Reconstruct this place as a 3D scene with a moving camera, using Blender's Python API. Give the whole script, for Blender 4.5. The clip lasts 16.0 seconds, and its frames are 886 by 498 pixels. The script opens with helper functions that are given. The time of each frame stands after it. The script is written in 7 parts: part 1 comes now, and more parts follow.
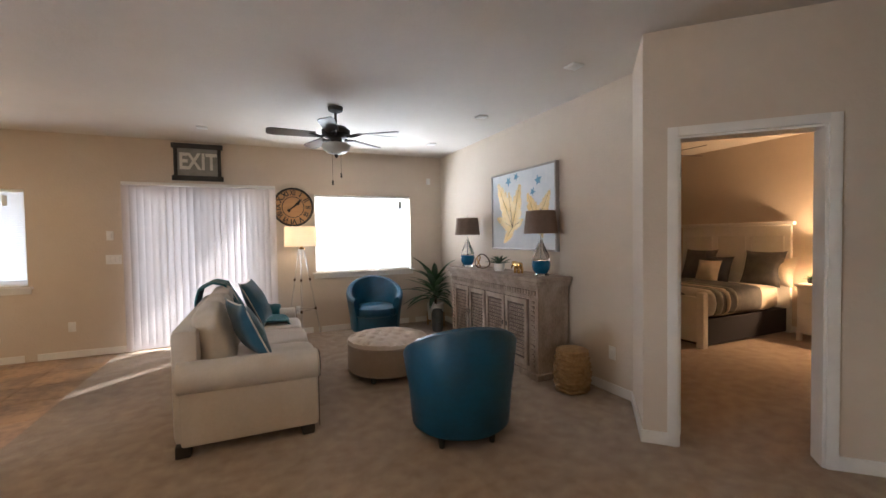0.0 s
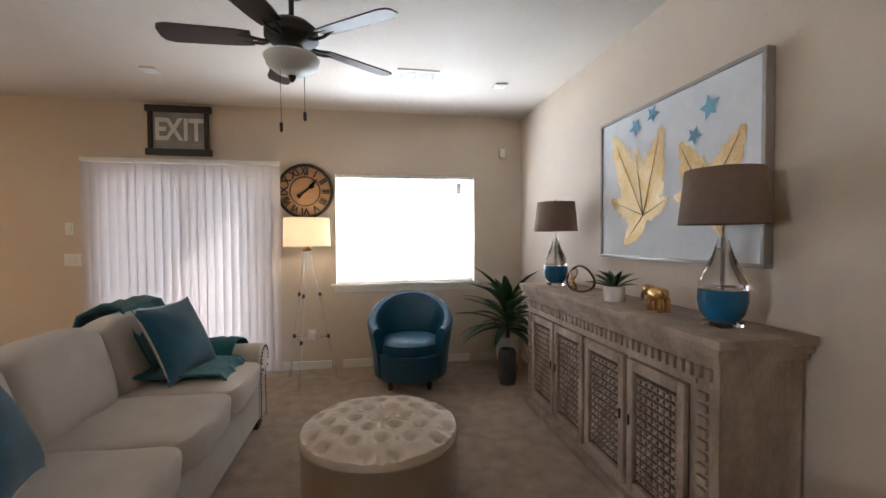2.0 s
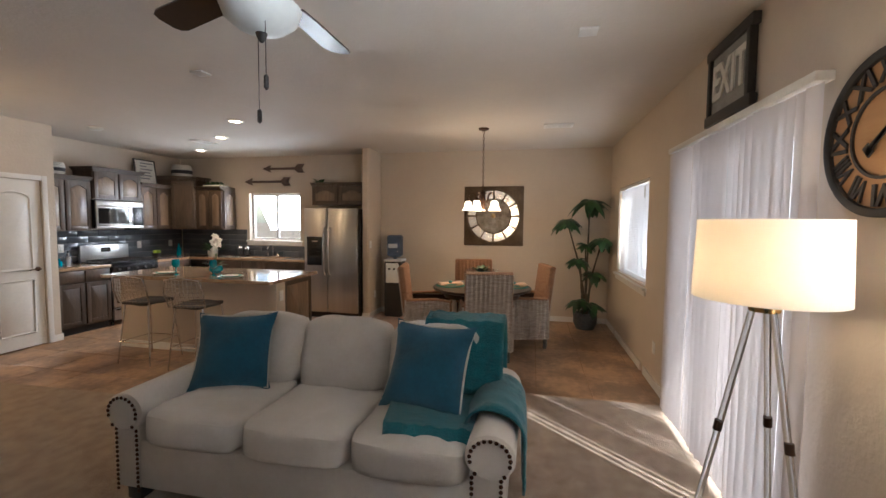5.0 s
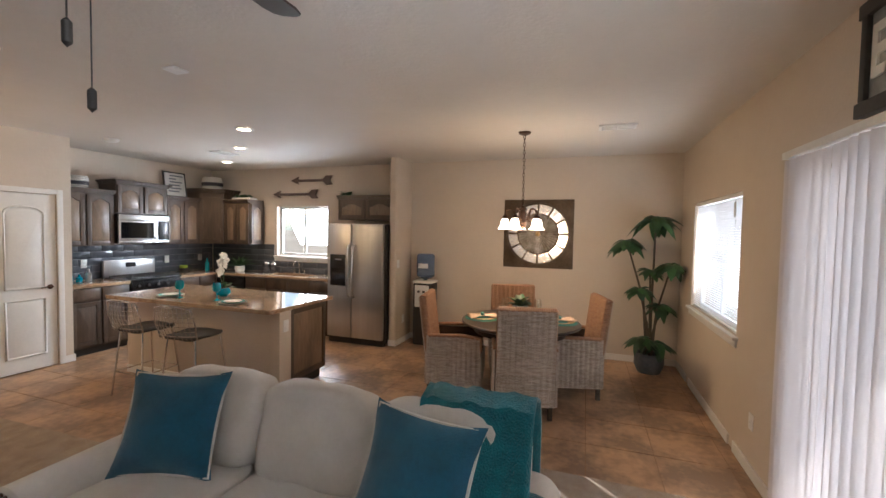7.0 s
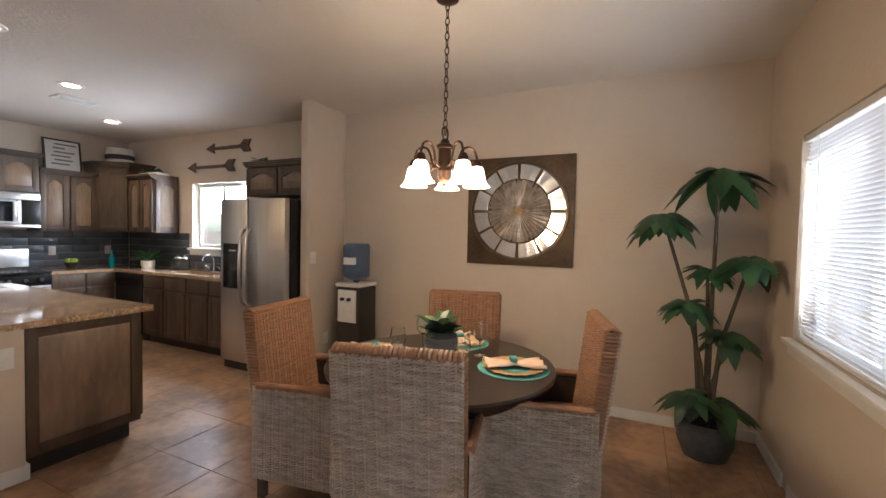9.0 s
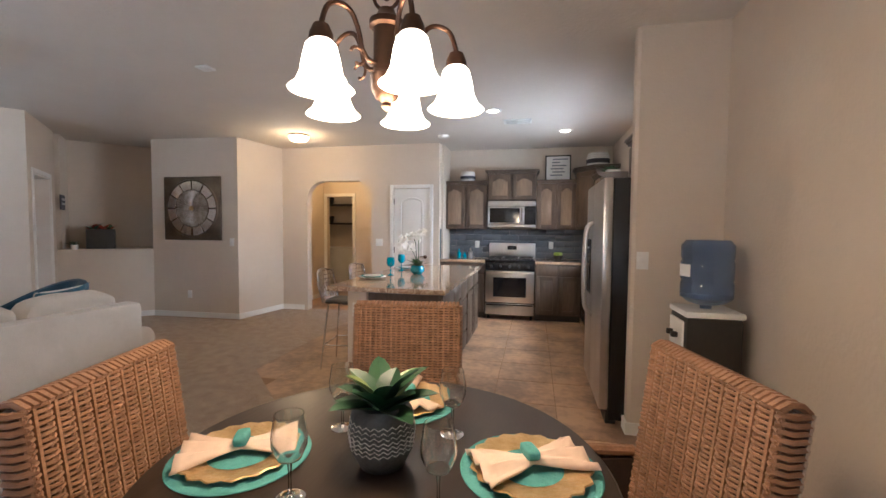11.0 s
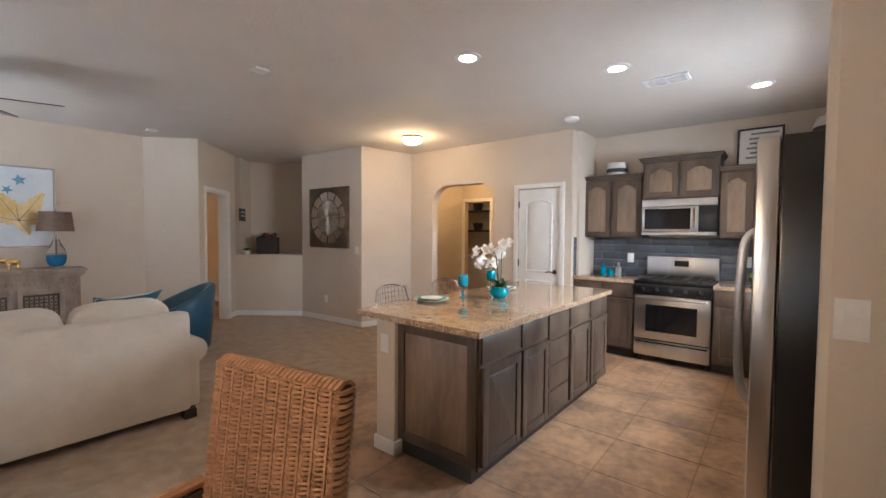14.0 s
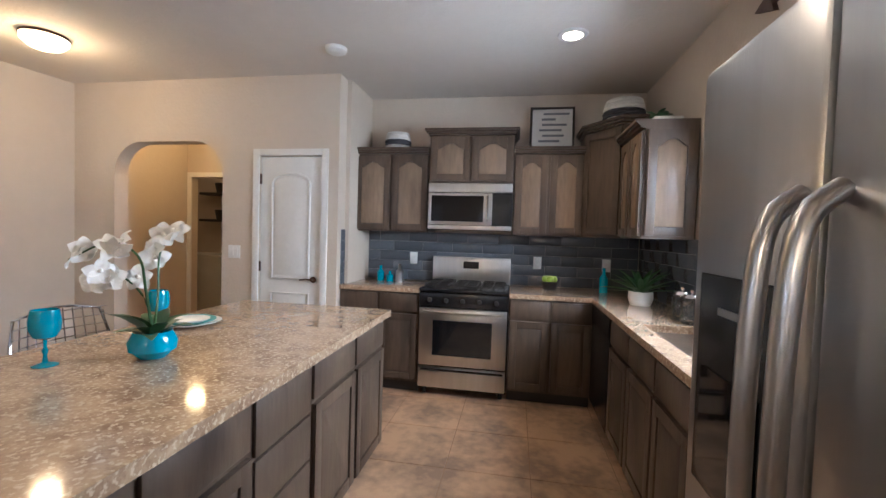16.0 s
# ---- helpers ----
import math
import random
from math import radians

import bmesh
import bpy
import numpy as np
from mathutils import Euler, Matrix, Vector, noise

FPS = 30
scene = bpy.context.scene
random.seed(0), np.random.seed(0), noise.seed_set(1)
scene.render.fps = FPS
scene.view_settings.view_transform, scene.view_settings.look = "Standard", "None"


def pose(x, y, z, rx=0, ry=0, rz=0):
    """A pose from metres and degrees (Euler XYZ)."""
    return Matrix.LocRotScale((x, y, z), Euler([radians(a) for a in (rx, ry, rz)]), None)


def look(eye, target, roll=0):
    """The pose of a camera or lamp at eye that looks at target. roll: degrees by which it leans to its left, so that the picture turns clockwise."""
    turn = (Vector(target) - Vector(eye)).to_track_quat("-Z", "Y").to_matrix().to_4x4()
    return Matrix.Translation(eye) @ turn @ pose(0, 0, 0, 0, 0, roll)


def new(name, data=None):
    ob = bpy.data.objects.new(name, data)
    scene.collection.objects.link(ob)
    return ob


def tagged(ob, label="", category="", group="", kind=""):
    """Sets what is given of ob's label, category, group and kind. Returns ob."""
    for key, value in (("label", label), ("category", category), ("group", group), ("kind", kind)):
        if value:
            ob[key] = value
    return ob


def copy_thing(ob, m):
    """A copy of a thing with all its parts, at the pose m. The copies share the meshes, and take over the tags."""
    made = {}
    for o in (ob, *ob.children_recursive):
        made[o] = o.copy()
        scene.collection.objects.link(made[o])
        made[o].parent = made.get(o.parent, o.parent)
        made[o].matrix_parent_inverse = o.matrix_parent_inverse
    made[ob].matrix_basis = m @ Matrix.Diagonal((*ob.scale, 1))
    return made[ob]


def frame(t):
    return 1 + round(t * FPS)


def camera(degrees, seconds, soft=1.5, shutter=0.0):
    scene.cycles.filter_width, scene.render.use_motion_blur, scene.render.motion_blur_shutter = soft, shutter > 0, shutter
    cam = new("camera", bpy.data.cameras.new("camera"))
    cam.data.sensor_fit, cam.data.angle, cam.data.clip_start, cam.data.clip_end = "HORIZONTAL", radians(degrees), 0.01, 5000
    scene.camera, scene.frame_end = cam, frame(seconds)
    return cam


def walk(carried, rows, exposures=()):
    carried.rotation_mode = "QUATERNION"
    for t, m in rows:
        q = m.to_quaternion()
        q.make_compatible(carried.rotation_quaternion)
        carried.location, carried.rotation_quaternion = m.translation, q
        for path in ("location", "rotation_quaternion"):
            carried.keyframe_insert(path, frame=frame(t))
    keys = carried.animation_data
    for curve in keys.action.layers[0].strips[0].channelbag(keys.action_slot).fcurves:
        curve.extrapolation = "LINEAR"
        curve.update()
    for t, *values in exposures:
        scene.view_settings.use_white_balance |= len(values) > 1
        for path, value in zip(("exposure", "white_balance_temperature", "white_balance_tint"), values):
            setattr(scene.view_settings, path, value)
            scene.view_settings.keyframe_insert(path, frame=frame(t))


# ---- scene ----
cam = camera(93.7, 16.0)
PATH = [
    (0, (0.299, -0.154, 1.419), (1.113, 1.672, 1.357), -0.9),
    (0.5, (0.385, 0.27, 1.437), (1.374, 2.007, 1.373), -1.0),
    (1, (0.598, 0.768, 1.403), (1.535, 2.534, 1.342), -0.8),
    (1.5, (1.0, 1.268, 1.355), (1.694, 3.144, 1.314), -0.5),
    (2, (1.466, 1.769, 1.376), (1.803, 3.739, 1.326), -0.3),
    (2.5, (1.952, 2.379, 1.382), (1.694, 4.362, 1.331), 0.5),
    (3, (2.145, 3.06, 1.443), (1.235, 4.84, 1.384), 1.1),
    (3.5, (2.176, 3.802, 1.454), (0.713, 5.163, 1.366), 1.2),
    (4, (2.15, 4.531, 1.441), (0.317, 5.324, 1.337), 1.2),
    (4.5, (2.218, 5.017, 1.466), (0.229, 5.187, 1.351), 1.1),
    (5, (2.466, 5.143, 1.56), (0.514, 4.724, 1.434), 0.5),
    (5.2, (2.491, 5.214, 1.601), (0.598, 4.581, 1.472), 0.5),
    (6.3, (2.02, 5.16, 1.655), (0.12, 4.53, 1.555), 0.8),
    (7.3, (1.358, 5.176, 1.69), (-0.53, 4.521, 1.609), 1.1),
    (7.5, (1.098, 5.193, 1.651), (-0.821, 4.637, 1.569), 1.2),
    (8, (0.518, 5.274, 1.559), (-1.431, 4.831, 1.482), 1.3),
    (8.2, (0.305, 5.314, 1.535), (-1.64, 4.856, 1.461), 1.3),
    (10.3, (-2.43, 5.71, 1.369), (-3.078, 3.819, 1.289), 1.0),
    (10.5, (-2.651, 5.684, 1.364), (-3.002, 3.717, 1.281), 1.0),
    (11, (-3.151, 5.578, 1.402), (-2.722, 3.627, 1.304), 0.5),
    (11.5, (-3.373, 5.285, 1.454), (-2.29, 3.607, 1.351), 0.0),
    (12, (-3.599, 5.265, 1.523), (-2.102, 3.942, 1.424), -0.3),
    (12.5, (-3.693, 5.302, 1.581), (-2.035, 4.187, 1.487), -0.3),
    (13, (-3.698, 5.157, 1.545), (-2.069, 4.0, 1.451), -0.1),
    (13.5, (-3.757, 4.757, 1.505), (-2.29, 3.4, 1.421), 0.1),
    (14, (-3.697, 4.222, 1.437), (-2.437, 2.671, 1.362), 0.4),
    (14.5, (-3.514, 3.688, 1.392), (-2.445, 2.0, 1.316), 0.8),
    (15, (-3.327, 3.296, 1.334), (-2.47, 1.49, 1.264), 1.0),
    (15.5, (-3.201, 2.949, 1.343), (-2.619, 1.036, 1.285), 1.2),
    (16, (-3.205, 2.606, 1.387), (-2.863, 0.637, 1.316), 1.8),
]
walk(cam, [(t, look(eye, target, roll)) for t, eye, target, roll in PATH],
     [(0.0, 0.98, 5900, 10), (1.5, 0.92, 5950, 10), (3.0, 0.52, 5950, 10), (4.0, 0.42, 5950, 10), (5.0, 0.68, 5950, 10), (7.5, 1.0, 5800, 10), (8.2, 0.9, 5850, 10),
      (10.5, 1.08, 5400, 10), (11.5, 1.1, 5500, 10), (12.5, 0.92, 5600, 10), (14.5, 1.15, 5650, 10), (15.0, 1.15, 5600, 10), (16.0, 0.82, 5350, 10)])

# ---- world, sun, exposure ----
world = bpy.data.worlds.new("sky")
scene.world = world
world.use_nodes = True
wn = world.node_tree
sky = wn.nodes.new("ShaderNodeTexSky")
sky.sky_type = 'NISHITA'
sky.sun_disc = False
sky.sun_elevation = radians(38)
sky.sun_rotation = radians(43)
wn.nodes["Background"].inputs[1].default_value = 0.12
wn.links.new(sky.outputs[0], wn.nodes["Background"].inputs[0])
sun = new("sun", bpy.data.lights.new("sun", 'SUN'))
sun.data.energy, sun.data.angle, sun.data.color = 5.0, radians(0.5), (1.0, 0.95, 0.86)
sun.matrix_world = look((6.8, 7.2, 7.6), (0, 0, 0))

CEIL, NY, WX, EX, SY, PY = 2.735, 6.31, -4.34, 3.15, -1.49, -0.79


def lamp(kind, name, place, energy, color, size=0.1, target=None, spot=120):
    d = bpy.data.lights.new(name, kind)
    d.energy, d.color = energy, color
    ob = new(name, d)
    if kind == 'AREA':
        d.shape = 'RECTANGLE'
        d.size, d.size_y = size
    else:
        d.shadow_soft_size = size
    if kind == 'SPOT':
        d.spot_size, d.spot_blend = radians(spot), 0.6
    ob.matrix_world = look(place, target) if target else pose(*place)
    return ob


DAY = (0.93, 0.97, 1.0)
lamp('AREA', "daylight_door", (-0.35, NY + 0.32, 1.05), 26, DAY, (1.5, 2.0), (-0.35, 0, 1.0))
lamp('AREA', "daylight_window_east", (1.85, NY + 0.32, 1.5), 76, DAY, (1.5, 1.15), (1.85, 0, 1.3))
lamp('AREA', "daylight_window_west", (-2.95, NY + 0.32, 1.5), 14, DAY, (1.5, 1.1), (-2.95, 0, 1.3))
lamp('AREA', "daylight_kitchen_window", (WX - 0.32, 0.52, 1.75), 50, DAY, (1.0, 0.85), (-2.4, 0.3, 0.3))
WARM = (1.0, 0.68, 0.38)
lamp('POINT', "chandelier_bulbs", (-2.764, 4.526, 1.66), 19, WARM, 0.12)
lamp('POINT', "floor_lamp_bulb", (0.85, 5.93, 1.43), 6, (1.0, 0.76, 0.5), 0.06)
lamp('POINT', "dome_bulb", (0.2, 0.1, 2.5), 9, (1.0, 0.66, 0.33), 0.08)
lamp('POINT', "hall_bulb", (0.3, -1.5, 2.4), 9, (1.0, 0.62, 0.25), 0.08)
lamp('POINT', "bedside_bulb", (6.85, 2.47, 1.13), 62, (1.0, 0.6, 0.3), 0.06)
lamp('POINT', "laundry_bulb", (1.3, -3.0, 2.4), 3, (1.0, 0.66, 0.33), 0.08)
for cx, cy in ((-1.87, 1.70), (-2.67, 0.83), (-3.53, -0.29)):
    lamp('SPOT', "downlight_bulb", (cx, cy, 2.68), 13, (1.0, 0.74, 0.48), 0.05, (cx, cy, 0), 130)

# ---- materials ----


def mat(name, c1, c2=None, scale=3.0, rough=0.6, metal=0.0, bump=0.0, bscale=80.0, stretch=(1, 1, 1), emit=None, spec=None, sheen=0.0,
        coat=0.0, vary=0.0, trans=0.0, alpha=1.0, world_map=False):
    m = bpy.data.materials.new(name)
    m.use_nodes = True
    nt, N = m.node_tree, m.node_tree.nodes
    b = N["Principled BSDF"]
    b.inputs["Roughness"].default_value, b.inputs["Metallic"].default_value = rough, metal
    if spec is not None:
        b.inputs["Specular IOR Level"].default_value = spec
    b.inputs["Sheen Weight"].default_value = sheen
    b.inputs["Coat Weight"].default_value = coat
    b.inputs["Transmission Weight"].default_value = trans
    b.inputs["Alpha"].default_value = alpha
    tc, mp = N.new("ShaderNodeTexCoord"), N.new("ShaderNodeMapping")
    mp.inputs["Scale"].default_value = stretch
    nt.links.new(N.new("ShaderNodeNewGeometry").outputs["Position"] if world_map else tc.outputs["Object"], mp.inputs[0])
    c2 = c2 or tuple(v * 0.85 for v in c1)
    n1, n2, add = N.new("ShaderNodeTexNoise"), N.new("ShaderNodeTexNoise"), N.new("ShaderNodeMath")
    for n, s, d in ((n1, scale, 4), (n2, scale * 7, 3)):
        n.inputs["Scale"].default_value, n.inputs["Detail"].default_value = s, d
        nt.links.new(mp.outputs[0], n.inputs["Vector"])
    add.operation = 'MULTIPLY_ADD'
    nt.links.new(n2.outputs[0], add.inputs[0])
    add.inputs[1].default_value = 0.45
    nt.links.new(n1.outputs[0], add.inputs[2])
    ramp = N.new("ShaderNodeValToRGB")
    ramp.color_ramp.elements[0].position, ramp.color_ramp.elements[1].position = 0.5, 0.95
    ramp.color_ramp.elements[0].color, ramp.color_ramp.elements[1].color = (*c1, 1), (*c2, 1)
    nt.links.new(add.outputs[0], ramp.inputs[0])
    out = ramp.outputs[0]
    if vary:
        oi, hs, mr = N.new("ShaderNodeObjectInfo"), N.new("ShaderNodeHueSaturation"), N.new("ShaderNodeMapRange")
        mr.inputs[3].default_value, mr.inputs[4].default_value = 1 - vary, 1 + vary
        nt.links.new(oi.outputs["Random"], mr.inputs[0])
        nt.links.new(mr.outputs[0], hs.inputs["Value"])
        nt.links.new(out, hs.inputs["Color"])
        out = hs.outputs[0]
    nt.links.new(out, b.inputs["Base Color"])
    if bump:
        bn, bp = N.new("ShaderNodeTexNoise"), N.new("ShaderNodeBump")
        bn.inputs["Scale"].default_value, bn.inputs["Detail"].default_value = bscale, 3
        nt.links.new(mp.outputs[0], bn.inputs["Vector"])
        bp.inputs["Strength"].default_value, bp.inputs["Distance"].default_value = bump, 0.01
        nt.links.new(bn.outputs[0], bp.inputs["Height"])
        nt.links.new(bp.outputs[0], b.inputs["Normal"])
    if emit:
        b.inputs["Emission Color"].default_value, b.inputs["Emission Strength"].default_value = (*emit[:3], 1), emit[3]
    return m


def translucent(name, col, share=0.5):
    m = mat(name, col, tuple(v * 0.94 for v in col), 6, 0.8)
    nt, N = m.node_tree, m.node_tree.nodes
    t, mx = N.new("ShaderNodeBsdfTranslucent"), N.new("ShaderNodeMixShader")
    t.inputs[0].default_value = (*col, 1)
    mx.inputs[0].default_value = share
    nt.links.new(N["Principled BSDF"].outputs[0], mx.inputs[1])
    nt.links.new(t.outputs[0], mx.inputs[2])
    nt.links.new(mx.outputs[0], N["Material Output"].inputs[0])
    return m


WALL = mat("painted_drywall", (0.60, 0.515, 0.42), (0.57, 0.485, 0.395), 2, 0.75, bump=0.25, bscale=45)
CEILM = mat("ceiling_paint", (0.66, 0.61, 0.55), (0.63, 0.58, 0.52), 2, 0.8, bump=0.3, bscale=40)
CARPET = mat("beige_carpet", (0.42, 0.32, 0.235), (0.27, 0.195, 0.14), 9, 1.0, bump=1.0, bscale=160, sheen=0.3, spec=0.1)
TILE = mat("floor_tile", (0.48, 0.295, 0.17), (0.22, 0.138, 0.088), 2.2, 0.36, bump=0.06, bscale=14, vary=0.08, world_map=True)
ramp = TILE.node_tree.nodes["Color Ramp"].color_ramp
ramp.elements[0].position, ramp.elements[1].position = 0.6, 0.86
GROUT = mat("grout", (0.30, 0.19, 0.118), None, 8, 0.9)
WHITE = mat("white_trim_paint", (0.78, 0.76, 0.72), (0.72, 0.70, 0.66), 4, 0.4)
PLASTIC = mat("white_plastic", (0.8, 0.79, 0.76), None, 5, 0.35)
VANE = translucent("blind_fabric", (0.70, 0.645, 0.645), 0.14)
SLAT = translucent("blind_slat", (0.82, 0.82, 0.84), 0.08)
DARKWOOD = mat("stained_cabinet", (0.115, 0.078, 0.052), (0.045, 0.03, 0.021), 5, 0.38, stretch=(1, 1, 0.16), bump=0.12, bscale=60, vary=0.12)
# paler wood, with window light on the wall cabinet panels mixed into the colour
LIGHTPANEL = mat("pale_window_lit_panel", (0.29, 0.20, 0.13), (0.14, 0.095, 0.065), 5, 0.36, stretch=(1, 1, 0.2), bump=0.12, bscale=60, vary=0.1)
STEEL = mat("brushed_steel", (0.62, 0.61, 0.60), (0.52, 0.51, 0.50), 4, 0.28, 1.0, bump=0.04, bscale=200, stretch=(1, 1, 0.03))
BLACK = mat("black_enamel", (0.012, 0.012, 0.013), None, 5, 0.25)
BLACKM = mat("black_matte", (0.02, 0.018, 0.017), (0.03, 0.026, 0.022), 5, 0.55)
BRONZE = mat("oil_rubbed_bronze", (0.055, 0.032, 0.022), (0.10, 0.05, 0.03), 8, 0.4, 0.8)
GLASSB = mat("dark_oven_glass", (0.008, 0.008, 0.009), None, 3, 0.06)
GLASS = mat("clear_glass", (0.95, 0.97, 0.97), (0.95, 0.97, 0.97), 3, 0.02, trans=1.0)
SOFA = mat("cream_upholstery", (0.60, 0.55, 0.49), (0.54, 0.49, 0.43), 7, 0.95, bump=0.5, bscale=260, sheen=0.3, spec=0.2)
LEATHER = mat("teal_leather", (0.002, 0.070, 0.146), (0.003, 0.045, 0.088), 5, 0.34, bump=0.15, bscale=130)
VELVET = mat("teal_velvet", (0.000, 0.085, 0.15), (0.0, 0.055, 0.095), 7, 0.8, bump=0.3, bscale=200, sheen=0.35)
KNIT = mat("teal_throw", (0.000, 0.14, 0.18), (0.0, 0.085, 0.11), 20, 0.9, bump=0.9, bscale=120, sheen=0.3)
TUFT = mat("beige_velvet", (0.62, 0.53, 0.44), (0.54, 0.45, 0.36), 6, 0.8, bump=0.2, bscale=200, sheen=0.4)
OTTO = mat("taupe_ottoman_side", (0.33, 0.26, 0.20), (0.29, 0.22, 0.17), 6, 0.85, bump=0.2, bscale=200, sheen=0.3)
CARVED = mat("whitewashed_carved_wood", (0.42, 0.34, 0.275), (0.24, 0.18, 0.14), 9, 0.7, bump=0.5, bscale=50, stretch=(1, 1, 0.5))
# darker copy of the carved wood: recess shade put into the colour
CARVEDK = mat("carved_recess_shade", (0.13, 0.095, 0.075), (0.07, 0.05, 0.04), 9, 0.8)
WICKER = mat("wicker", (0.40, 0.215, 0.118), (0.22, 0.11, 0.055), 14, 0.55, stretch=(1, 1, 5), bump=0.3, bscale=150)
WICKERG = mat("grey_wicker", (0.66, 0.58, 0.49), (0.36, 0.29, 0.22), 12, 0.65, stretch=(1, 1, 5), bump=0.3, bscale=150)
RATTAN = mat("rattan_basket", (0.42, 0.27, 0.12), (0.26, 0.15, 0.06), 20, 0.6, bump=0.4, bscale=120)
TABLE = mat("espresso_table", (0.040, 0.026, 0.019), (0.022, 0.014, 0.010), 6, 0.3, stretch=(1, 0.2, 1), bump=0.05)
LEAF = mat("green_leaf", (0.025, 0.085, 0.028), (0.05, 0.13, 0.04), 7, 0.42, vary=0.25)
LEAFD = mat("dark_leaf", (0.014, 0.050, 0.022), (0.03, 0.08, 0.03), 7, 0.4, vary=0.25)
LEAFY = mat("pale_leaf", (0.30, 0.32, 0.12), (0.12, 0.2, 0.06), 9, 0.4)
BARK = mat("palm_stem", (0.10, 0.075, 0.05), (0.05, 0.04, 0.03), 15, 0.8, bump=0.4)
POTW = mat("white_ceramic", (0.78, 0.76, 0.72), None, 5, 0.3)
POTD = mat("dark_ceramic", (0.045, 0.055, 0.065), (0.10, 0.11, 0.12), 20, 0.5, bump=0.3)
GOLD = mat("brushed_gold", (0.72, 0.47, 0.18), (0.6, 0.38, 0.14), 8, 0.25, 1.0)
GOLDM = mat("gold_leaf_plate", (0.66, 0.47, 0.24), (0.5, 0.33, 0.14), 25, 0.38, 0.6, bump=0.5, bscale=60)
CHROME = mat("chrome", (0.75, 0.76, 0.78), None, 3, 0.1, 1.0)
ACRYL = mat("clear_acrylic", (0.9, 0.94, 0.96), None, 3, 0.05, trans=1.0)
SHADEB = mat("brown_lampshade", (0.20, 0.14, 0.11), (0.17, 0.12, 0.09), 30, 0.9, bump=0.3, bscale=300)
SHADEC = translucent("cream_lampshade", (0.86, 0.80, 0.70), 0.55)
BLUEG = mat("blue_glass_base", (0.01, 0.14, 0.30), (0.005, 0.09, 0.2), 4, 0.06, coat=0.6)
TURQ = mat("turquoise_glass", (0.0, 0.30, 0.42), (0.0, 0.24, 0.34), 6, 0.12, coat=0.5)
TURQC = mat("turquoise_cloth", (0.12, 0.36, 0.33), (0.08, 0.28, 0.27), 20, 0.9, bump=0.4)
NAPKIN = mat("peach_napkin", (0.75, 0.58, 0.45), (0.68, 0.5, 0.38), 8, 0.9)
PETAL = mat("white_petal", (0.92, 0.91, 0.88), (0.88, 0.87, 0.82), 10, 0.6)
REDF = mat("red_flowers", (0.45, 0.06, 0.03), None, 10, 0.7)
MIRROR = mat("mirror_segment", (0.85, 0.86, 0.87), (0.8, 0.8, 0.82), 3, 0.22, 1.0, vary=0.1)
PEWTER = mat("bronze_pewter_panel", (0.17, 0.125, 0.085), (0.09, 0.065, 0.045), 5, 0.38, 0.75, bump=0.25, bscale=20)
SILVERP = mat("antique_silver_relief", (0.50, 0.46, 0.41), (0.24, 0.20, 0.16), 12, 0.4, 0.7, bump=0.5, bscale=40)
CLOCKW = mat("clock_wood", (0.42, 0.235, 0.105), (0.30, 0.16, 0.07), 4, 0.6, stretch=(0.2, 1, 1), bump=0.1)
SIGNM = mat("sign_metal", (0.30, 0.30, 0.28), (0.22, 0.22, 0.20), 9, 0.55, 0.3, bump=0.3)
LETTER = mat("sign_letter", (0.72, 0.70, 0.64), None, 9, 0.6)
SUBWAY = mat("grey_glass_tile", (0.105, 0.115, 0.13), (0.075, 0.085, 0.10), 5, 0.18, vary=0.18)
SUBG = mat("tile_grout", (0.42, 0.42, 0.42), None, 5, 0.9)
CANVAS = mat("canvas_white", (0.72, 0.74, 0.76), (0.62, 0.66, 0.70), 5, 0.8, bump=0.3, bscale=150)
GOLDP = mat("gold_paint", (0.62, 0.40, 0.12), (0.75, 0.62, 0.38), 9, 0.42, 0.35, bump=0.4)
BLUEP = mat("blue_paint", (0.16, 0.36, 0.52), (0.10, 0.25, 0.4), 9, 0.7)
SILVERF = mat("silver_frame", (0.38, 0.36, 0.34), None, 8, 0.4, 0.7)
BULB = mat("lit_glass", (0.9, 0.85, 0.75), None, 4, 0.4, emit=(1.0, 0.82, 0.60, 3.2))
BULBC = mat("lit_downlight", (0.9, 0.85, 0.75), None, 4, 0.4, emit=(1.0, 0.80, 0.55, 14.0))
DOMEM = mat("lit_dome_glass", (0.9, 0.85, 0.75), None, 4, 0.4, emit=(1.0, 0.72, 0.38, 4.0))
FROST = mat("frosted_bowl", (0.68, 0.71, 0.69), None, 4, 0.4)
WATERB = mat("blue_bottle", (0.22, 0.33, 0.55), (0.2, 0.3, 0.5), 3, 0.08, trans=0.75)
BEDGREY = mat("grey_bedding", (0.13, 0.125, 0.125), (0.08, 0.08, 0.085), 6, 0.95, bump=0.4, bscale=150)
BEDCREAM = mat("cream_bedding", (0.62, 0.55, 0.46), (0.5, 0.43, 0.36), 8, 0.95, bump=0.3)
NAVY = mat("dark_bed_skirt", (0.02, 0.018, 0.025), None, 6, 0.9)
STRIPEW = mat("white_basket_stripe", (0.7, 0.68, 0.64), None, 12, 0.85, bump=0.5)
STRIPEG = mat("charcoal_basket_stripe", (0.06, 0.06, 0.07), None, 12, 0.85, bump=0.5)
ARROWM = mat("weathered_arrow", (0.085, 0.055, 0.045), (0.16, 0.11, 0.09), 8, 0.7, stretch=(1, 0.2, 1), bump=0.3)
PAPER = mat("print_paper", (0.75, 0.75, 0.73), None, 4, 0.7)
INK = mat("print_ink", (0.2, 0.22, 0.25), None, 4, 0.8)
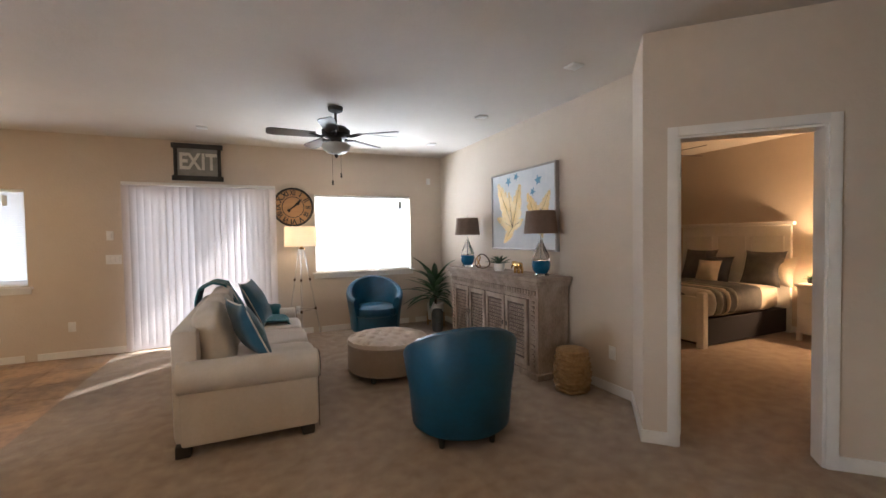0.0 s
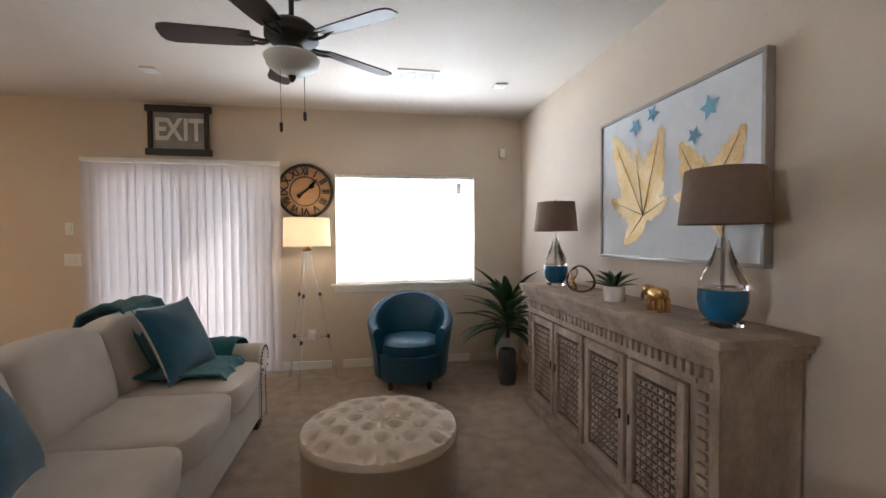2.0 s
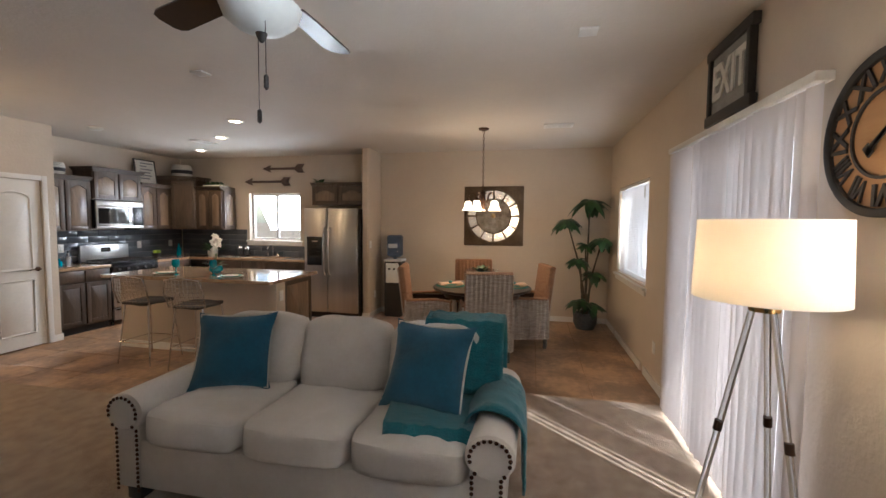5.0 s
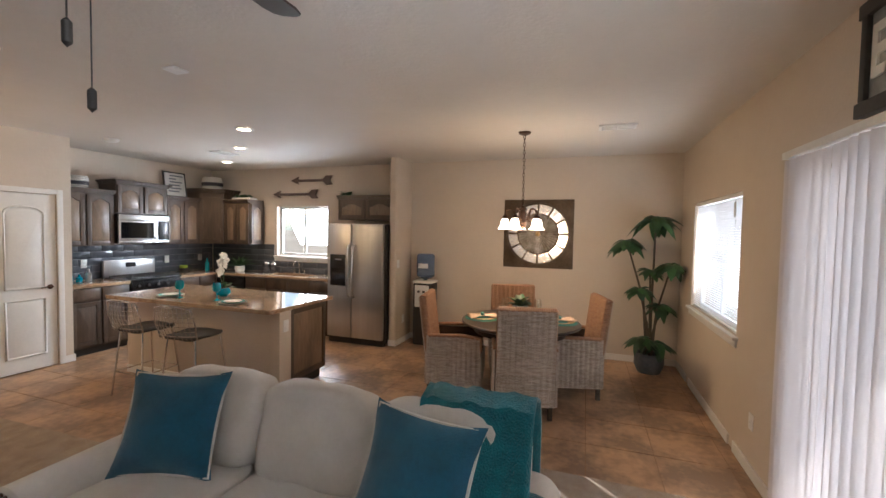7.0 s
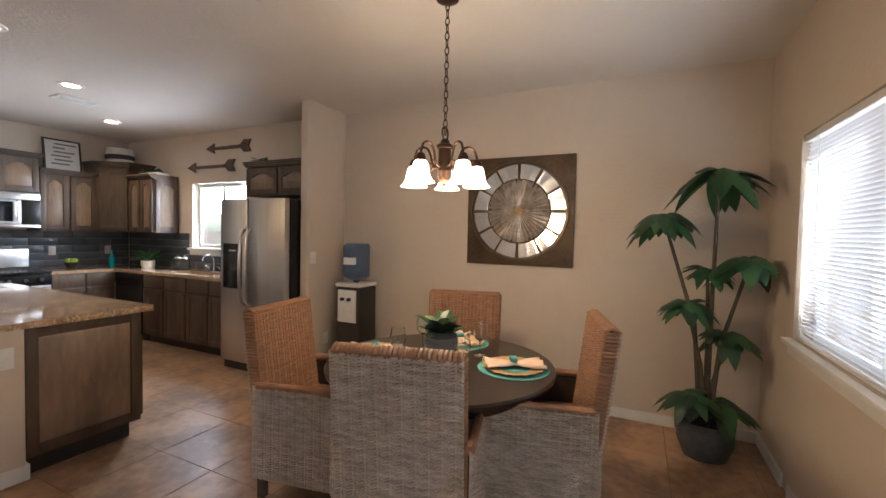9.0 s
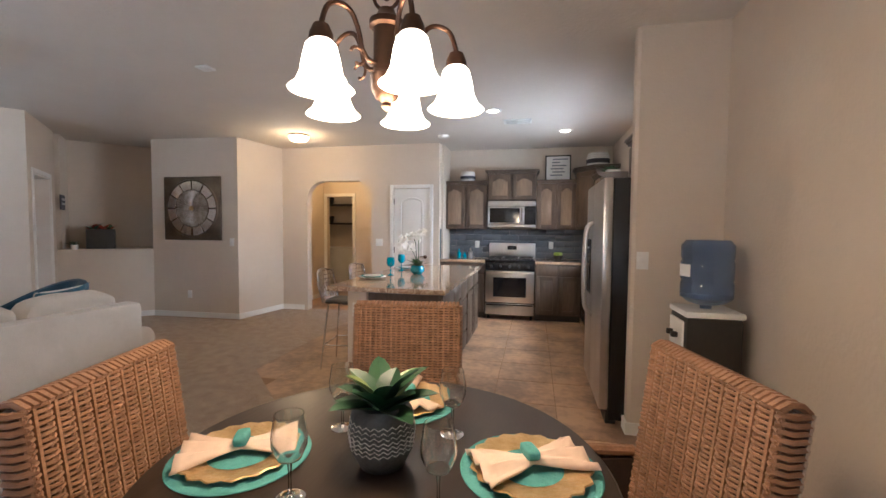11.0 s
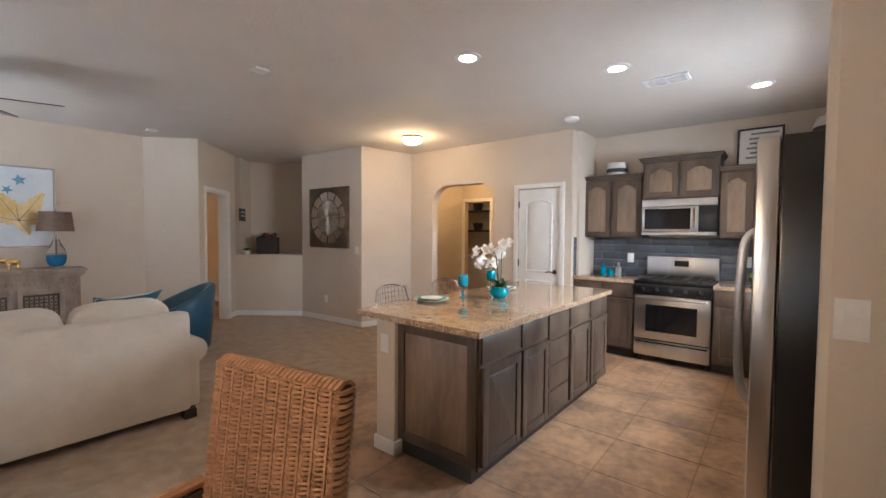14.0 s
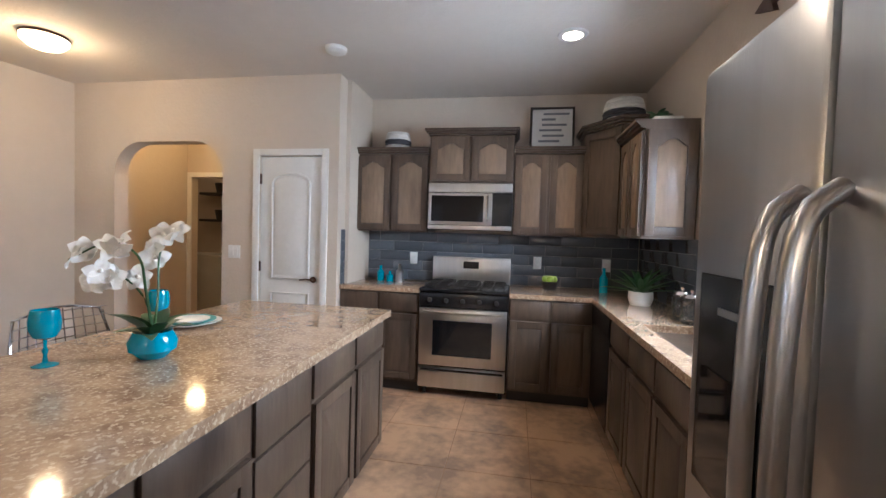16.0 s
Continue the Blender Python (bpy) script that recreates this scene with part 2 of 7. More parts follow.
GROUND = mat("desert_ground", (0.36, 0.29, 0.21), (0.25, 0.2, 0.15), 0.6, 0.95, bump=0.5, bscale=8)
APPLE = mat("green_apple", (0.32, 0.45, 0.05), (0.25, 0.38, 0.04), 9, 0.3)
STUCCO = mat("outdoor_stucco", (0.6, 0.54, 0.46), (0.52, 0.46, 0.4), 3, 0.9, bump=0.4)


def granite():
    m = mat("granite", (0.46, 0.325, 0.205), (0.25, 0.155, 0.095), 16, 0.10, coat=0.3)
    nt, N = m.node_tree, m.node_tree.nodes
    b = N["Principled BSDF"]
    src = b.inputs["Base Color"].links[0].from_socket
    v, r, mx = N.new("ShaderNodeTexNoise"), N.new("ShaderNodeValToRGB"), N.new("ShaderNodeMixRGB")
    v.inputs["Scale"].default_value, v.inputs["Detail"].default_value = 70, 3
    tc = N.new("ShaderNodeTexCoord")
    nt.links.new(tc.outputs["Object"], v.inputs["Vector"])
    r.color_ramp.elements[0].position, r.color_ramp.elements[1].position = 0.54, 0.62
    nt.links.new(v.outputs[0], r.inputs[0])
    nt.links.new(r.outputs[0], mx.inputs[0])
    nt.links.new(src, mx.inputs[1])
    mx.inputs[2].default_value = (0.56, 0.43, 0.30, 1)
    nt.links.new(mx.outputs[0], b.inputs["Base Color"])
    return m


GRANITE = granite()

# ---- mesh helpers ----


def bm_new():
    return bmesh.new()


def box(bm, c, s, rz=0.0, bev=0.0, m=None):
    """A box with centre c and size s."""
    t = Matrix.Translation(c) @ Matrix.Rotation(rz, 4, 'Z') @ Matrix.Diagonal((*s, 1))
    r = bmesh.ops.create_cube(bm, size=1, matrix=(m @ t) if m else t)
    if bev:
        es = {e for v in r["verts"] for e in v.link_edges}
        bmesh.ops.bevel(bm, geom=list(es), offset=bev, segments=2, affect='EDGES', profile=0.6)
    return bm


def bx(*lo_hi, bev=0.0):
    """A fresh bmesh with one box, by its low and high corners."""
    x0, y0, z0, x1, y1, z1 = lo_hi
    return box(bm_new(), ((x0 + x1) / 2, (y0 + y1) / 2, (z0 + z1) / 2), (abs(x1 - x0), abs(y1 - y0), abs(z1 - z0)), bev=bev)


def lathe(bm, prof, n=32, m=None, arc=2 * math.pi):
    """Turns a profile of (radius, height) round z."""
    rings = []
    full = abs(arc - 2 * math.pi) < 1e-6
    for i in range(n if full else n + 1):
        a = arc * i / n
        ring = []
        for r, z in prof:
            v = Vector((r * math.cos(a), r * math.sin(a), z))
            ring.append(bm.verts.new(m @ v if m else v))
        rings.append(ring)
    for i in range(n):
        a, b = rings[i], rings[(i + 1) % len(rings)]
        for j in range(len(prof) - 1):
            try:
                bm.faces.new((a[j], b[j], b[j + 1], a[j + 1]))
            except ValueError:
                pass
    bmesh.ops.remove_doubles(bm, verts=bm.verts, dist=1e-5)
    return bm


def tube(bm, pts, r, n=8, r2=None):
    """A round tube along pts, tapering to r2."""
    pts = [Vector(p) for p in pts]
    rings = []
    up = Vector((0.31, 0.23, 0.92))
    for i, p in enumerate(pts):
        d = (pts[min(i + 1, len(pts) - 1)] - pts[max(i - 1, 0)]).normalized()
        s = d.cross(up)
        if s.length < 1e-3:
            s = d.cross(Vector((1, 0, 0)))
        s.normalize()
        u = s.cross(d)
        rr = r if r2 is None else r + (r2 - r) * i / (len(pts) - 1)
        rings.append([bm.verts.new(p + rr * (math.cos(2 * math.pi * k / n) * s + math.sin(2 * math.pi * k / n) * u)) for k in range(n)])
    for a, b in zip(rings, rings[1:]):
        for k in range(n):
            bm.faces.new((a[k], a[(k + 1) % n], b[(k + 1) % n], b[k]))
    bm.faces.new(rings[0][::-1])
    bm.faces.new(rings[-1])
    return bm


def smooth(pts, k=4):
    """More points along pts, on a curve through them."""
    p = [Vector(q) for q in pts]
    out = []
    for i in range(len(p) - 1):
        a, b, c, d = p[max(i - 1, 0)], p[i], p[i + 1], p[min(i + 2, len(p) - 1)]
        for j in range(k):
            t = j / k
            out.append(0.5 * (2 * b + (c - a) * t + (2 * a - 5 * b + 4 * c - d) * t * t + (3 * b - a - 3 * c + d) * t ** 3))
    return out + [p[-1]]


def cushion(bm, s, bulge=0.25, n=10, m=None, pinch=0.0):
    """A soft block of size s round the origin: rounded edges, swollen faces."""
    b2 = bmesh.new()
    bmesh.ops.create_cube(b2, size=2)
    bmesh.ops.subdivide_edges(b2, edges=b2.edges[:], cuts=n, use_grid_fill=True)
    for v in b2.verts:
        x, y, z = v.co
        k = Vector((x, y, z))
        p = 9.0
        ln = (abs(x) ** p + abs(y) ** p + abs(z) ** p) ** (1 / p)
        k = k / ln
        f = [1 + bulge * (1 - k[(i + 1) % 3] ** 2) * (1 - k[(i + 2) % 3] ** 2) for i in range(3)]
        q = Vector((k[0] * f[0] * s[0] / 2 / (1 + bulge * 0.6), k[1] * f[1] * s[1] / 2 / (1 + bulge * 0.6), k[2] * f[2] * s[2] / 2 / (1 + bulge * 0.6)))
        q += Vector([0.012 * noise.noise(Vector((q.x * 6 + 9 * i, q.y * 6, q.z * 6))) for i in range(3)]) * (1 + pinch)
        v.co = m @ q if m else q
    me = bpy.data.meshes.new("tmp")
    b2.to_mesh(me)
    b2.free()
    bm.from_mesh(me)
    bpy.data.meshes.remove(me)
    return bm


def pillow_mesh(bm, w, h, t, m):
    """A square pillow with drawn-out corners, in the local xz plane."""
    n = 14
    for side in (1, -1):
        g = []
        for i in range(n + 1):
            row = []
            for j in range(n + 1):
                u, v = 2 * i / n - 1, 2 * j / n - 1
                k = (1 - u ** 2) * (1 - v ** 2)
                pin = 1 - 0.07 * ((1 - u * u) + (1 - v * v)) + 0.07
                p = Vector((u * w / 2 * pin * (0.93 + 0.07 * abs(v) ** 2), side * t / 2 * k ** 0.5, v * h / 2 * pin * (0.93 + 0.07 * abs(u) ** 2)))
                p.y += 0.008 * noise.noise(p * 9)
                row.append(bm.verts.new(m @ p))
            g.append(row)
        for i in range(n):
            for j in range(n):
                q = (g[i][j], g[i + 1][j], g[i + 1][j + 1], g[i][j + 1])
                bm.faces.new(q if side < 0 else q[::-1])
    bmesh.ops.remove_doubles(bm, verts=bm.verts, dist=2e-4)
    return bm


def leaf(bm, base, yaw, length, width, lift, droop, n=7, fold=0.15):
    """One arching leaf blade from base."""
    d = Vector((math.cos(yaw), math.sin(yaw), 0))
    s = Vector((-d.y, d.x, 0))
    rows = []
    for i in range(n + 1):
        t = i / n
        c = Vector(base) + d * length * t * math.cos(lift * (1 - 0.4 * t)) + Vector((0, 0, length * (math.sin(lift) * t - droop * t * t)))
        w = width / 2 * (math.sin(math.pi * min(1, t * 0.9 + 0.1)) ** 0.8) + 0.001
        rows.append((bm.verts.new(c - s * w + Vector((0, 0, fold * w))), bm.verts.new(c), bm.verts.new(c + s * w + Vector((0, 0, fold * w)))))
    for a, b in zip(rows, rows[1:]):
        bm.faces.new((a[0], a[1], b[1], b[0]))
        bm.faces.new((a[1], a[2], b[2], b[1]))
    return bm


SHARP = {"wall", "panel", "slat", "tile"}


def mesh_of(name, bm, material, smooth=None):
    bmesh.ops.recalc_face_normals(bm, faces=bm.faces)
    me = bpy.data.meshes.new(name)
    bm.to_mesh(me)
    bm.free()
    me.materials.append(material)
    for p in me.polygons:
        p.use_smooth = True
    if me.polygons:
        me.set_sharp_from_angle(angle=radians(38))
    return me


def part(name, bm, material, parent=None, label=""):
    ob = new(name, mesh_of(name, bm, material))
    if parent is not None:
        ob.parent = parent
    if label:
        ob["label"] = label
    return ob


def thing(name, place, label, category, rz=0.0, group=""):
    ob = new(name)
    ob.empty_display_size = 0.1
    ob.matrix_basis = pose(*place, 0, 0, rz)
    return tagged(ob, label, category, group)


def single(name, bm, material, label, category, kind="", group=""):
    return tagged(part(name, bm, material), label, category, group, kind)


def struct(name, bm, material, label, category="wall"):
    return single(name, bm, material, label, category, "structure")


# ---- walls ----
TH = 0.14


def offset_pts(pts, th, closed):
    n = len(pts)
    out = []
    for i in range(n):
        def nrm(a, b):
            d = Vector((b[0] - a[0], b[1] - a[1])).normalized()
            return Vector((d.y, -d.x))
        ns = []
        if closed or i > 0:
            ns.append(nrm(pts[i - 1], pts[i]))
        if closed or i < n - 1:
            ns.append(nrm(pts[i], pts[(i + 1) % n]))
        if len(ns) == 1:
            o = ns[0] * th
        else:
            o = (ns[0] + ns[1]) * (th / (1 + ns[0].dot(ns[1])))
        out.append((pts[i][0] + o.x, pts[i][1] + o.y))
    return out


def prism(bm, quad, z0, z1):
    lo = [bm.verts.new((x, y, z0)) for x, y in quad]
    hi = [bm.verts.new((x, y, z1)) for x, y in quad]
    k = len(quad)
    for i in range(k):
        bm.faces.new((lo[i], lo[(i + 1) % k], hi[(i + 1) % k], hi[i]))
    bm.faces.new(lo[::-1])
    bm.faces.new(hi)


def wall_run(pts, names, openings, closed=False, heights=None, th=TH, base=True):
    """A run of mitred walls, the room on the left of the way from point to point."""
    outer = offset_pts(pts, th, closed)
    inb = offset_pts(pts, -0.014, closed)
    n = len(pts)
    for i in range(n if closed else n - 1):
        a, b = Vector(pts[i]), Vector(pts[(i + 1) % n])
        oa, ob_ = Vector(outer[i]), Vector(outer[(i + 1) % n])
        d = (b - a).normalized()
        r = Vector((d.y, -d.x)) * th
        L = (b - a).length
        top = (heights or {}).get(i, CEIL)
        ops = sorted(openings.get(i, []))
        bm = bm_new()
        cuts = [0.0] + [v for o in ops for v in o[:2]] + [L]

        def at(s, out):
            if s <= 0:
                return oa if out else a
            if s >= L:
                return ob_ if out else b
            return a + d * s + (r if out else Vector((0, 0)))
        for k in range(len(cuts) - 1):
            s0, s1 = cuts[k], cuts[k + 1]
            q = [at(s0, 0), at(s0, 1), at(s1, 1), at(s1, 0)]
            if k % 2 == 0:
                prism(bm, q, 0, top)
            else:
                o = ops[k // 2]
                if o[2] > 0:
                    prism(bm, q, 0, o[2])
                if o[3] < top:
                    prism(bm, q, o[3], top)
        bmesh.ops.remove_doubles(bm, verts=bm.verts, dist=1e-5)
        if names[i]:
            struct(names[i], bm, WALL, "beige painted drywall with fine orange-peel texture")
        if base:
            bb = bm_new()
            ia, ib = Vector(inb[i]), Vector(inb[(i + 1) % n])
            q0 = -Vector((d.y, -d.x)) * 0.014
            for k in range(0, len(cuts) - 1):
                s0, s1 = cuts[k], cuts[k + 1]
                if k % 2 == 1 and ops[k // 2][2] < 0.05:
                    continue
                pa = a + d * (s0 + (0.06 if s0 > 0 else 0))
                pb = a + d * (s1 - (0.06 if s1 < L else 0))
                qa = ia if s0 <= 0 else pa + q0
                qb = ib if s1 >= L else pb + q0
                if (pb - pa).length > 0.03:
                    prism(bb, [pa, pb, qb, qa], 0.002, 0.085)
            if names[i]:
                struct("baseboard", bb, WHITE, "white painted baseboard along the wall", "baseboard")


DW0, DW1 = Vector((3.572, 0.933)), Vector((2.66, 1.845))
MAIN = [(WX, SY), (-1.68, SY), (-1.68, PY), (1.06, PY), (1.20, 0.14), (2.66, 0.22), (3.572, 0.933), (2.66, 1.845), (EX, 2.36), (EX, NY), (WX, NY)]
DL = (DW1 - DW0).length
wall_run(MAIN, ["wall_kitchen_south", "wall_pantry_side", "wall_arch", "wall_return", "wall_medallion", "wall_half", "wall_bedroom_door", "wall_jog",
                "wall_east", "wall_north", "wall_west"],
         {2: [(0.15, 0.745, 0, 2.035), (1.12, 2.28, 0, 2.17)],
          6: [(DL - 0.98, DL - 0.205, 0, 2.04)],
          9: [(EX - 2.60, EX - 1.09, 0.90, 2.07), (EX - 0.42, EX + 1.12, 0, 2.06), (EX + 2.19, EX + 3.70, 0.90, 2.05)],
          10: [(NY - 1.04, NY + 0.0, 1.21, 2.07)]},
         closed=True, heights={5: 1.05})
# room behind the half wall
wall_run([(2.80, 0.06), (3.22, -0.36), (4.02, 0.44), (3.66, 0.80)], ["wall_niche_west", "wall_niche_back", "wall_niche_east"], {}, th=0.1, base=False)
# hallway behind the arch
wall_run([(-0.72, -0.935), (-0.72, -2.2), (1.05, -2.2), (1.05, -0.935)], ["wall_hall_west", "wall_hall_back", "wall_hall_east"],
         {1: [(1.14, 1.70, 0, 2.03)]}, th=0.1)
wall_run([(0.1, -2.305), (0.1, -3.9), (2.4, -3.9), (2.4, -2.305), (1.155, -2.305)], ["wall_laundry_west", "wall_laundry_back", "wall_laundry_east", "wall_laundry_front"], {}, th=0.1)
# pantry closet
wall_run([(-1.66, -0.94), (-1.66, -1.5), (-0.83, -1.5), (-0.83, -0.94)], ["wall_pantry_west", "wall_pantry_back", "wall_pantry_east"], {}, th=0.06, base=False)
# bedroom
wall_run([(4.12, 0.50), (7.1, 0.50), (7.1, NY), (EX + TH + 0.002, NY)], ["wall_bedroom_south", "wall_bedroom_east", "wall_bedroom_north"], {})
# partition beside the refrigerator
pb = bm_new()
prism(pb, [(WX, 2.462), (-3.815, 2.462), (-3.795, 2.482), (-3.795, 2.558), (-3.815, 2.578), (WX, 2.578)], 0, CEIL)
struct("wall_partition", pb, WALL, "short beige drywall partition with rounded corners")
struct("baseboard", bx(WX, 2.578, 0.002, -3.781, 2.592, 0.085), WHITE, "white painted baseboard along the partition", "baseboard")
struct("baseboard", bx(-3.795, 2.467, 0.002, -3.781, 2.578, 0.085), WHITE, "white painted baseboard along the partition", "baseboard")

# arch fillets
ab = bm_new()
for sx, x0 in ((1, -0.56), (-1, 0.60)):
    R, zt = 0.30, 2.172
    pts = [(x0, zt)] + [(x0 + sx * (R - R * math.cos(a)), zt - R + R * math.sin(a)) for a in [math.pi / 2 * k / 10 for k in range(11)][::-1]]
    for off in range(1, len(pts) - 1):
        tri = [pts[0], pts[off], pts[off + 1]]
        f = [ab.verts.new((x, PY - 0.0, z)) for x, z in tri]
        g = [ab.verts.new((x, PY - TH, z)) for x, z in tri]
        ab.faces.new(f), ab.faces.new(g[::-1])
        ab.faces.new((f[1], f[2], g[2], g[1]))
bmesh.ops.remove_doubles(ab, verts=ab.verts, dist=1e-5)
struct("arch_corner", ab, WALL, "rounded drywall corners of the archway")

# floor, ceiling, ground
struct("floor", bx(-4.6, -4.2, -0.12, 7.3, 6.5, -0.006), GROUT, "floor slab with grey-brown grout bed", "floor")
cp = bm_new()
prism(cp, [(-1.35, NY), (-1.35, 2.87), (-0.49, 2.03), (-0.43, PY - 0.1), (1.06, PY - 0.1), (1.2, 0.2), (2.66, 0.24), (3.6, 0.92), (7.2, 0.45), (7.2, NY)], -0.010, 0.0)
struct("carpet", cp, CARPET, "wall-to-wall beige cut-pile carpet with vacuum marks", "carpet")
struct("ceiling", bx(-4.6, -4.2, CEIL, 7.3, 6.5, CEIL + 0.15), CEILM, "flat beige painted ceiling with knockdown texture", "ceiling")
struct("ground", bx(-400, -400, -0.3, 400, 400, -0.125), GROUND, "dry sandy yard outside the house", "ground")
struct("patio_roof", bx(-2.3, NY + TH + 0.01, 2.45, 0.82, 9.3, 2.6), STUCCO, "stucco patio roof outside the sliding door", "roof")
struct("patio_slab", bx(-2.3, NY + TH, -0.12, 0.9, 9.3, -0.03), STUCCO, "pale concrete patio slab", "patio")
struct("garden_wall", bx(-14, 13, -0.1, 14, 13.2, 1.8), STUCCO, "low stucco garden wall outside", "wall")

# ---- openings: doors and windows ----


def casing(parent, x0, x1, z1, y, m=None, w=0.06, name="casing", both=True):
    """Door casing in the xz plane at y, on the room side (+y)."""
    for lo in ((x0 - w, 0, x0, z1 + w), (x1, 0, x1 + w, z1 + w), (x0, z1, x1, z1 + w)):
        b = bx(lo[0], y + 0.001, lo[1] + 0.001, lo[2], y + 0.018, lo[3], bev=0.004)
        part(name, b, WHITE, parent)


# pantry door
d1 = tagged(new("door_1"), "white two-panel arch-top pantry door, closed, in white casing", "door", kind="structure")
casing(d1, -1.53, -0.935, 2.035, PY)
part("leaf", bx(-1.525, PY - 0.05, 0.01, -0.94, PY - 0.012, 2.03), WHITE, d1)
for zz0, zz1, arch in ((0.18, 0.82, 0), (0.95, 1.88, 1)):
    b = bm_new()
    pts = [(-1.41, zz0), (-1.055, zz0), (-1.055, zz1 - (0.08 if arch else 0))]
    if arch:
        pts += [(-1.2325 + 0.1775 * math.cos(a), zz1 - 0.08 + 0.08 * math.sin(a)) for a in [math.pi * k / 12 for k in range(1, 12)]]
    pts += [(-1.41, zz1 - (0.08 if arch else 0))]
    loop = [Vector((x, PY - 0.008, z)) for x, z in pts]
    tube(b, loop + [loop[0]], 0.012, 6)
    part("panel_moulding", b, WHITE, d1)
    c = Vector((-1.2325, 0, (zz0 + zz1) / 2))
    b = bm_new()
    o = [b.verts.new((c.x + (x - c.x) * 0.82, PY - 0.004, c.z + (z - c.z) * 0.88)) for x, z in pts]
    i2 = [b.verts.new((c.x + (x - c.x) * 0.92, PY - 0.013, c.z + (z - c.z) * 0.95)) for x, z in pts]
    b.faces.new(o)
    for k in range(len(pts)):
        b.faces.new((o[k], o[(k + 1) % len(pts)], i2[(k + 1) % len(pts)], i2[k]))
    part("panel", b, WHITE, d1)


def lever(parent, x, y, z, sx=1):
    b = bm_new()
    lathe(b, [(0, 0.0), (0.028, 0.0), (0.028, 0.008), (0.010, 0.014), (0.010, 0.05), (0, 0.05)], 16, Matrix.Translation((x, y, z)) @ Matrix.Rotation(-math.pi / 2, 4, 'X'))
    tube(b, [(x, y + 0.045, z), (x + sx * 0.05, y + 0.047, z + 0.006), (x + sx * 0.11, y + 0.045, z - 0.004)], 0.009, 8, 0.006)
    return part("door_handle", b, BRONZE, parent, "dark bronze lever handle")


lever(d1, -1.46, PY - 0.012, 0.95, 1)
for hz in (0.25, 1.05, 1.83):
    part("hinge", bx(-0.948, PY - 0.012, hz - 0.045, -0.936, PY + 0.003, hz + 0.045), BRONZE, d1)

# bedroom doorway: its casing runs on the slanted wall
d2 = tagged(new("door_2"), "open bedroom doorway in white casing with bronze hinges", "door", kind="structure")
ang = math.atan2(DW0.y - DW1.y, DW0.x - DW1.x)
d2.matrix_basis = Matrix.Translation((DW1.x, DW1.y, 0)) @ Matrix.Rotation(ang + math.pi, 4, 'Z')
casing(d2, -0.98, -0.205, 2.04, 0.0)
for lo in ((-0.98, -0.965), (-0.22, -0.205)):
    part("jamb", bx(lo[0], -TH - 0.004, 0.002, lo[1], 0.004, 2.04), WHITE, d2)
part("head_jamb", bx(-0.965, -TH - 0.004, 2.025, -0.22, 0.004, 2.04), WHITE, d2)
for hz in (0.25, 1.05, 1.83):
    part("hinge", bx(-0.227, -0.10, hz - 0.05, -0.218, -0.03, hz + 0.05), BRONZE, d2)
for lo in ((-1.04, -0.98), (-0.205, -0.145)):
    part("casing", bx(lo[0], -TH - 0.018, 0.002, lo[1], -TH - 0.001, 2.10), WHITE, d2)
# the open leaf swings into the bedroom
leafm = Matrix.Translation((-0.235, -TH - 0.03, 0)) @ Matrix.Rotation(radians(100), 4, 'Z')
b = box(bm_new(), (-0.35, 0, 1.02), (0.70, 0.035, 2.02), m=leafm)
part("leaf", b, WHITE, d2)

# laundry doorway
d3 = tagged(new("door_3"), "cased hallway doorway to a laundry room", "door", kind="structure")
for lo in ((0.36, 0.42), (0.98, 1.04)):
    part("casing", bx(lo[0], -2.199, 0.002, lo[1], -2.182, 2.09), WHITE, d3)
part("casing", bx(0.42, -2.199, 2.03, 0.98, -2.182, 2.09), WHITE, d3)
lc = thing("laundry_cabinet", (1.6, -3.6, 0), "white laundry counter cabinet against the wall", "cabinet")
part("body", bx(-0.75, -0.28, 0, 0.75, 0.25, 0.9, bev=0.006), WHITE, lc)
part("countertop", bx(-0.77, -0.29, 0.9, 0.77, 0.27, 0.94, bev=0.006), WHITE, lc)
for k, (sx, zz) in enumerate(((0.0, 1.95), (0.0, 1.5))):
    sh = thing("wall_shelf", (1.6, -3.76, zz), "dark wall shelf in the laundry room", "shelf", group="laundry shelves")
    part("board", bx(-0.5, -0.12, -0.02, 0.5, 0.12, 0.02, bev=0.004), BLACKM, sh)
    bk = thing("storage_basket", (1.75, -3.76, zz + 0.022), "dark woven storage basket on a shelf", "basket", group="shelf baskets")
    part("body", lathe(bm_new(), [(0, 0), (0.09, 0), (0.12, 0.16), (0.11, 0.16), (0.08, 0.02), (0, 0.02)], 20), BLACKM, bk)


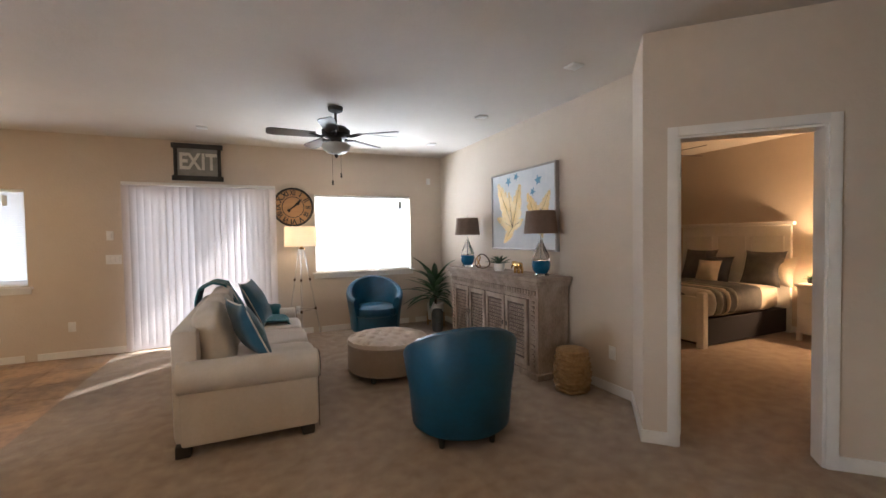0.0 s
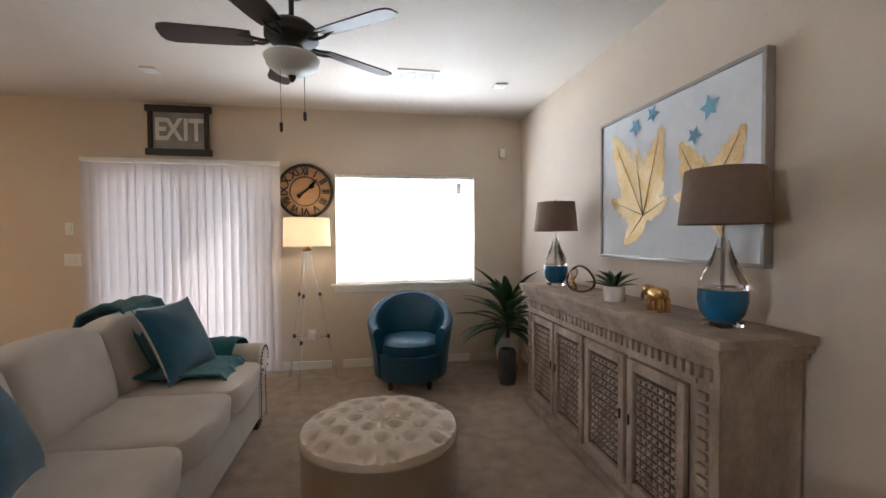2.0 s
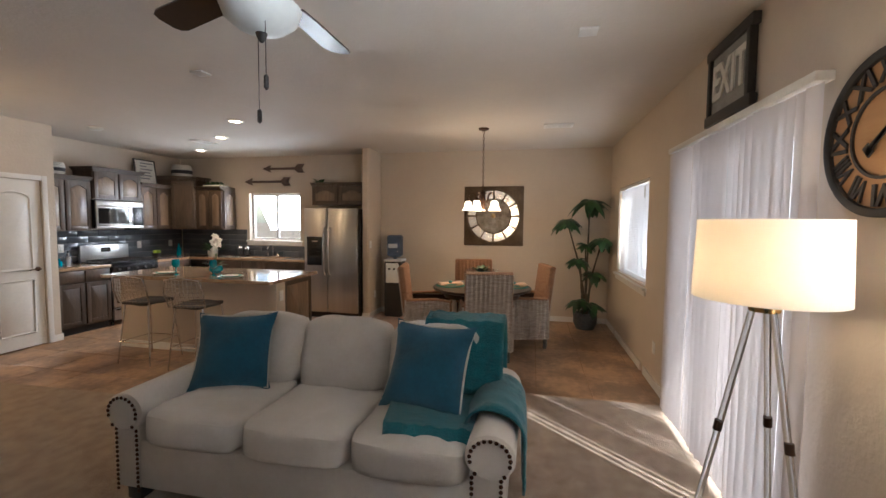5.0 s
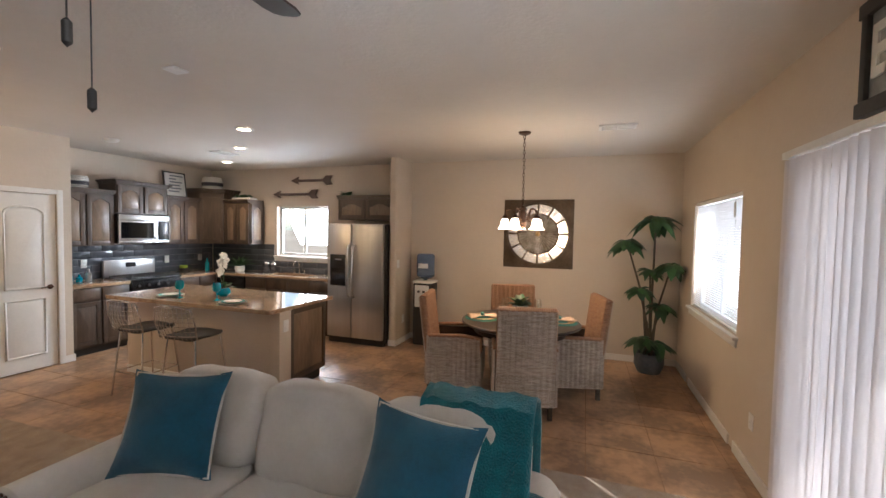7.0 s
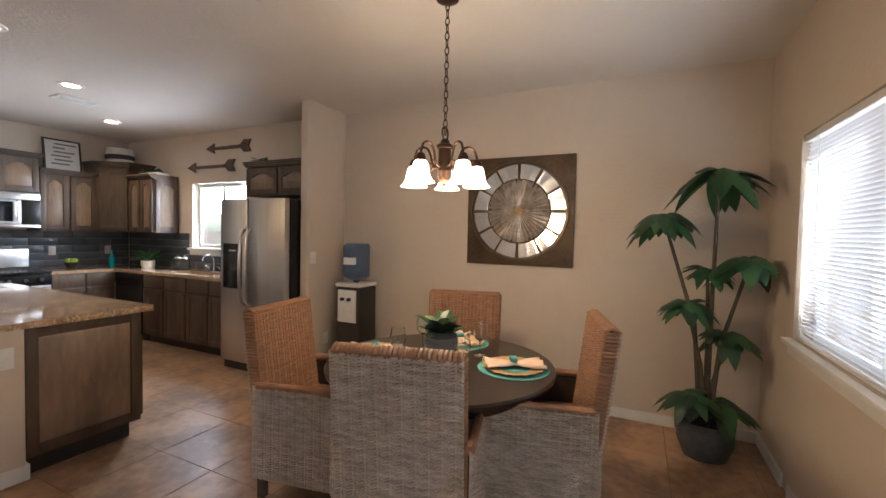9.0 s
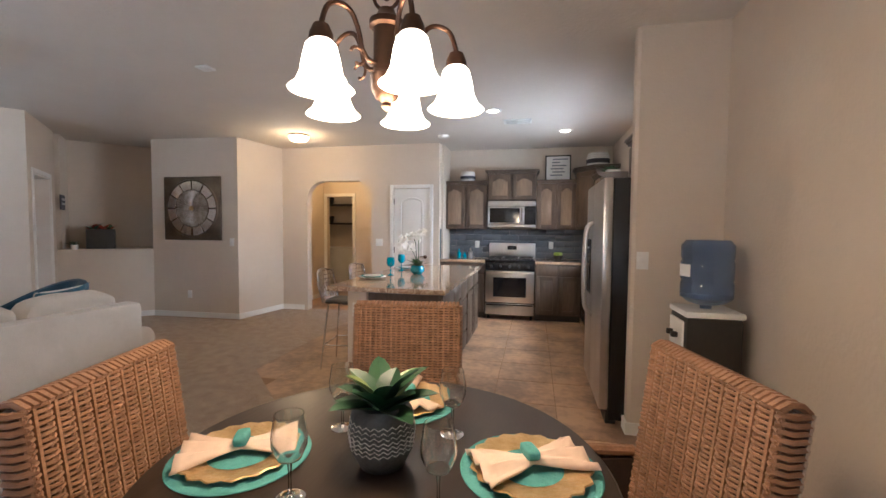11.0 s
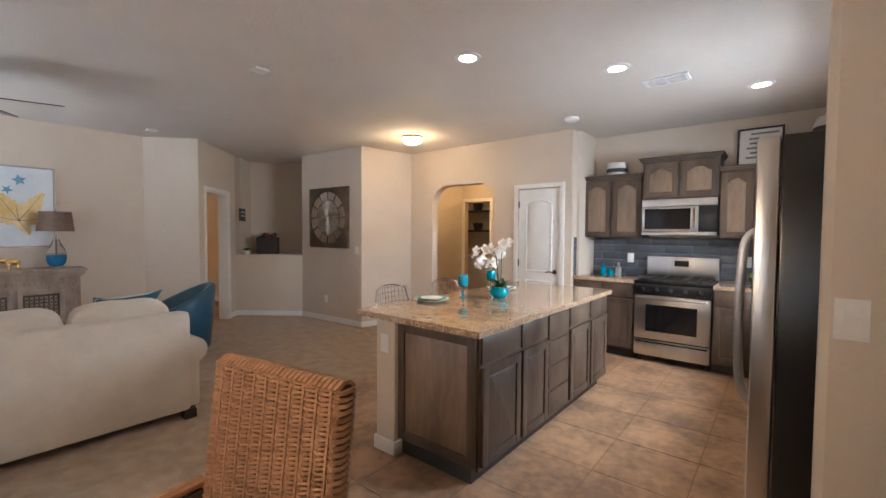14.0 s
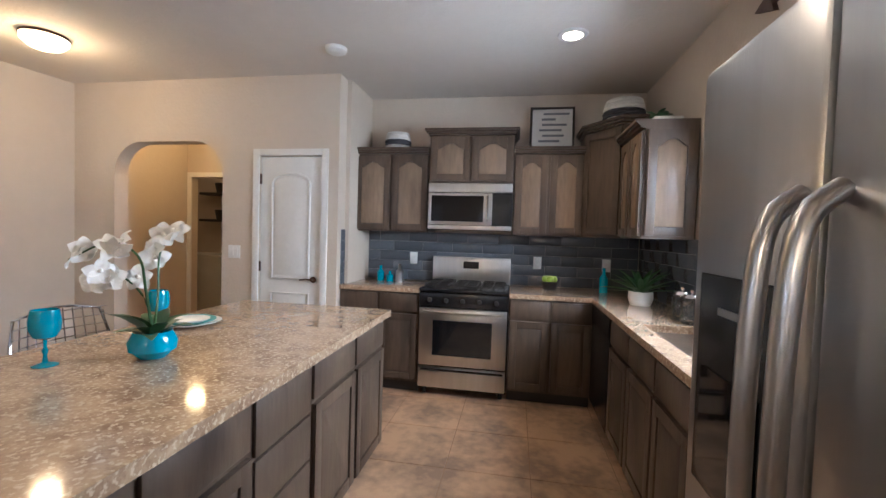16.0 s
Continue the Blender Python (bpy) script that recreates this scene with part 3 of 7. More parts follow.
def window(name, x0, x1, z0, z1, label, m, slats=True, gap=0.012):
    """A wall window in local xz, the room towards -y, wall face at y = 0."""
    w = tagged(new(name), label, "window", kind="structure")
    w.matrix_basis = m
    f = 0.045
    for q in ((x0, z0, x0 + f, z1), (x1 - f, z0, x1, z1), (x0 + f, z0, x1 - f, z0 + f), (x0 + f, z1 - f, x1 - f, z1), ((x0 + x1) / 2 - 0.02, z0 + f, (x0 + x1) / 2 + 0.02, z1 - f)):
        part("window_frame", bx(q[0], 0.09, q[1], q[2], 0.13, q[3]), PLASTIC, w)
    p = part("pane", bx(x0 + f, 0.108, z0 + f, x1 - f, 0.112, z1 - f), GLASS, w)
    p.visible_shadow = False
    part("window_sill", bx(x0 - 0.05, -0.045, z0 - 0.03, x1 + 0.05, 0.085, z0 - 0.002, bev=0.006), WHITE, w)
    part("apron", bx(x0 - 0.03, -0.016, z0 - 0.09, x1 + 0.03, -0.001, z0 - 0.031, bev=0.003), WHITE, w)
    if slats:
        bl = thing("window_blind", (0, 0, 0), "white horizontal mini blind, lowered, over the window", "blind")
        bl.matrix_basis = m
        part("head_rail", bx(x0 + 0.006, 0.01, z1 - 0.04, x1 - 0.006, 0.05, z1 - 0.003, bev=0.003), PLASTIC, bl)
        part("bottom_rail", bx(x0 + gap, 0.015, z0 + 0.004, x1 - gap, 0.045, z0 + 0.02, bev=0.003), PLASTIC, bl)
        sb = bm_new()
        n = 4
        tilt = radians(-50)
        rows = []
        for k in range(n + 1):
            u = (k / n - 0.5) * 0.026
            h = 0.0022 * (1 - (2 * k / n - 1) ** 2)
            yy, zz = u * math.cos(tilt) - h * math.sin(tilt), u * math.sin(tilt) + h * math.cos(tilt)
            rows.append((sb.verts.new((x0 + gap, yy, zz)), sb.verts.new((x1 - gap, yy, zz))))
        for r0, r1 in zip(rows, rows[1:]):
            sb.faces.new((r0[0], r0[1], r1[1], r1[0]))
        me = mesh_of("slat", sb, SLAT)
        z = z0 + 0.032
        while z < z1 - 0.045:
            s = new("slat", me)
            s.parent = bl
            s.location = (0, 0.03, z)
            z += 0.0215
        for cx in (x0 + 0.2, x1 - 0.2):
            part("ladder_cord", tube(bm_new(), [(cx, 0.016, z0 + 0.02), (cx, 0.016, z1 - 0.04)], 0.0012, 4), PLASTIC, bl)
        part("warning_tag", bx(x1 - 0.20, 0.002, z1 - 0.20, x1 - 0.15, 0.004, z1 - 0.08), PLASTIC, bl)
    return w


window("window_1", 1.09, 2.60, 0.90, 2.07, "bright white vinyl slider window with a drywall return", pose(0, NY, 0), gap=0.012)
window("window_2", -3.70, -2.19, 0.90, 2.05, "white vinyl slider window in the dining area", pose(0, NY, 0))
window("window_3", 0.0, 1.04, 1.21, 2.07, "bright kitchen window above the sink", pose(WX, 0, 0, 0, 0, 90), slats=False)

pd = tagged(new("door_4"), "white vinyl sliding glass patio door, closed", "door", kind="structure")
pd.matrix_basis = pose(0, NY, 0)
for q in ((-1.12, 0, -1.06, 2.06), (0.36, 0, 0.42, 2.06), (-0.39, 0, -0.31, 2.06), (-1.06, 0, -0.39, 0.07), (-0.31, 0, 0.36, 0.07), (-1.06, 1.99, -0.39, 2.06), (-0.31, 1.99, 0.36, 2.06)):
    part("door_frame", bx(q[0], 0.07, q[1] + 0.001, q[2], 0.12, q[3] - 0.001), PLASTIC, pd)
for q in ((-1.06, -0.39), (-0.31, 0.36)):
    p = part("pane", bx(q[0], 0.093, 0.07, q[1], 0.097, 1.99), GLASS, pd)
    p.visible_shadow = False

vb = thing("vertical_blind", (0, NY - 0.075, 0), "closed white fabric vertical blind over the patio door", "blind")
part("head_rail", bx(-1.24, -0.03, 2.125, 0.545, 0.04, 2.165, bev=0.005), PLASTIC, vb)
part("bracket", bx(-0.4, 0.04, 2.13, -0.36, 0.074, 2.16), PLASTIC, vb)
vm = bm_new()
rows = []
for k in range(7):
    u = (k / 6 - 0.5) * 0.089
    rows.append((vm.verts.new((u, 0.005 * (1 - (k / 3 - 1) ** 2), 0)), vm.verts.new((u, 0.005 * (1 - (k / 3 - 1) ** 2), 2.09))))
for r0, r1 in zip(rows, rows[1:]):
    vm.faces.new((r0[0], r1[0], r1[1], r0[1]))
vme = mesh_of("vane", vm, VANE)
for k in range(23):
    v = new("vane", vme)
    v.parent = vb
    v.matrix_basis = pose(-1.20 + k * 0.0775, -0.005, 0.03, 0, 0, 9 + 15 * math.sin(k * 0.85) + random.uniform(-3, 3))

# ---- wall fittings ----


def plate(place, rz, kind="switch", n=1, label=None):
    t = thing("wall_switch" if kind == "switch" else "wall_outlet", place, label or ("white light switch plate on the wall" if kind == "switch" else "white electrical outlet on the wall"),
              "switch" if kind == "switch" else "outlet", rz)
    part("plate", box(bm_new(), (0, -0.004, 0), (0.075 + 0.045 * (n - 1), 0.007, 0.118), bev=0.002), PLASTIC, t)
    for k in range(n):
        ox = (k - (n - 1) / 2) * 0.046
        if kind == "switch":
            part("rocker", box(bm_new(), (ox, -0.009, 0), (0.033, 0.006, 0.066), bev=0.0015), PLASTIC, t)
        else:
            for dz in (0.02, -0.02):
                part("socket", box(bm_new(), (ox, -0.008, dz), (0.032, 0.004, 0.026), bev=0.001), PLASTIC, t)
    return t


for px, pz, kd, nn in ((-1.39, 1.49, "switch", 1), (-1.36, 1.19, "switch", 3), (0.83, 0.36, "outlet", 1), (-1.80, 0.38, "outlet", 1)):
    plate((px, NY, pz), 0, kd, nn)
plate((EX, 2.58, 0.36), -90, "outlet")
plate((EX, 5.09, 0.35), -90, "outlet")
plate((-3.86, 2.578, 1.2), 180)
plate((-4.05, 2.578, 0.36), 180, "outlet")
plate((1.30, 0.147, 1.17), 180)
plate((2.03, 0.187, 0.36), 180, "outlet")
plate((-0.69, PY, 1.17), 180, n=2)
al = thing("alarm_sensor", (2.92, NY, 2.33), "white motion sensor high in the corner", "sensor")
part("body", box(bm_new(), (0, -0.02, 0), (0.06, 0.038, 0.10), bev=0.008), PLASTIC, al)

# ---- ceiling fixtures ----


def downlight(x, y, lit=True):
    t = thing("recessed_light", (x, y, CEIL), "lit recessed ceiling downlight with white trim", "light", group="kitchen downlights")
    part("trim_ring", lathe(bm_new(), [(0.065, -0.002), (0.065, -0.012), (0.095, -0.008), (0.10, -0.001)], 32), PLASTIC, t)
    part("lens", lathe(bm_new(), [(0, -0.0035), (0.066, -0.0035)], 28), BULBC, t)


for cx, cy in ((-1.87, 1.70), (-2.67, 0.83), (-3.53, -0.29)):
    downlight(cx, cy)
for cx, cy in ((2.59, 2.42), (2.59, 3.89), (2.60, 5.35), (-0.26, 5.45), (-0.43, 2.54)):
    t = thing("ceiling_speaker", (cx, cy, CEIL), "small square white ceiling cover plate", "cover plate", group="ceiling cover plates")
    part("plate", box(bm_new(), (0, 0, -0.008), (0.11, 0.11, 0.014), bev=0.003), PLASTIC, t)


def vent(x, y, rz):
    t = thing("ceiling_vent", (x, y, CEIL), "white louvred ceiling air vent", "vent", rz, "ceiling vents")
    for q in ((-0.17, -0.10, 0.17, -0.075), (-0.17, 0.075, 0.17, 0.10), (-0.17, -0.075, -0.14, 0.075), (0.14, -0.075, 0.17, 0.075), (-0.01, -0.075, 0.01, 0.075)):
        part("frame", bx(q[0], q[1], -0.012, q[2], q[3], -0.001, bev=0.002), PLASTIC, t)
    part("backing", bx(-0.14, -0.075, -0.004, 0.14, 0.075, -0.001), STRIPEG, t)
    for sx in (-0.075, 0.075):
        for k in range(6):
            part("slat", box(bm_new(), (sx, -0.0625 + k * 0.025, -0.008), (0.128, 0.016, 0.002), m=None), PLASTIC, t)


vent(1.85, 5.22, 0)
vent(-2.75, 5.42, 90)
vent(-2.92, 0.32, 0)
sm = thing("smoke_detector", (-1.85, -0.32, CEIL), "round white smoke detector on the ceiling", "smoke detector")
part("body", lathe(bm_new(), [(0, -0.04), (0.05, -0.04), (0.075, -0.025), (0.08, -0.001)], 28), PLASTIC, sm)
dl = thing("dome_light", (0.2, 0.1, CEIL), "lit flush-mount dome ceiling light", "light")
part("base", lathe(bm_new(), [(0.14, -0.001), (0.145, -0.02), (0.13, -0.028)], 32), BRONZE, dl)
part("shade", lathe(bm_new(), [(0.14, -0.02), (0.135, -0.05), (0.10, -0.085), (0.05, -0.102), (0, -0.106)], 32), DOMEM, dl)

# ceiling fan
fan = thing("ceiling_fan", (1.05, 4.14, 0), "black five-blade ceiling fan with frosted bowl light", "fan")
part("canopy", lathe(bm_new(), [(0, CEIL - 0.001), (0.075, CEIL - 0.001), (0.07, CEIL - 0.04), (0.03, CEIL - 0.06), (0.014, CEIL - 0.06), (0.014, 2.54)], 28), BLACKM, fan)
part("motor", lathe(bm_new(), [(0.0, 2.56), (0.03, 2.55), (0.10, 2.535), (0.14, 2.50), (0.14, 2.455), (0.11, 2.43), (0.06, 2.42), (0.06, 2.385), (0.085, 2.375), (0.085, 2.355), (0, 2.355)], 36), BLACKM, fan)
part("light_bowl", lathe(bm_new(), [(0.135, 2.362), (0.145, 2.35), (0.13, 2.31), (0.09, 2.278), (0.03, 2.262), (0, 2.26)], 32), FROST, fan, "frosted white glass bowl")
part("finial", lathe(bm_new(), [(0.0, 2.262), (0.022, 2.258), (0.016, 2.24), (0.006, 2.225), (0, 2.222)], 16), BLACKM, fan)
BLADE = mat("fan_blade", (0.045, 0.026, 0.02), (0.03, 0.018, 0.014), 5, 0.35, stretch=(0.2, 1, 1))
for k in range(5):
    a = radians(72 * k + 36)
    rm = Matrix.Rotation(a, 4, 'Z')
    b = bm_new()
    out = [(0.20, -0.055), (0.30, -0.065), (0.60, -0.072), (0.64, -0.06), (0.655, -0.03), (0.655, 0.03), (0.64, 0.06), (0.60, 0.072), (0.30, 0.065), (0.20, 0.055)]
    pit = Matrix.Rotation(radians(12), 4, 'X')
    up = [b.verts.new(rm @ (Matrix.Translation((0, 0, 2.445)) @ pit @ Vector((x, y, 0.004)))) for x, y in out]
    dn = [b.verts.new(rm @ (Matrix.Translation((0, 0, 2.445)) @ pit @ Vector((x, y, -0.004)))) for x, y in out]
    b.faces.new(up), b.faces.new(dn[::-1])
    for i in range(len(out)):
        b.faces.new((up[i], dn[i], dn[(i + 1) % len(out)], up[(i + 1) % len(out)]))
    bl = part("blade", b, BLADE, fan, "dark wooden fan blade")
    arm = bm_new()
    tube(arm, [rm @ Vector(p) for p in ((0.10, 0.0, 2.44), (0.15, 0.02, 2.43), (0.20, 0.03, 2.437), (0.27, 0.02, 2.452))], 0.009, 6)
    tube(arm, [rm @ Vector(p) for p in ((0.10, 0.0, 2.44), (0.15, -0.02, 2.43), (0.20, -0.03, 2.437), (0.27, -0.02, 2.446))], 0.009, 6)
    part("blade_arm", arm, BLACKM, fan)
for cx, ln in ((0.055, 0.17), (-0.05, 0.26)):
    cb = tube(bm_new(), [(cx, cx, 2.36), (cx, cx, 2.36 - ln - 0.1)], 0.0018, 5)
    lathe(cb, [(0, 2.36 - ln - 0.1), (0.009, 2.36 - ln - 0.11), (0.009, 2.36 - ln - 0.15), (0, 2.36 - ln - 0.16)], 10, Matrix.Translation((cx, cx, 0)))
    part("pull_chain", cb, BLACKM, fan)

# ---- living room ----


def glyph(text, size, depth, material, parent, m, name="letter", sx=1.0):
    cu = bpy.data.curves.new("text", 'FONT')
    cu.body, cu.size, cu.extrude, cu.align_x, cu.align_y = text, size, depth, 'CENTER', 'CENTER'
    cu.resolution_u = 3
    cu.offset = size * 0.025
    ob = bpy.data.objects.new("text", cu)
    scene.collection.objects.link(ob)
    me = bpy.data.meshes.new_from_object(ob.evaluated_get(bpy.context.evaluated_depsgraph_get()))
    bpy.data.objects.remove(ob)
    me.transform(m @ Matrix.Diagonal((sx, 1, 1, 1)))
    me.materials.clear()
    me.materials.append(material)
    o = new(name, me)
    o.parent = parent
    return o


UPR = pose(0, 0, 0, 90, 0, 0)
ex = thing("exit_sign", (-0.405, NY - 0.001, 2.455), "framed grey metal EXIT sign with pale letters", "sign")
for q in ((-0.30, 0.18, 0.30, 0.245), (-0.30, -0.245, 0.30, -0.18), (-0.275, -0.18, -0.235, 0.18), (0.235, -0.18, 0.275, 0.18)):
    part("frame", bx(q[0], -0.045, q[1], q[2], -0.002, q[3], bev=0.006), BLACKM, ex)
part("panel", bx(-0.235, -0.025, -0.18, 0.235, -0.002, 0.18), SIGNM, ex)
for k, ch in enumerate("EXIT"):
    glyph(ch, 0.30, 0.006, LETTER, ex, Matrix.Translation(((-0.165, -0.045, 0.065, 0.16)[k], -0.03, 0)) @ UPR, sx=0.72)

clk = thing("wall_clock", (0.785, NY - 0.001, 1.875), "round wooden wall clock with black metal roman numerals", "clock")
ROT = Matrix.Rotation(math.pi / 2, 4, 'X')
part("back", lathe(bm_new(), [(0, 0.004), (0.265, 0.004), (0.265, 0.018), (0, 0.018)], 48, ROT), CLOCKW, clk, "light wooden plank dial")
part("rim", lathe(bm_new(), [(0.255, 0.002), (0.285, 0.002), (0.285, 0.035), (0.27, 0.04), (0.255, 0.035), (0.255, 0.002)], 56, ROT), BLACKM, clk)
part("inner_ring", lathe(bm_new(), [(0.145, 0.019), (0.155, 0.019), (0.155, 0.028), (0.145, 0.028), (0.145, 0.019)], 48, ROT), BLACKM, clk)
NUM = ["XII", "I", "II", "III", "IIII", "V", "VI", "VII", "VIII", "IX", "X", "XI"]
for k, nme in enumerate(NUM):
    a = -2 * math.pi * k / 12
    glyph(nme, 0.105, 0.004, BLACKM, clk, Matrix.Translation((0, -0.024, 0)) @ Matrix.Rotation(-a, 4, 'Y') @ Matrix.Translation((0, 0, 0.205)) @ UPR, "numeral", 0.95 if len(nme) < 3 else 0.6)
for a, ln, w in ((radians(45), 0.17, 0.013), (radians(52), 0.12, 0.018)):
    b = bm_new()
    hm = Matrix.Translation((0, -0.03, 0)) @ Matrix.Rotation(a, 4, 'Y')
    box(b, (0, 0, ln / 2 - 0.04), (w, 0.004, ln + 0.08), m=hm)
    box(b, (0, 0, ln * 0.7), (w * 2.4, 0.004, 0.035), m=hm)
    box(b, (0, 0, -0.08), (w * 2.2, 0.004, 0.03), m=hm)
    part("clock_hand", b, BLACKM, clk)

# tripod floor lamp
fl = thing("floor_lamp", (0.85, 5.93, 0), "lit tripod floor lamp with clear legs and cream drum shade", "lamp")
part("shade", lathe(bm_new(), [(0.220, 1.31), (0.211, 1.58), (0.208, 1.58), (0.217, 1.31)], 48), SHADEC, fl, "cream linen drum shade")
part("shade_ring", lathe(bm_new(), [(0.0, 1.335), (0.03, 1.335), (0.03, 1.325), (0, 1.325)], 16), GOLD, fl)
sp = bm_new()
for k in range(3):
    a = radians(120 * k + 30)
    tube(sp, [(0, 0, 1.332), (0.214 * math.cos(a), 0.214 * math.sin(a), 1.332)], 0.003, 5)
part("spider", sp, GOLD, fl)
part("bulb", lathe(bm_new(), [(0, 1.36), (0.015, 1.36), (0.032, 1.41), (0.025, 1.45), (0, 1.462)], 16), BULB, fl)
part("hub", lathe(bm_new(), [(0, 1.26), (0.045, 1.265), (0.05, 1.285), (0.02, 1.295), (0.014, 1.34), (0, 1.36)], 24), GOLD, fl, "brass hub")
for k in range(3):
    a = radians(120 * k - 100)
    c, s = math.cos(a), math.sin(a)
    lg = part("leg", tube(bm_new(), [(0.035 * c, 0.035 * s, 1.27), (0.27 * c, 0.27 * s, 0.002)], 0.011, 10), ACRYL, fl, "clear acrylic leg")
    for h in (0.84, 0.42):
        f = (1.27 - h) / 1.27
        r0 = 0.035 + 0.235 * f
        part("collar", tube(bm_new(), [(r0 * c, r0 * s, h + 0.018), ((r0 + 0.006) * c, (r0 + 0.006) * s, h - 0.018)], 0.0145, 10), BRONZE, lg)
tube_b = bm_new()
for k in range(3):
    a0, a1 = radians(120 * k - 100), radians(120 * k + 20)
    r0 = 0.19
    tube(tube_b, [(r0 * math.cos(a0), r0 * math.sin(a0), 0.42), (r0 * math.cos(a1), r0 * math.sin(a1), 0.42)], 0.004, 6)
part("stretcher", tube_b, ACRYL, fl)

# sofa: faces +x, back at -x
sf = thing("sofa", (0.22, 3.98, 0), "cream upholstered three-seat sofa with rolled arms and nailhead trim", "sofa")
part("base", box(bm_new(), (0.02, 0, 0.22), (0.84, 1.98, 0.28), bev=0.03), SOFA, sf)
bb = bm_new()
box(bb, (-0.38, 0, 0.45), (0.16, 1.98, 0.76), bev=0.05)
part("backrest", bb, SOFA, sf)
for sy in (-1, 1):
    ar = bm_new()
    box(ar, (0.02, sy * 0.985, 0.29), (0.86, 0.16, 0.42), bev=0.03)
    n = 28
    prof = []
    for k in range(n):
        a = 2 * math.pi * k / n
        prof.append((0.115 * math.cos(a), 0.105 * math.sin(a)))
    r0 = [ar.verts.new((-0.42, sy * 1.0 + p[0], 0.52 + p[1])) for p in prof]
    r1 = [ar.verts.new((0.445, sy * 1.0 + p[0], 0.51 + p[1])) for p in prof]
    r2 = [ar.verts.new((0.46, sy * 1.0 + p[0] * 0.88, 0.51 + p[1] * 0.88)) for p in prof]
    for A, B in ((r0, r1), (r1, r2)):
        for k in range(n):
            ar.faces.new((A[k], A[(k + 1) % n], B[(k + 1) % n], B[k]))
    ar.faces.new(r0[::-1]), ar.faces.new(r2)
    arm = part("arm", ar, SOFA, sf)
    nb = bm_new()
    stud = []
    for k in range(13):
        a = math.pi * 1.15 * k / 12 - 0.25
        stud.append((0.092 * math.cos(a), 0.51 + 0.085 * math.sin(a)))
    for sgn in (-1, 1):
        stud += [(sgn * 0.066, 0.44 - 0.026 * k) for k in range(15)]
    for p, z in stud:
        x = 0.462 if z > 0.43 else 0.452
        lathe(nb, [(0.0105, 0), (0.008, 0.005), (0, 0.007)], 8, Matrix.Translation((x, sy * (1.0 if z > 0.43 else 0.985) + p, z)) @ Matrix.Rotation(math.pi / 2, 4, 'Y'))
    part("nailhead_trim", nb, BRONZE, arm, "dark bronze nailheads")
for k in range(3):
    y = (k - 1) * 0.603
    part("seat_cushion", cushion(bm_new(), (0.68, 0.605, 0.19), 0.06, 9, Matrix.Translation((0.14, y, 0.435))), SOFA, sf)
    mm = Matrix.Translation((-0.225, y, 0.70)) @ Matrix.Rotation(radians(-13), 4, 'Y') @ Matrix.Rotation(radians((1, -1, 0.5)[k]), 4, 'X')
    part("back_cushion", cushion(bm_new(), (0.20, 0.60, 0.47), 0.14, 10, mm, 1.0), SOFA, sf)
for px, py in ((-0.40, -0.98), (0.38, -0.98), (-0.40, 0.98), (0.38, 0.98)):
    part("foot", box(bm_new(), (px, py, 0.042), (0.09, 0.09, 0.08), bev=0.01), BLACKM, sf)


def throw_pillow(x, y, z, yaw, lean, size, mats, label, name="throw_pillow"):
    t = thing(name, (x, y, z), label, "pillow", group="sofa pillows")
    m = Matrix.Rotation(yaw, 4, 'Z') @ Matrix.Rotation(lean, 4, 'X') @ Matrix.Translation((0, 0, size * 0.47))
    part("cover", pillow_mesh(bm_new(), size, size, 0.17, m), mats[0], t)
    pts = []
    for k in range(41):
        u = k / 10
        s = int(u) % 4
        f = (u - int(u)) * 2 - 1
        q = ((f, -1), (1, f), (-f, 1), (-1, -f))[s]
        g = 1 - 0.055 * (1 - f * f)
        pts.append(m @ Vector((q[0] * size / 2 * g, 0, q[1] * size / 2 * g)))
    part("piping", tube(bm_new(), pts, 0.006, 6), mats[1], t)
    return t


throw_pillow(0.37, 4.57, 0.565, radians(78), radians(-26), 0.47, (VELVET, SOFA), "square dark teal velvet pillow with pale piping on the sofa")
throw_pillow(0.30, 3.34, 0.545, radians(108), radians(-24), 0.46, (VELVET, SOFA), "square dark teal velvet pillow leaning in the sofa corner")

# throw blanket: hangs over the back corner, the back and the seat by the far arm
tb = bm_new()


def drape(path, y0, y1, n=12, amp=0.012, skew=0.0):
    pts = [Vector((p[0], 0, p[1])) for p in path]
    fine = []
    for a, b in zip(pts, pts[1:]):
        k = max(2, int((b - a).length / 0.04))
        fine += [a.lerp(b, i / k) for i in range(k)]
    fine.append(pts[-1])
    rows = []
    for i, p in enumerate(fine):
        row = []
        for j in range(n + 1):
            u = j / n
            y = y0 + (y1 - y0) * u + skew * i / len(fine)
            w = amp * (math.sin(u * 19 + i * 0.11) + 0.6 * noise.noise(Vector((u * 5, i * 0.13, 1))))
            row.append(tb.verts.new((p.x + w * 0.7, y + 0.4 * w, p.z + abs(w) * 0.8)))
        rows.append(row)
    for a, b in zip(rows, rows[1:]):
        for j in range(n):
            tb.faces.new((a[j], a[j + 1], b[j + 1], b[j]))


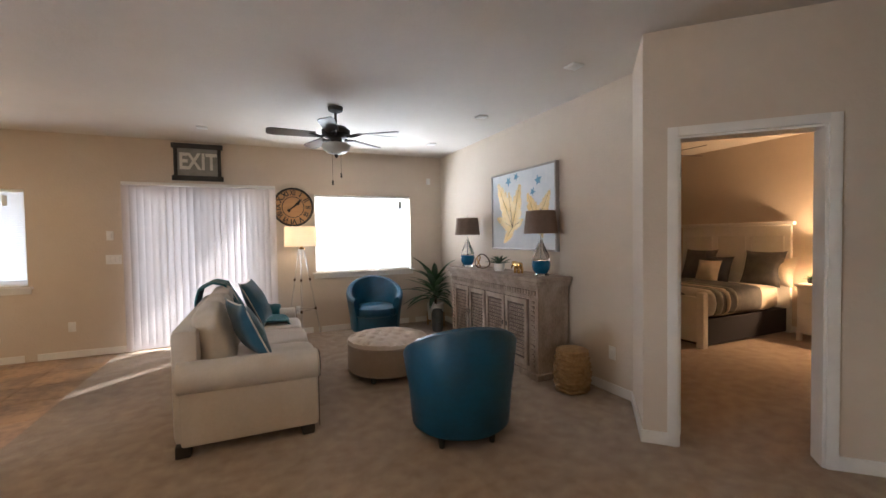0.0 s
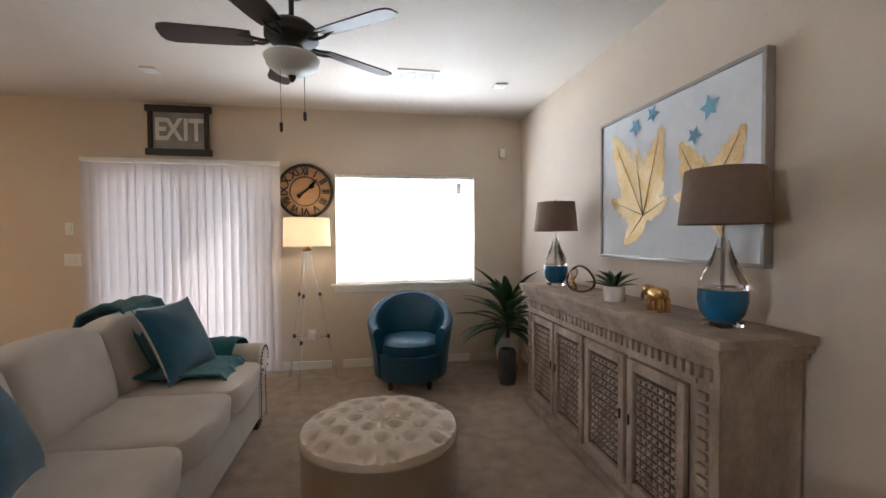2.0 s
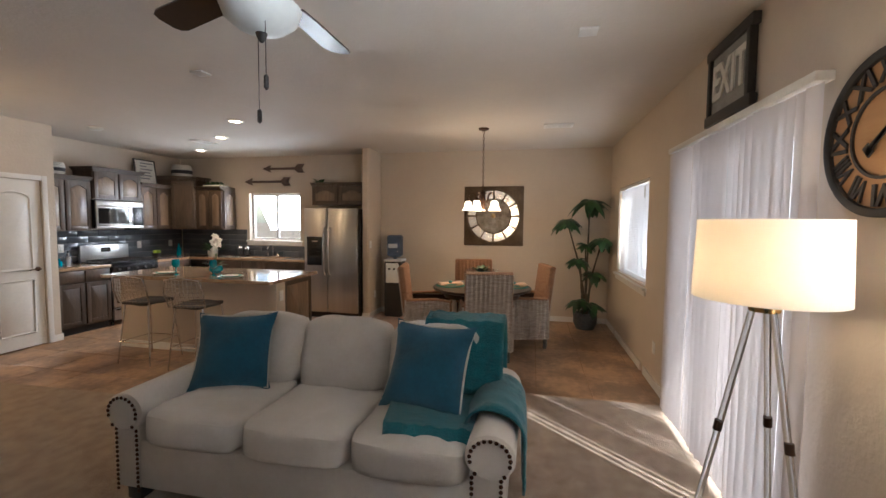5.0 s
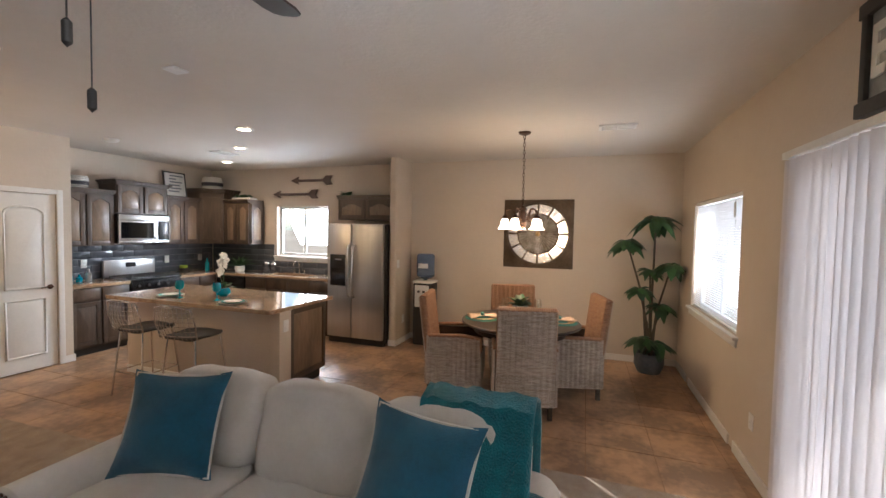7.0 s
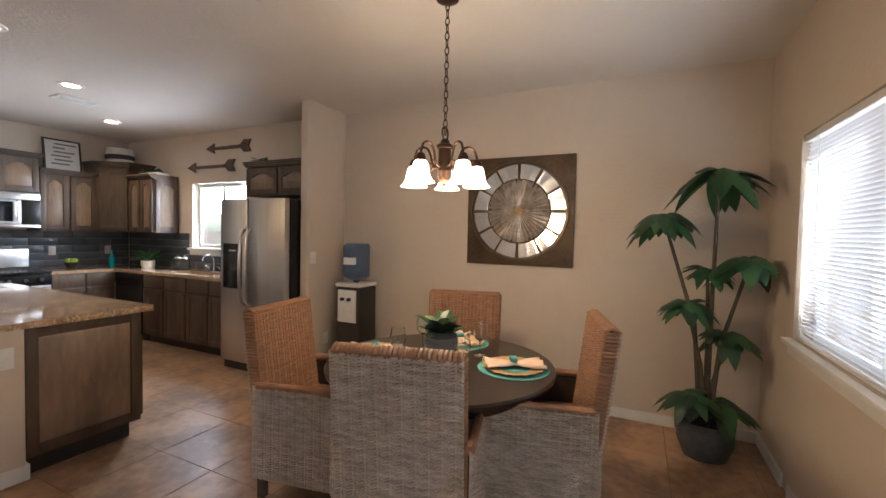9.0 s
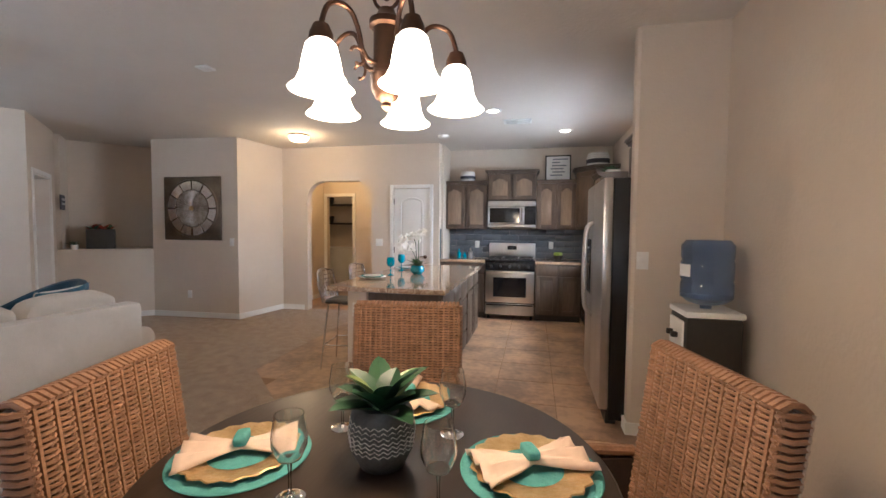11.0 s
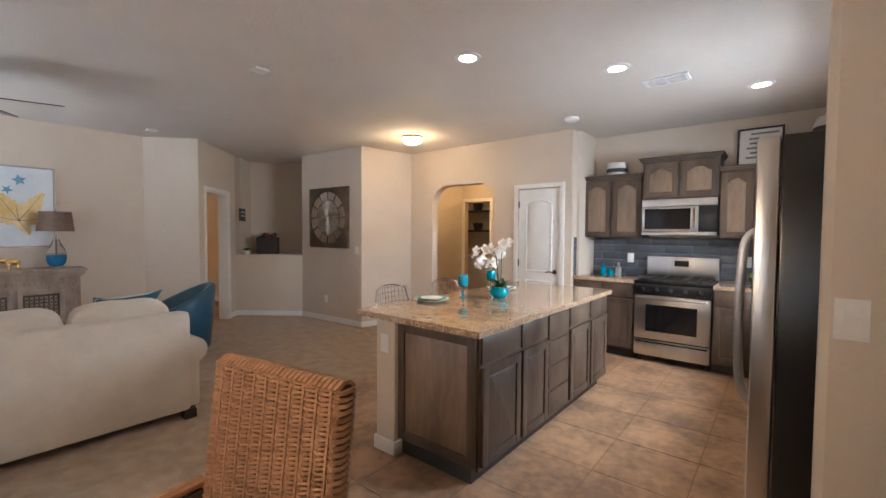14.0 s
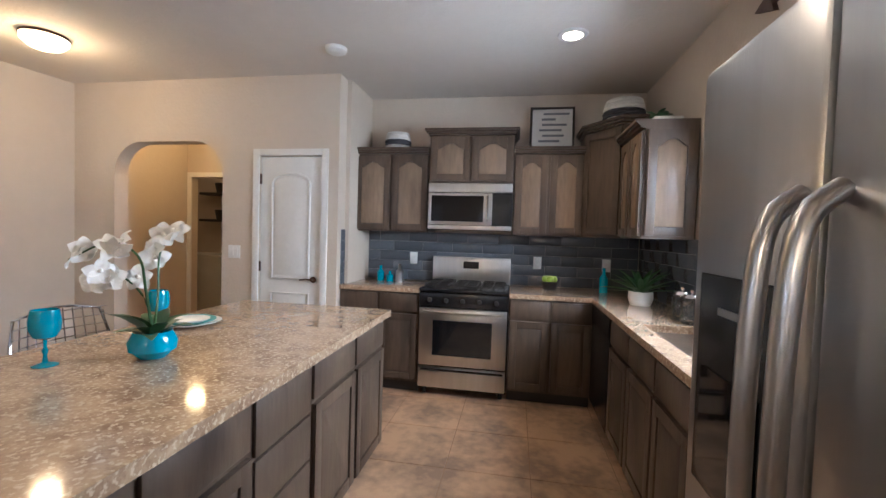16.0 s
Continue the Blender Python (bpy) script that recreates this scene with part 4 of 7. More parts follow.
drape(((-0.275, 0.28), (-0.272, 0.80), (-0.24, 0.915), (-0.12, 0.975), (-0.02, 0.95), (0.08, 0.76), (0.14, 0.64), (0.18, 0.58)), 4.50, 4.99, 16, 0.014)
drape(((0.02, 0.62), (0.20, 0.575), (0.40, 0.572), (0.55, 0.56), (0.60, 0.50)), 4.35, 4.84, 12, 0.014, 0.1)
thr = single("throw_blanket", tb, KNIT, "teal knitted throw draped over the sofa back and arm", "blanket")
sol = thr.modifiers.new("thick", 'SOLIDIFY')
sol.thickness, sol.offset = 0.012, 1
tb = bm_new()
rows = []
for i in range(26):
    f = i / 25
    a = -0.4 + 3.3 * f
    row = []
    for j in range(11):
        u = j / 10
        x = 0.02 + 0.50 * u
        if f < 0.65:
            aa = math.pi * (f / 0.65)
            yy, zz = 4.98 + -0.135 * math.cos(aa), 0.525 + 0.125 * math.sin(aa)
        else:
            yy, zz = 4.98 + 0.135 + 0.02 * (f - 0.65), 0.525 - (f - 0.65) * 0.75
        w = 0.016 * math.sin(u * 17 + f * 5)
        row.append(tb.verts.new((x + w, yy + w * 0.5, zz + abs(w))))
    rows.append(row)
for a, b in zip(rows, rows[1:]):
    for j in range(10):
        tb.faces.new((a[j], a[j + 1], b[j + 1], b[j]))
ab2 = part("arm_drape", tb, KNIT, thr)
sol = ab2.modifiers.new("thick", 'SOLIDIFY')
sol.thickness, sol.offset = 0.012, 1


def barrel_chair(x, y, rz, label):
    """A tub chair that opens towards its local -y."""
    t = thing("barrel_chair", (x, y, 0), label, "chair", rz, "teal barrel chairs")
    b = bm_new()
    n = 40
    arc0, arc1 = radians(-38), radians(218)
    rings = []
    for i in range(n + 1):
        f = i / n
        a = arc0 + (arc1 - arc0) * f
        up = 0.5 - 0.5 * math.cos(2 * math.pi * f)
        zt = 0.56 + 0.27 * up ** 0.7
        th = 0.085
        ro0, ro1 = 0.345, 0.405
        pr = [(ro0, 0.12), (ro0 + 0.02, 0.34), (ro1, zt - 0.03), (ro1 - 0.015, zt), (ro1 - 0.045, zt + 0.012), (ro1 - th + 0.005, zt - 0.005), (ro1 - th - 0.01, zt - 0.04), (ro0 - th + 0.02, 0.40), (ro0 - th, 0.12)]
        rings.append([b.verts.new((r * math.cos(a), r * math.sin(a), z)) for r, z in pr])
    k = len(rings[0])
    for A, B in zip(rings, rings[1:]):
        for j in range(k):
            b.faces.new((A[j], A[(j + 1) % k], B[(j + 1) % k], B[j]))
    b.faces.new(rings[0]), b.faces.new(rings[-1][::-1])
    part("backrest", b, LEATHER, t)
    part("seat", lathe(bm_new(), [(0, 0.475), (0.15, 0.47), (0.24, 0.455), (0.285, 0.425), (0.29, 0.36), (0.28, 0.33), (0, 0.33)], 36, Matrix.Translation((0, -0.045, 0))), LEATHER, t)
    part("base", lathe(bm_new(), [(0, 0.10), (0.325, 0.10), (0.338, 0.13), (0.338, 0.31), (0.33, 0.328), (0, 0.328)], 40), LEATHER, t)
    part("seam", lathe(bm_new(), [(0.338, 0.315), (0.352, 0.322), (0.352, 0.332), (0.338, 0.338)], 40), LEATHER, t)
    for a in (45, 135, 225, 315):
        c, s = 0.25 * math.cos(radians(a)), 0.25 * math.sin(radians(a))
        part("leg", lathe(bm_new(), [(0, 0.0), (0.018, 0.0), (0.028, 0.10), (0, 0.10)], 12, Matrix.Translation((c, s, 0))), BLACKM, t)
    return t


barrel_chair(1.82, 5.70, -8, "teal leather barrel chair under the window")
barrel_chair(1.60, 2.50, 168, "teal leather barrel chair with its back to the entry")

# ottoman
ot = thing("ottoman", (1.50, 3.98, 0), "round beige tufted ottoman with a taupe side", "ottoman")
part("side", lathe(bm_new(), [(0, 0.08), (0.385, 0.08), (0.405, 0.10), (0.405, 0.33), (0.40, 0.345), (0, 0.345)], 56), OTTO, ot)
part("piping", lathe(bm_new(), [(0.40, 0.338), (0.412, 0.345), (0.412, 0.353), (0.40, 0.36)], 56), OTTO, ot)
btns = [(ix * 0.135 + (0.0675 if iy % 2 else 0), iy * 0.117) for ix in range(-3, 4) for iy in range(-3, 4)]
btns = [p for p in btns if math.hypot(*p) < 0.36]
cb = bm_new()
R, NR, NA = 0.405, 26, 96
rings = []
for i in range(NR + 1):
    f = i / NR
    row = []
    for j in range(NA):
        a = 2 * math.pi * j / NA
        r = R * min(1, f * 1.12)
        edge = 0 if f * 1.12 <= 1 else (f * 1.12 - 1) / 0.12
        x, y = r * math.cos(a), r * math.sin(a)
        z = 0.445 - 0.05 * (r / R) ** 4
        dm = sorted(math.hypot(x - p[0], y - p[1]) for p in btns)
        z -= 0.045 * math.exp(-(dm[0] / 0.032) ** 2) + 0.012 * math.exp(-((dm[1] - dm[0]) / 0.02) ** 2) * (1 if dm[0] < 0.1 else 0.3)
        z -= edge * 0.045
        row.append(cb.verts.new((x, y, z)))
    rings.append(row)
for A, B in zip(rings, rings[1:]):
    for j in range(NA):
        cb.faces.new((A[j], A[(j + 1) % NA], B[(j + 1) % NA], B[j]))
bmesh.ops.remove_doubles(cb, verts=cb.verts, dist=1e-5)
part("tufted_top", cb, TUFT, ot, "button-tufted beige velvet top")
for p in btns:
    part("button", lathe(bm_new(), [(0.014, 0), (0.011, 0.006), (0, 0.009)], 10, Matrix.Translation((p[0], p[1], 0.402 - 0.05 * (math.hypot(*p) / R) ** 4))), TUFT, ot)
for a in (45, 135, 225, 315):
    part("foot", lathe(bm_new(), [(0, 0), (0.022, 0), (0.03, 0.08), (0, 0.08)], 12, Matrix.Translation((0.30 * math.cos(radians(a)), 0.30 * math.sin(radians(a)), 0))), BLACKM, ot)

# carved sideboard along the east wall, front towards -x
sb = thing("sideboard", (EX - 0.02, 4.09, 0), "whitewashed carved wooden sideboard with four fretwork doors", "sideboard")
FXS = -0.38
part("body", bx(FXS, -0.97, 0.06, -0.01, 0.97, 0.90), CARVED, sb)
part("plinth", bx(FXS - 0.03, -1.0, 0, -0.005, 1.0, 0.06, bev=0.008), CARVED, sb)
tp = bx(FXS - 0.06, -1.03, 0.965, -0.002, 1.03, 1.0, bev=0.006)
box(tp, ((FXS - 0.045) / 2, 0, 0.945), (abs(FXS) + 0.045, 2.02, 0.035), bev=0.008)
box(tp, ((FXS - 0.02) / 2, 0, 0.914), (abs(FXS) + 0.02, 1.975, 0.028), bev=0.008)
part("top", tp, CARVED, sb)
for k in range(40):
    part("dentil", box(bm_new(), (FXS - 0.012, -0.93 + k * 0.0477, 0.845), (0.022, 0.028, 0.05), bev=0.004), CARVED, sb)
for sy in (-1, 1):
    for k in range(14):
        part("carved_bead", box(bm_new(), (FXS - 0.010, sy * 0.90, 0.13 + k * 0.048), (0.018, 0.05, 0.032), bev=0.006), CARVED, sb)
rail = bx(FXS - 0.006, -0.86, 0.79, FXS + 0.002, 0.86, 0.815)
part("rail", rail, CARVED, sb)
fret = bm_new()
for iy in range(7):
    for iz in range(13):
        cy, cz = (iy - 3) * 0.040, (iz - 6) * 0.040
        for q in ((0.02, 0.02, 45), (-0.02, -0.02, 45), (0.02, -0.02, -45), (-0.02, 0.02, -45)):
            pass
        m = Matrix.Translation((0, cy, cz)) @ Matrix.Rotation(radians(45), 4, 'X')
        box(fret, (0, 0, 0), (0.008, 0.040, 0.008), m=m)
        box(fret, (0, 0, 0), (0.008, 0.008, 0.040), m=m)
        lathe(fret, [(0.011, -0.004), (0.011, 0.005), (0, 0.007)], 6, Matrix.Translation((0, cy, cz)) @ Matrix.Rotation(-math.pi / 2, 4, 'Y'))
fretm = mesh_of("fretwork", fret, CARVED)
for k in range(4):
    yc = -0.63 + k * 0.42
    dr = part("door", bx(FXS - 0.004, yc - 0.195, 0.11, FXS - 0.001, yc + 0.195, 0.775), CARVEDK, sb, "flat door back, coloured dark for the shade behind the fretwork")
    for q in ((yc - 0.195, 0.11, yc - 0.15, 0.775), (yc + 0.15, 0.11, yc + 0.195, 0.775), (yc - 0.15, 0.11, yc + 0.15, 0.165), (yc - 0.15, 0.72, yc + 0.15, 0.775)):
        part("door_frame", bx(FXS - 0.03, q[0], q[1], FXS - 0.0045, q[2], q[3], bev=0.006), CARVED, dr)
    fr = new("fretwork", fretm)
    fr.parent = dr
    fr.location = (FXS - 0.012, yc, 0.4425)
    part("latch", box(bm_new(), (FXS - 0.034, yc + (0.172 if k % 2 == 0 else -0.172), 0.47), (0.008, 0.012, 0.05), bev=0.002), BLACKM, dr)

# art above it
pc = thing("wall_painting", (EX - 0.001, 3.91, 1.71), "large silver-framed canvas with gold leaf wings and blue flowers", "painting")
for q in ((-0.64, 0.45, 0.64, 0.47), (-0.64, -0.47, 0.64, -0.45), (-0.64, -0.45, -0.62, 0.45), (0.62, -0.45, 0.64, 0.45)):
    part("frame", bx(-0.05, q[0], q[1], -0.002, q[2], q[3], bev=0.003), SILVERF, pc)
part("canvas", bx(-0.038, -0.62, -0.45, -0.004, 0.62, 0.45), CANVAS, pc)


def canvas_at(u, v):
    """A place on the canvas: u from its north edge, v from its top."""
    return Vector((0, 0.62 - 1.24 * u, 0.45 - 0.90 * v))


def leaf_lobe(node, tip, wide, rng, lift):
    """One serrated lobe of a painted leaf, slightly proud of the canvas."""
    b = bm_new()
    d = tip - node
    side = Vector((0, -d.z, d.y)).normalized() * d.length * wide
    n = 15
    rows = []
    for k in range(n + 1):
        f = k / n
        c = node + d * f
        w = math.sin(math.pi * (0.10 + 0.90 * f) ** 0.8) ** 0.8 if f < 1 else 0.0
        rows.append([b.verts.new((-0.0385 - lift * (1 if q else 2), *(c + side * q * w * (rng.uniform(0.72, 1.12) if k % 2 else rng.uniform(0.9, 1.2)) - d * 0.05 * abs(q) * (k % 2)).yz)) for q in (-1, 0, 1)])
    for A, B in zip(rows, rows[1:]):
        b.faces.new((A[0], A[1], B[1], B[0]))
        b.faces.new((A[1], A[2], B[2], B[1]))
    return b


rng = random.Random(4)
LEAVES = (((0.37, 0.72), ((0.09, 0.07, 0.17), (0.30, 0.22, 0.17), (0.50, 0.14, 0.20), (0.07, 0.58, 0.20), (0.55, 0.62, 0.24), (0.20, 0.94, 0.24))),
          ((0.76, 0.68), ((0.60, 0.28, 0.22), (0.74, 0.42, 0.20), (0.94, 0.29, 0.20), (0.57, 0.62, 0.26), (0.97, 0.64, 0.26), (0.84, 0.87, 0.26))))
for node, lobes in LEAVES:
    for k, (u, v, wd) in enumerate(lobes):
        part("gold_lobe", leaf_lobe(canvas_at(*node), canvas_at(u, v), wd, rng, 0.0012 + 0.0006 * k), GOLDP, pc, "gold leaf lobe")
    for k, (u, v, wd) in enumerate(lobes):
        a, e = canvas_at(*node), canvas_at(u, v)
        part("vein", tube(bm_new(), [(-0.047, *a.yz), (-0.0465, *a.lerp(e, 0.85).yz)], 0.003, 5, 0.001), BRONZE, pc)
for u, v, s in ((0.30, 0.10, 0.07), (0.43, 0.06, 0.06), (0.77, 0.16, 0.075), (0.69, 0.29, 0.055)):
    c = canvas_at(u, v)
    b = bm_new()
    ctr = b.verts.new((-0.044, c.y, c.z))
    turn = rng.random()
    ps = [b.verts.new((-0.0415, c.y + s * (rng.uniform(0.75, 1.1) if k % 2 else 0.42) * math.cos(turn + k * math.pi / 5), c.z + s * (rng.uniform(0.75, 1.1) if k % 2 else 0.42) * math.sin(turn + k * math.pi / 5))) for k in range(10)]
    for k in range(10):
        b.faces.new((ctr, ps[k], ps[(k + 1) % 10]))
    part("blue_flower", b, BLUEP, pc)


def table_lamp(x, y, z):
    t = thing("table_lamp", (x, y, z), "unlit glass table lamp with blue base and brown shade", "lamp", group="sideboard lamps")
    part("foot", box(bm_new(), (0, 0, 0.012), (0.11, 0.11, 0.024), bev=0.004), ACRYL, t)
    part("glass_body", lathe(bm_new(), [(0.05, 0.155), (0.092, 0.158), (0.088, 0.19), (0.07, 0.24), (0.04, 0.30), (0.022, 0.36), (0.022, 0.375), (0.0, 0.375)], 32), GLASS, t, "clear glass neck")
    part("blue_base", lathe(bm_new(), [(0, 0.025), (0.06, 0.025), (0.085, 0.06), (0.095, 0.11), (0.093, 0.155), (0, 0.155)], 32), BLUEG, t, "deep blue glass base")
    part("stem", tube(bm_new(), [(0, 0, 0.156), (0, 0, 0.46)], 0.006, 8), CHROME, t)
    part("shade", lathe(bm_new(), [(0.17, 0.43), (0.145, 0.66), (0.142, 0.66), (0.167, 0.43)], 40), SHADEB, t, "brown fabric drum shade")
    part("shade_top", lathe(bm_new(), [(0, 0.655), (0.142, 0.655)], 30), SHADEB, t)
    part("finial", lathe(bm_new(), [(0, 0.69), (0.008, 0.68), (0.006, 0.656), (0, 0.656)], 12), CHROME, t)


table_lamp(2.93, 3.30, 1.0)
table_lamp(2.91, 4.88, 1.0)
rg = thing("ring_sculpture", (2.88, 4.47, 1.001), "bronze interlocked double-ring sculpture on the sideboard", "sculpture")
for k, (oy, rr, tl) in enumerate(((-0.045, 0.088, 25), (0.05, 0.075, -30))):
    m = Matrix.Translation((0, oy, rr + 0.006)) @ Matrix.Rotation(radians(tl), 4, 'Z')
    pts = [m @ Vector((0.02 * math.sin(2 * a), 1.25 * rr * math.cos(a), rr * math.sin(a))) for a in [2 * math.pi * i / 40 for i in range(41)]]
    part("ring", tube(bm_new(), pts, 0.008, 8), GOLD if k else BRONZE, rg)


def succulent(name, x, y, z, pot, potr, poth, nleaf, ln, wd, label, leafm=LEAFD, seed=1):
    t = thing(name, (x, y, z), label, "plant")
    part("pot", lathe(bm_new(), [(0, 0.001), (potr * 0.82, 0.001), (potr, poth * 0.5), (potr * 0.97, poth), (potr * 0.88, poth), (potr * 0.86, poth - 0.015), (0, poth - 0.015)], 28), pot, t)
    rg_ = random.Random(seed)
    for k in range(nleaf):
        lf = 0.25 + 1.05 * (k / nleaf)
        part("leaf", leaf(bm_new(), (0, 0, poth - 0.016), k * 2.4, ln * (1 - 0.25 * k / nleaf) * rg_.uniform(0.9, 1.1), wd, lf, 0.12, 6, 0.5), leafm, t)
    return t


succulent("potted_succulent", 2.88, 4.02, 1.0, POTW, 0.062, 0.09, 16, 0.17, 0.035, "small green agave in a white pot on the sideboard")
el = bm_new()
em = pose(2.90, 3.66, 1.001, 0, 0, 0)
cushion(el, (0.07, 0.12, 0.075), 0.3, 6, em @ Matrix.Translation((0, 0, 0.085)))
cushion(el, (0.05, 0.055, 0.06), 0.3, 5, em @ Matrix.Translation((0, 0.075, 0.10)))
for px, py in ((-0.02, -0.04), (0.02, -0.04), (-0.02, 0.035), (0.02, 0.035)):
    tube(el, [em @ Vector((px, py, 0)), em @ Vector((px, py, 0.07))], 0.015, 8)
tube(el, [em @ Vector(p) for p in ((0, 0.10, 0.10), (0, 0.125, 0.075), (0, 0.13, 0.04))], 0.011, 8, 0.007)
single("elephant_figurine", el, GOLD, "gold geometric elephant figurine on the sideboard", "figurine")

# lidded basket
bk = thing("rattan_basket", (2.87, 2.78, 0), "round lidded rattan basket beside the sideboard", "basket")
part("body", lathe(bm_new(), [(0, 0.004), (0.12, 0.004), (0.15, 0.08), (0.155, 0.18), (0.14, 0.30), (0.13, 0.36), (0, 0.36)], 32), RATTAN, bk)
wv = bm_new()
for k in range(9):
    z = 0.03 + k * 0.039
    r = 0.128 + 0.03 * math.sin(math.pi * (z + 0.03) / 0.40)
    pts = [((r + 0.006 * math.sin(12 * a + (k % 2) * math.pi)) * math.cos(a), (r + 0.006 * math.sin(12 * a + (k % 2) * math.pi)) * math.sin(a), z + 0.006 * math.sin(6 * a)) for a in [2 * math.pi * i / 72 for i in range(73)]]
    tube(wv, pts, 0.010, 6)
part("weave", wv, RATTAN, bk)
part("lid", lathe(bm_new(), [(0, 0.395), (0.10, 0.392), (0.14, 0.38), (0.142, 0.362), (0, 0.362)], 32), RATTAN, bk, "flat woven lid")

# floor plant in the corner
pl = thing("potted_plant", (2.86, 5.92, 0), "leafy green palm in a white pot on a wooden stand", "plant")
part("pot", lathe(bm_new(), [(0, 0.10), (0.115, 0.10), (0.125, 0.14), (0.13, 0.36), (0.115, 0.36), (0.11, 0.33), (0, 0.33)], 32), POTW, pl)
for a in (45, 135, 225, 315):
    c, s = 0.138 * math.cos(radians(a)), 0.138 * math.sin(radians(a))
    part("stand_leg", bx(c - 0.012, s - 0.012, 0, c + 0.012, s + 0.012, 0.22), CLOCKW, pl)
part("stand_bar", bx(-0.135, -0.012, 0.075, 0.135, 0.012, 0.099), CLOCKW, pl)
rg_ = random.Random(8)
for k in range(64):
    fr = k / 64
    a = k * 2.39996 + rg_.uniform(-0.2, 0.2)
    ln = rg_.uniform(0.42, 0.64)
    if math.sin(a) > 0.3:
        ln = min(ln, 0.34)
    if math.cos(a) > 0.3:
        ln = min(ln, 0.26)
    part("leaf", leaf(bm_new(), (0.02 * math.cos(a), 0.02 * math.sin(a), 0.40 + 0.30 * fr), a, ln, rg_.uniform(0.06, 0.095), 0.2 + 1.05 * fr, rg_.uniform(0.25, 0.6) * (1 - 0.5 * fr), 8, 0.3), LEAFD if k % 3 else LEAF, pl)
part("stem", tube(bm_new(), [(0, 0, 0.32), (0.01, 0, 0.62)], 0.02, 8), BARK, pl)
fv = thing("floor_vase", (2.72, 5.52, 0), "small dark ribbed floor vase behind the sideboard", "vase")
part("body", lathe(bm_new(), [(0, 0.001), (0.07, 0.001), (0.085, 0.06), (0.085, 0.28), (0.07, 0.33), (0.06, 0.33), (0.07, 0.28), (0, 0.27)], 28), POTD, fv)

# ---- dining area ----


def medallion(m, label):
    """A square metal panel with a mirrored ring; local -y is the front."""
    t = thing("wall_medallion", (0, 0, 0), label, "wall art", group="medallion panels")
    t.matrix_basis = m
    part("panel", bx(-0.48, -0.03, -0.48, 0.48, -0.001, 0.48, bev=0.006), PEWTER, t)
    part("outer_rim", lathe(bm_new(), [(0.415, 0.03), (0.42, 0.045), (0.435, 0.045), (0.445, 0.03)], 64, ROT), PEWTER, t)
    for k in range(12):
        b = bm_new()
        rs = random.Random(k)
        w0, w1 = 0.02 + 0.02 * rs.random(), 0.02 + 0.02 * rs.random()
        a0, a1 = 2 * math.pi * k / 12 + w0, 2 * math.pi * (k + 1) / 12 - w1
        i0, i1, f0, f1 = [], [], [], []
        for j in range(9):
            a = a0 + (a1 - a0) * j / 8
            for lst, r, y in ((i0, 0.29, -0.036), (i1, 0.41, -0.036 - 0.006 * rs.random()), (f0, 0.285, -0.031), (f1, 0.415, -0.031)):
                lst.append(b.verts.new((r * math.cos(a), y, r * math.sin(a))))
        for A, B in ((i0, i1), (f0, i0), (i1, f1)):
            for j in range(8):
                b.faces.new((A[j], A[j + 1], B[j + 1], B[j]))
        part("mirror_segment", b, MIRROR, t, "silvery mirror segment")
    dsk = bm_new()
    rings = []
    for i in range(10):
        r = 0.275 * (i / 9)
        row = []
        for j in range(160):
            a = 2 * math.pi * j / 160
            h = 0.034 + 0.012 * math.sin(math.pi * i / 9) + 0.005 * (1 if j % 4 < 2 else -1) * (i / 9) * (1 + 0.5 * math.sin(j * 1.7)) + 0.003 * math.sin(a * 9 + i)
            row.append(dsk.verts.new((r * math.cos(a), -h, r * math.sin(a))))
        rings.append(row)
    for A, B in zip(rings, rings[1:]):
        for j in range(160):
            dsk.faces.new((A[j], A[(j + 1) % 160], B[(j + 1) % 160], B[j]))
    bmesh.ops.remove_doubles(dsk, verts=dsk.verts, dist=1e-5)
    part("sunburst_disc", dsk, SILVERP, t, "fluted antique silver disc")
    part("centre_boss", lathe(bm_new(), [(0.036, 0.035), (0.032, 0.052), (0.018, 0.058), (0.009, 0.066), (0, 0.068)], 24, ROT), GOLDM, t)


medallion(pose(WX, 4.52, 1.675, 0, 0, 90), "square bronze panel with round mirrored sunburst medallion, above the dining table")
medallion(pose(1.94, 0.184, 1.675, 0, 0, 183.1), "square pewter panel with round mirrored medallion by the hallway")

TX, TY = -2.755, 4.53
tbl = thing("dining_table", (TX, TY, 0), "round espresso wooden pedestal dining table", "table")
part("tabletop", lathe(bm_new(), [(0, 0.72), (0.58, 0.72), (0.615, 0.735), (0.62, 0.75), (0.612, 0.76), (0, 0.76)], 64), TABLE, tbl)
part("apron", lathe(bm_new(), [(0.48, 0.719), (0.48, 0.64), (0.46, 0.64), (0.46, 0.719)], 48), TABLE, tbl)
part("pedestal", lathe(bm_new(), [(0, 0.718), (0.12, 0.718), (0.10, 0.62), (0.07, 0.5), (0.09, 0.3), (0.14, 0.12), (0.14, 0.09), (0, 0.09)], 32), TABLE, tbl)
for k in range(4):
    a = radians(45 + 90 * k)
    part("foot", tube(bm_new(), [(0.08 * math.cos(a), 0.08 * math.sin(a), 0.15), (0.22 * math.cos(a), 0.22 * math.sin(a), 0.08), (0.36 * math.cos(a), 0.36 * math.sin(a), 0.032)], 0.045, 8, 0.03), TABLE, tbl)


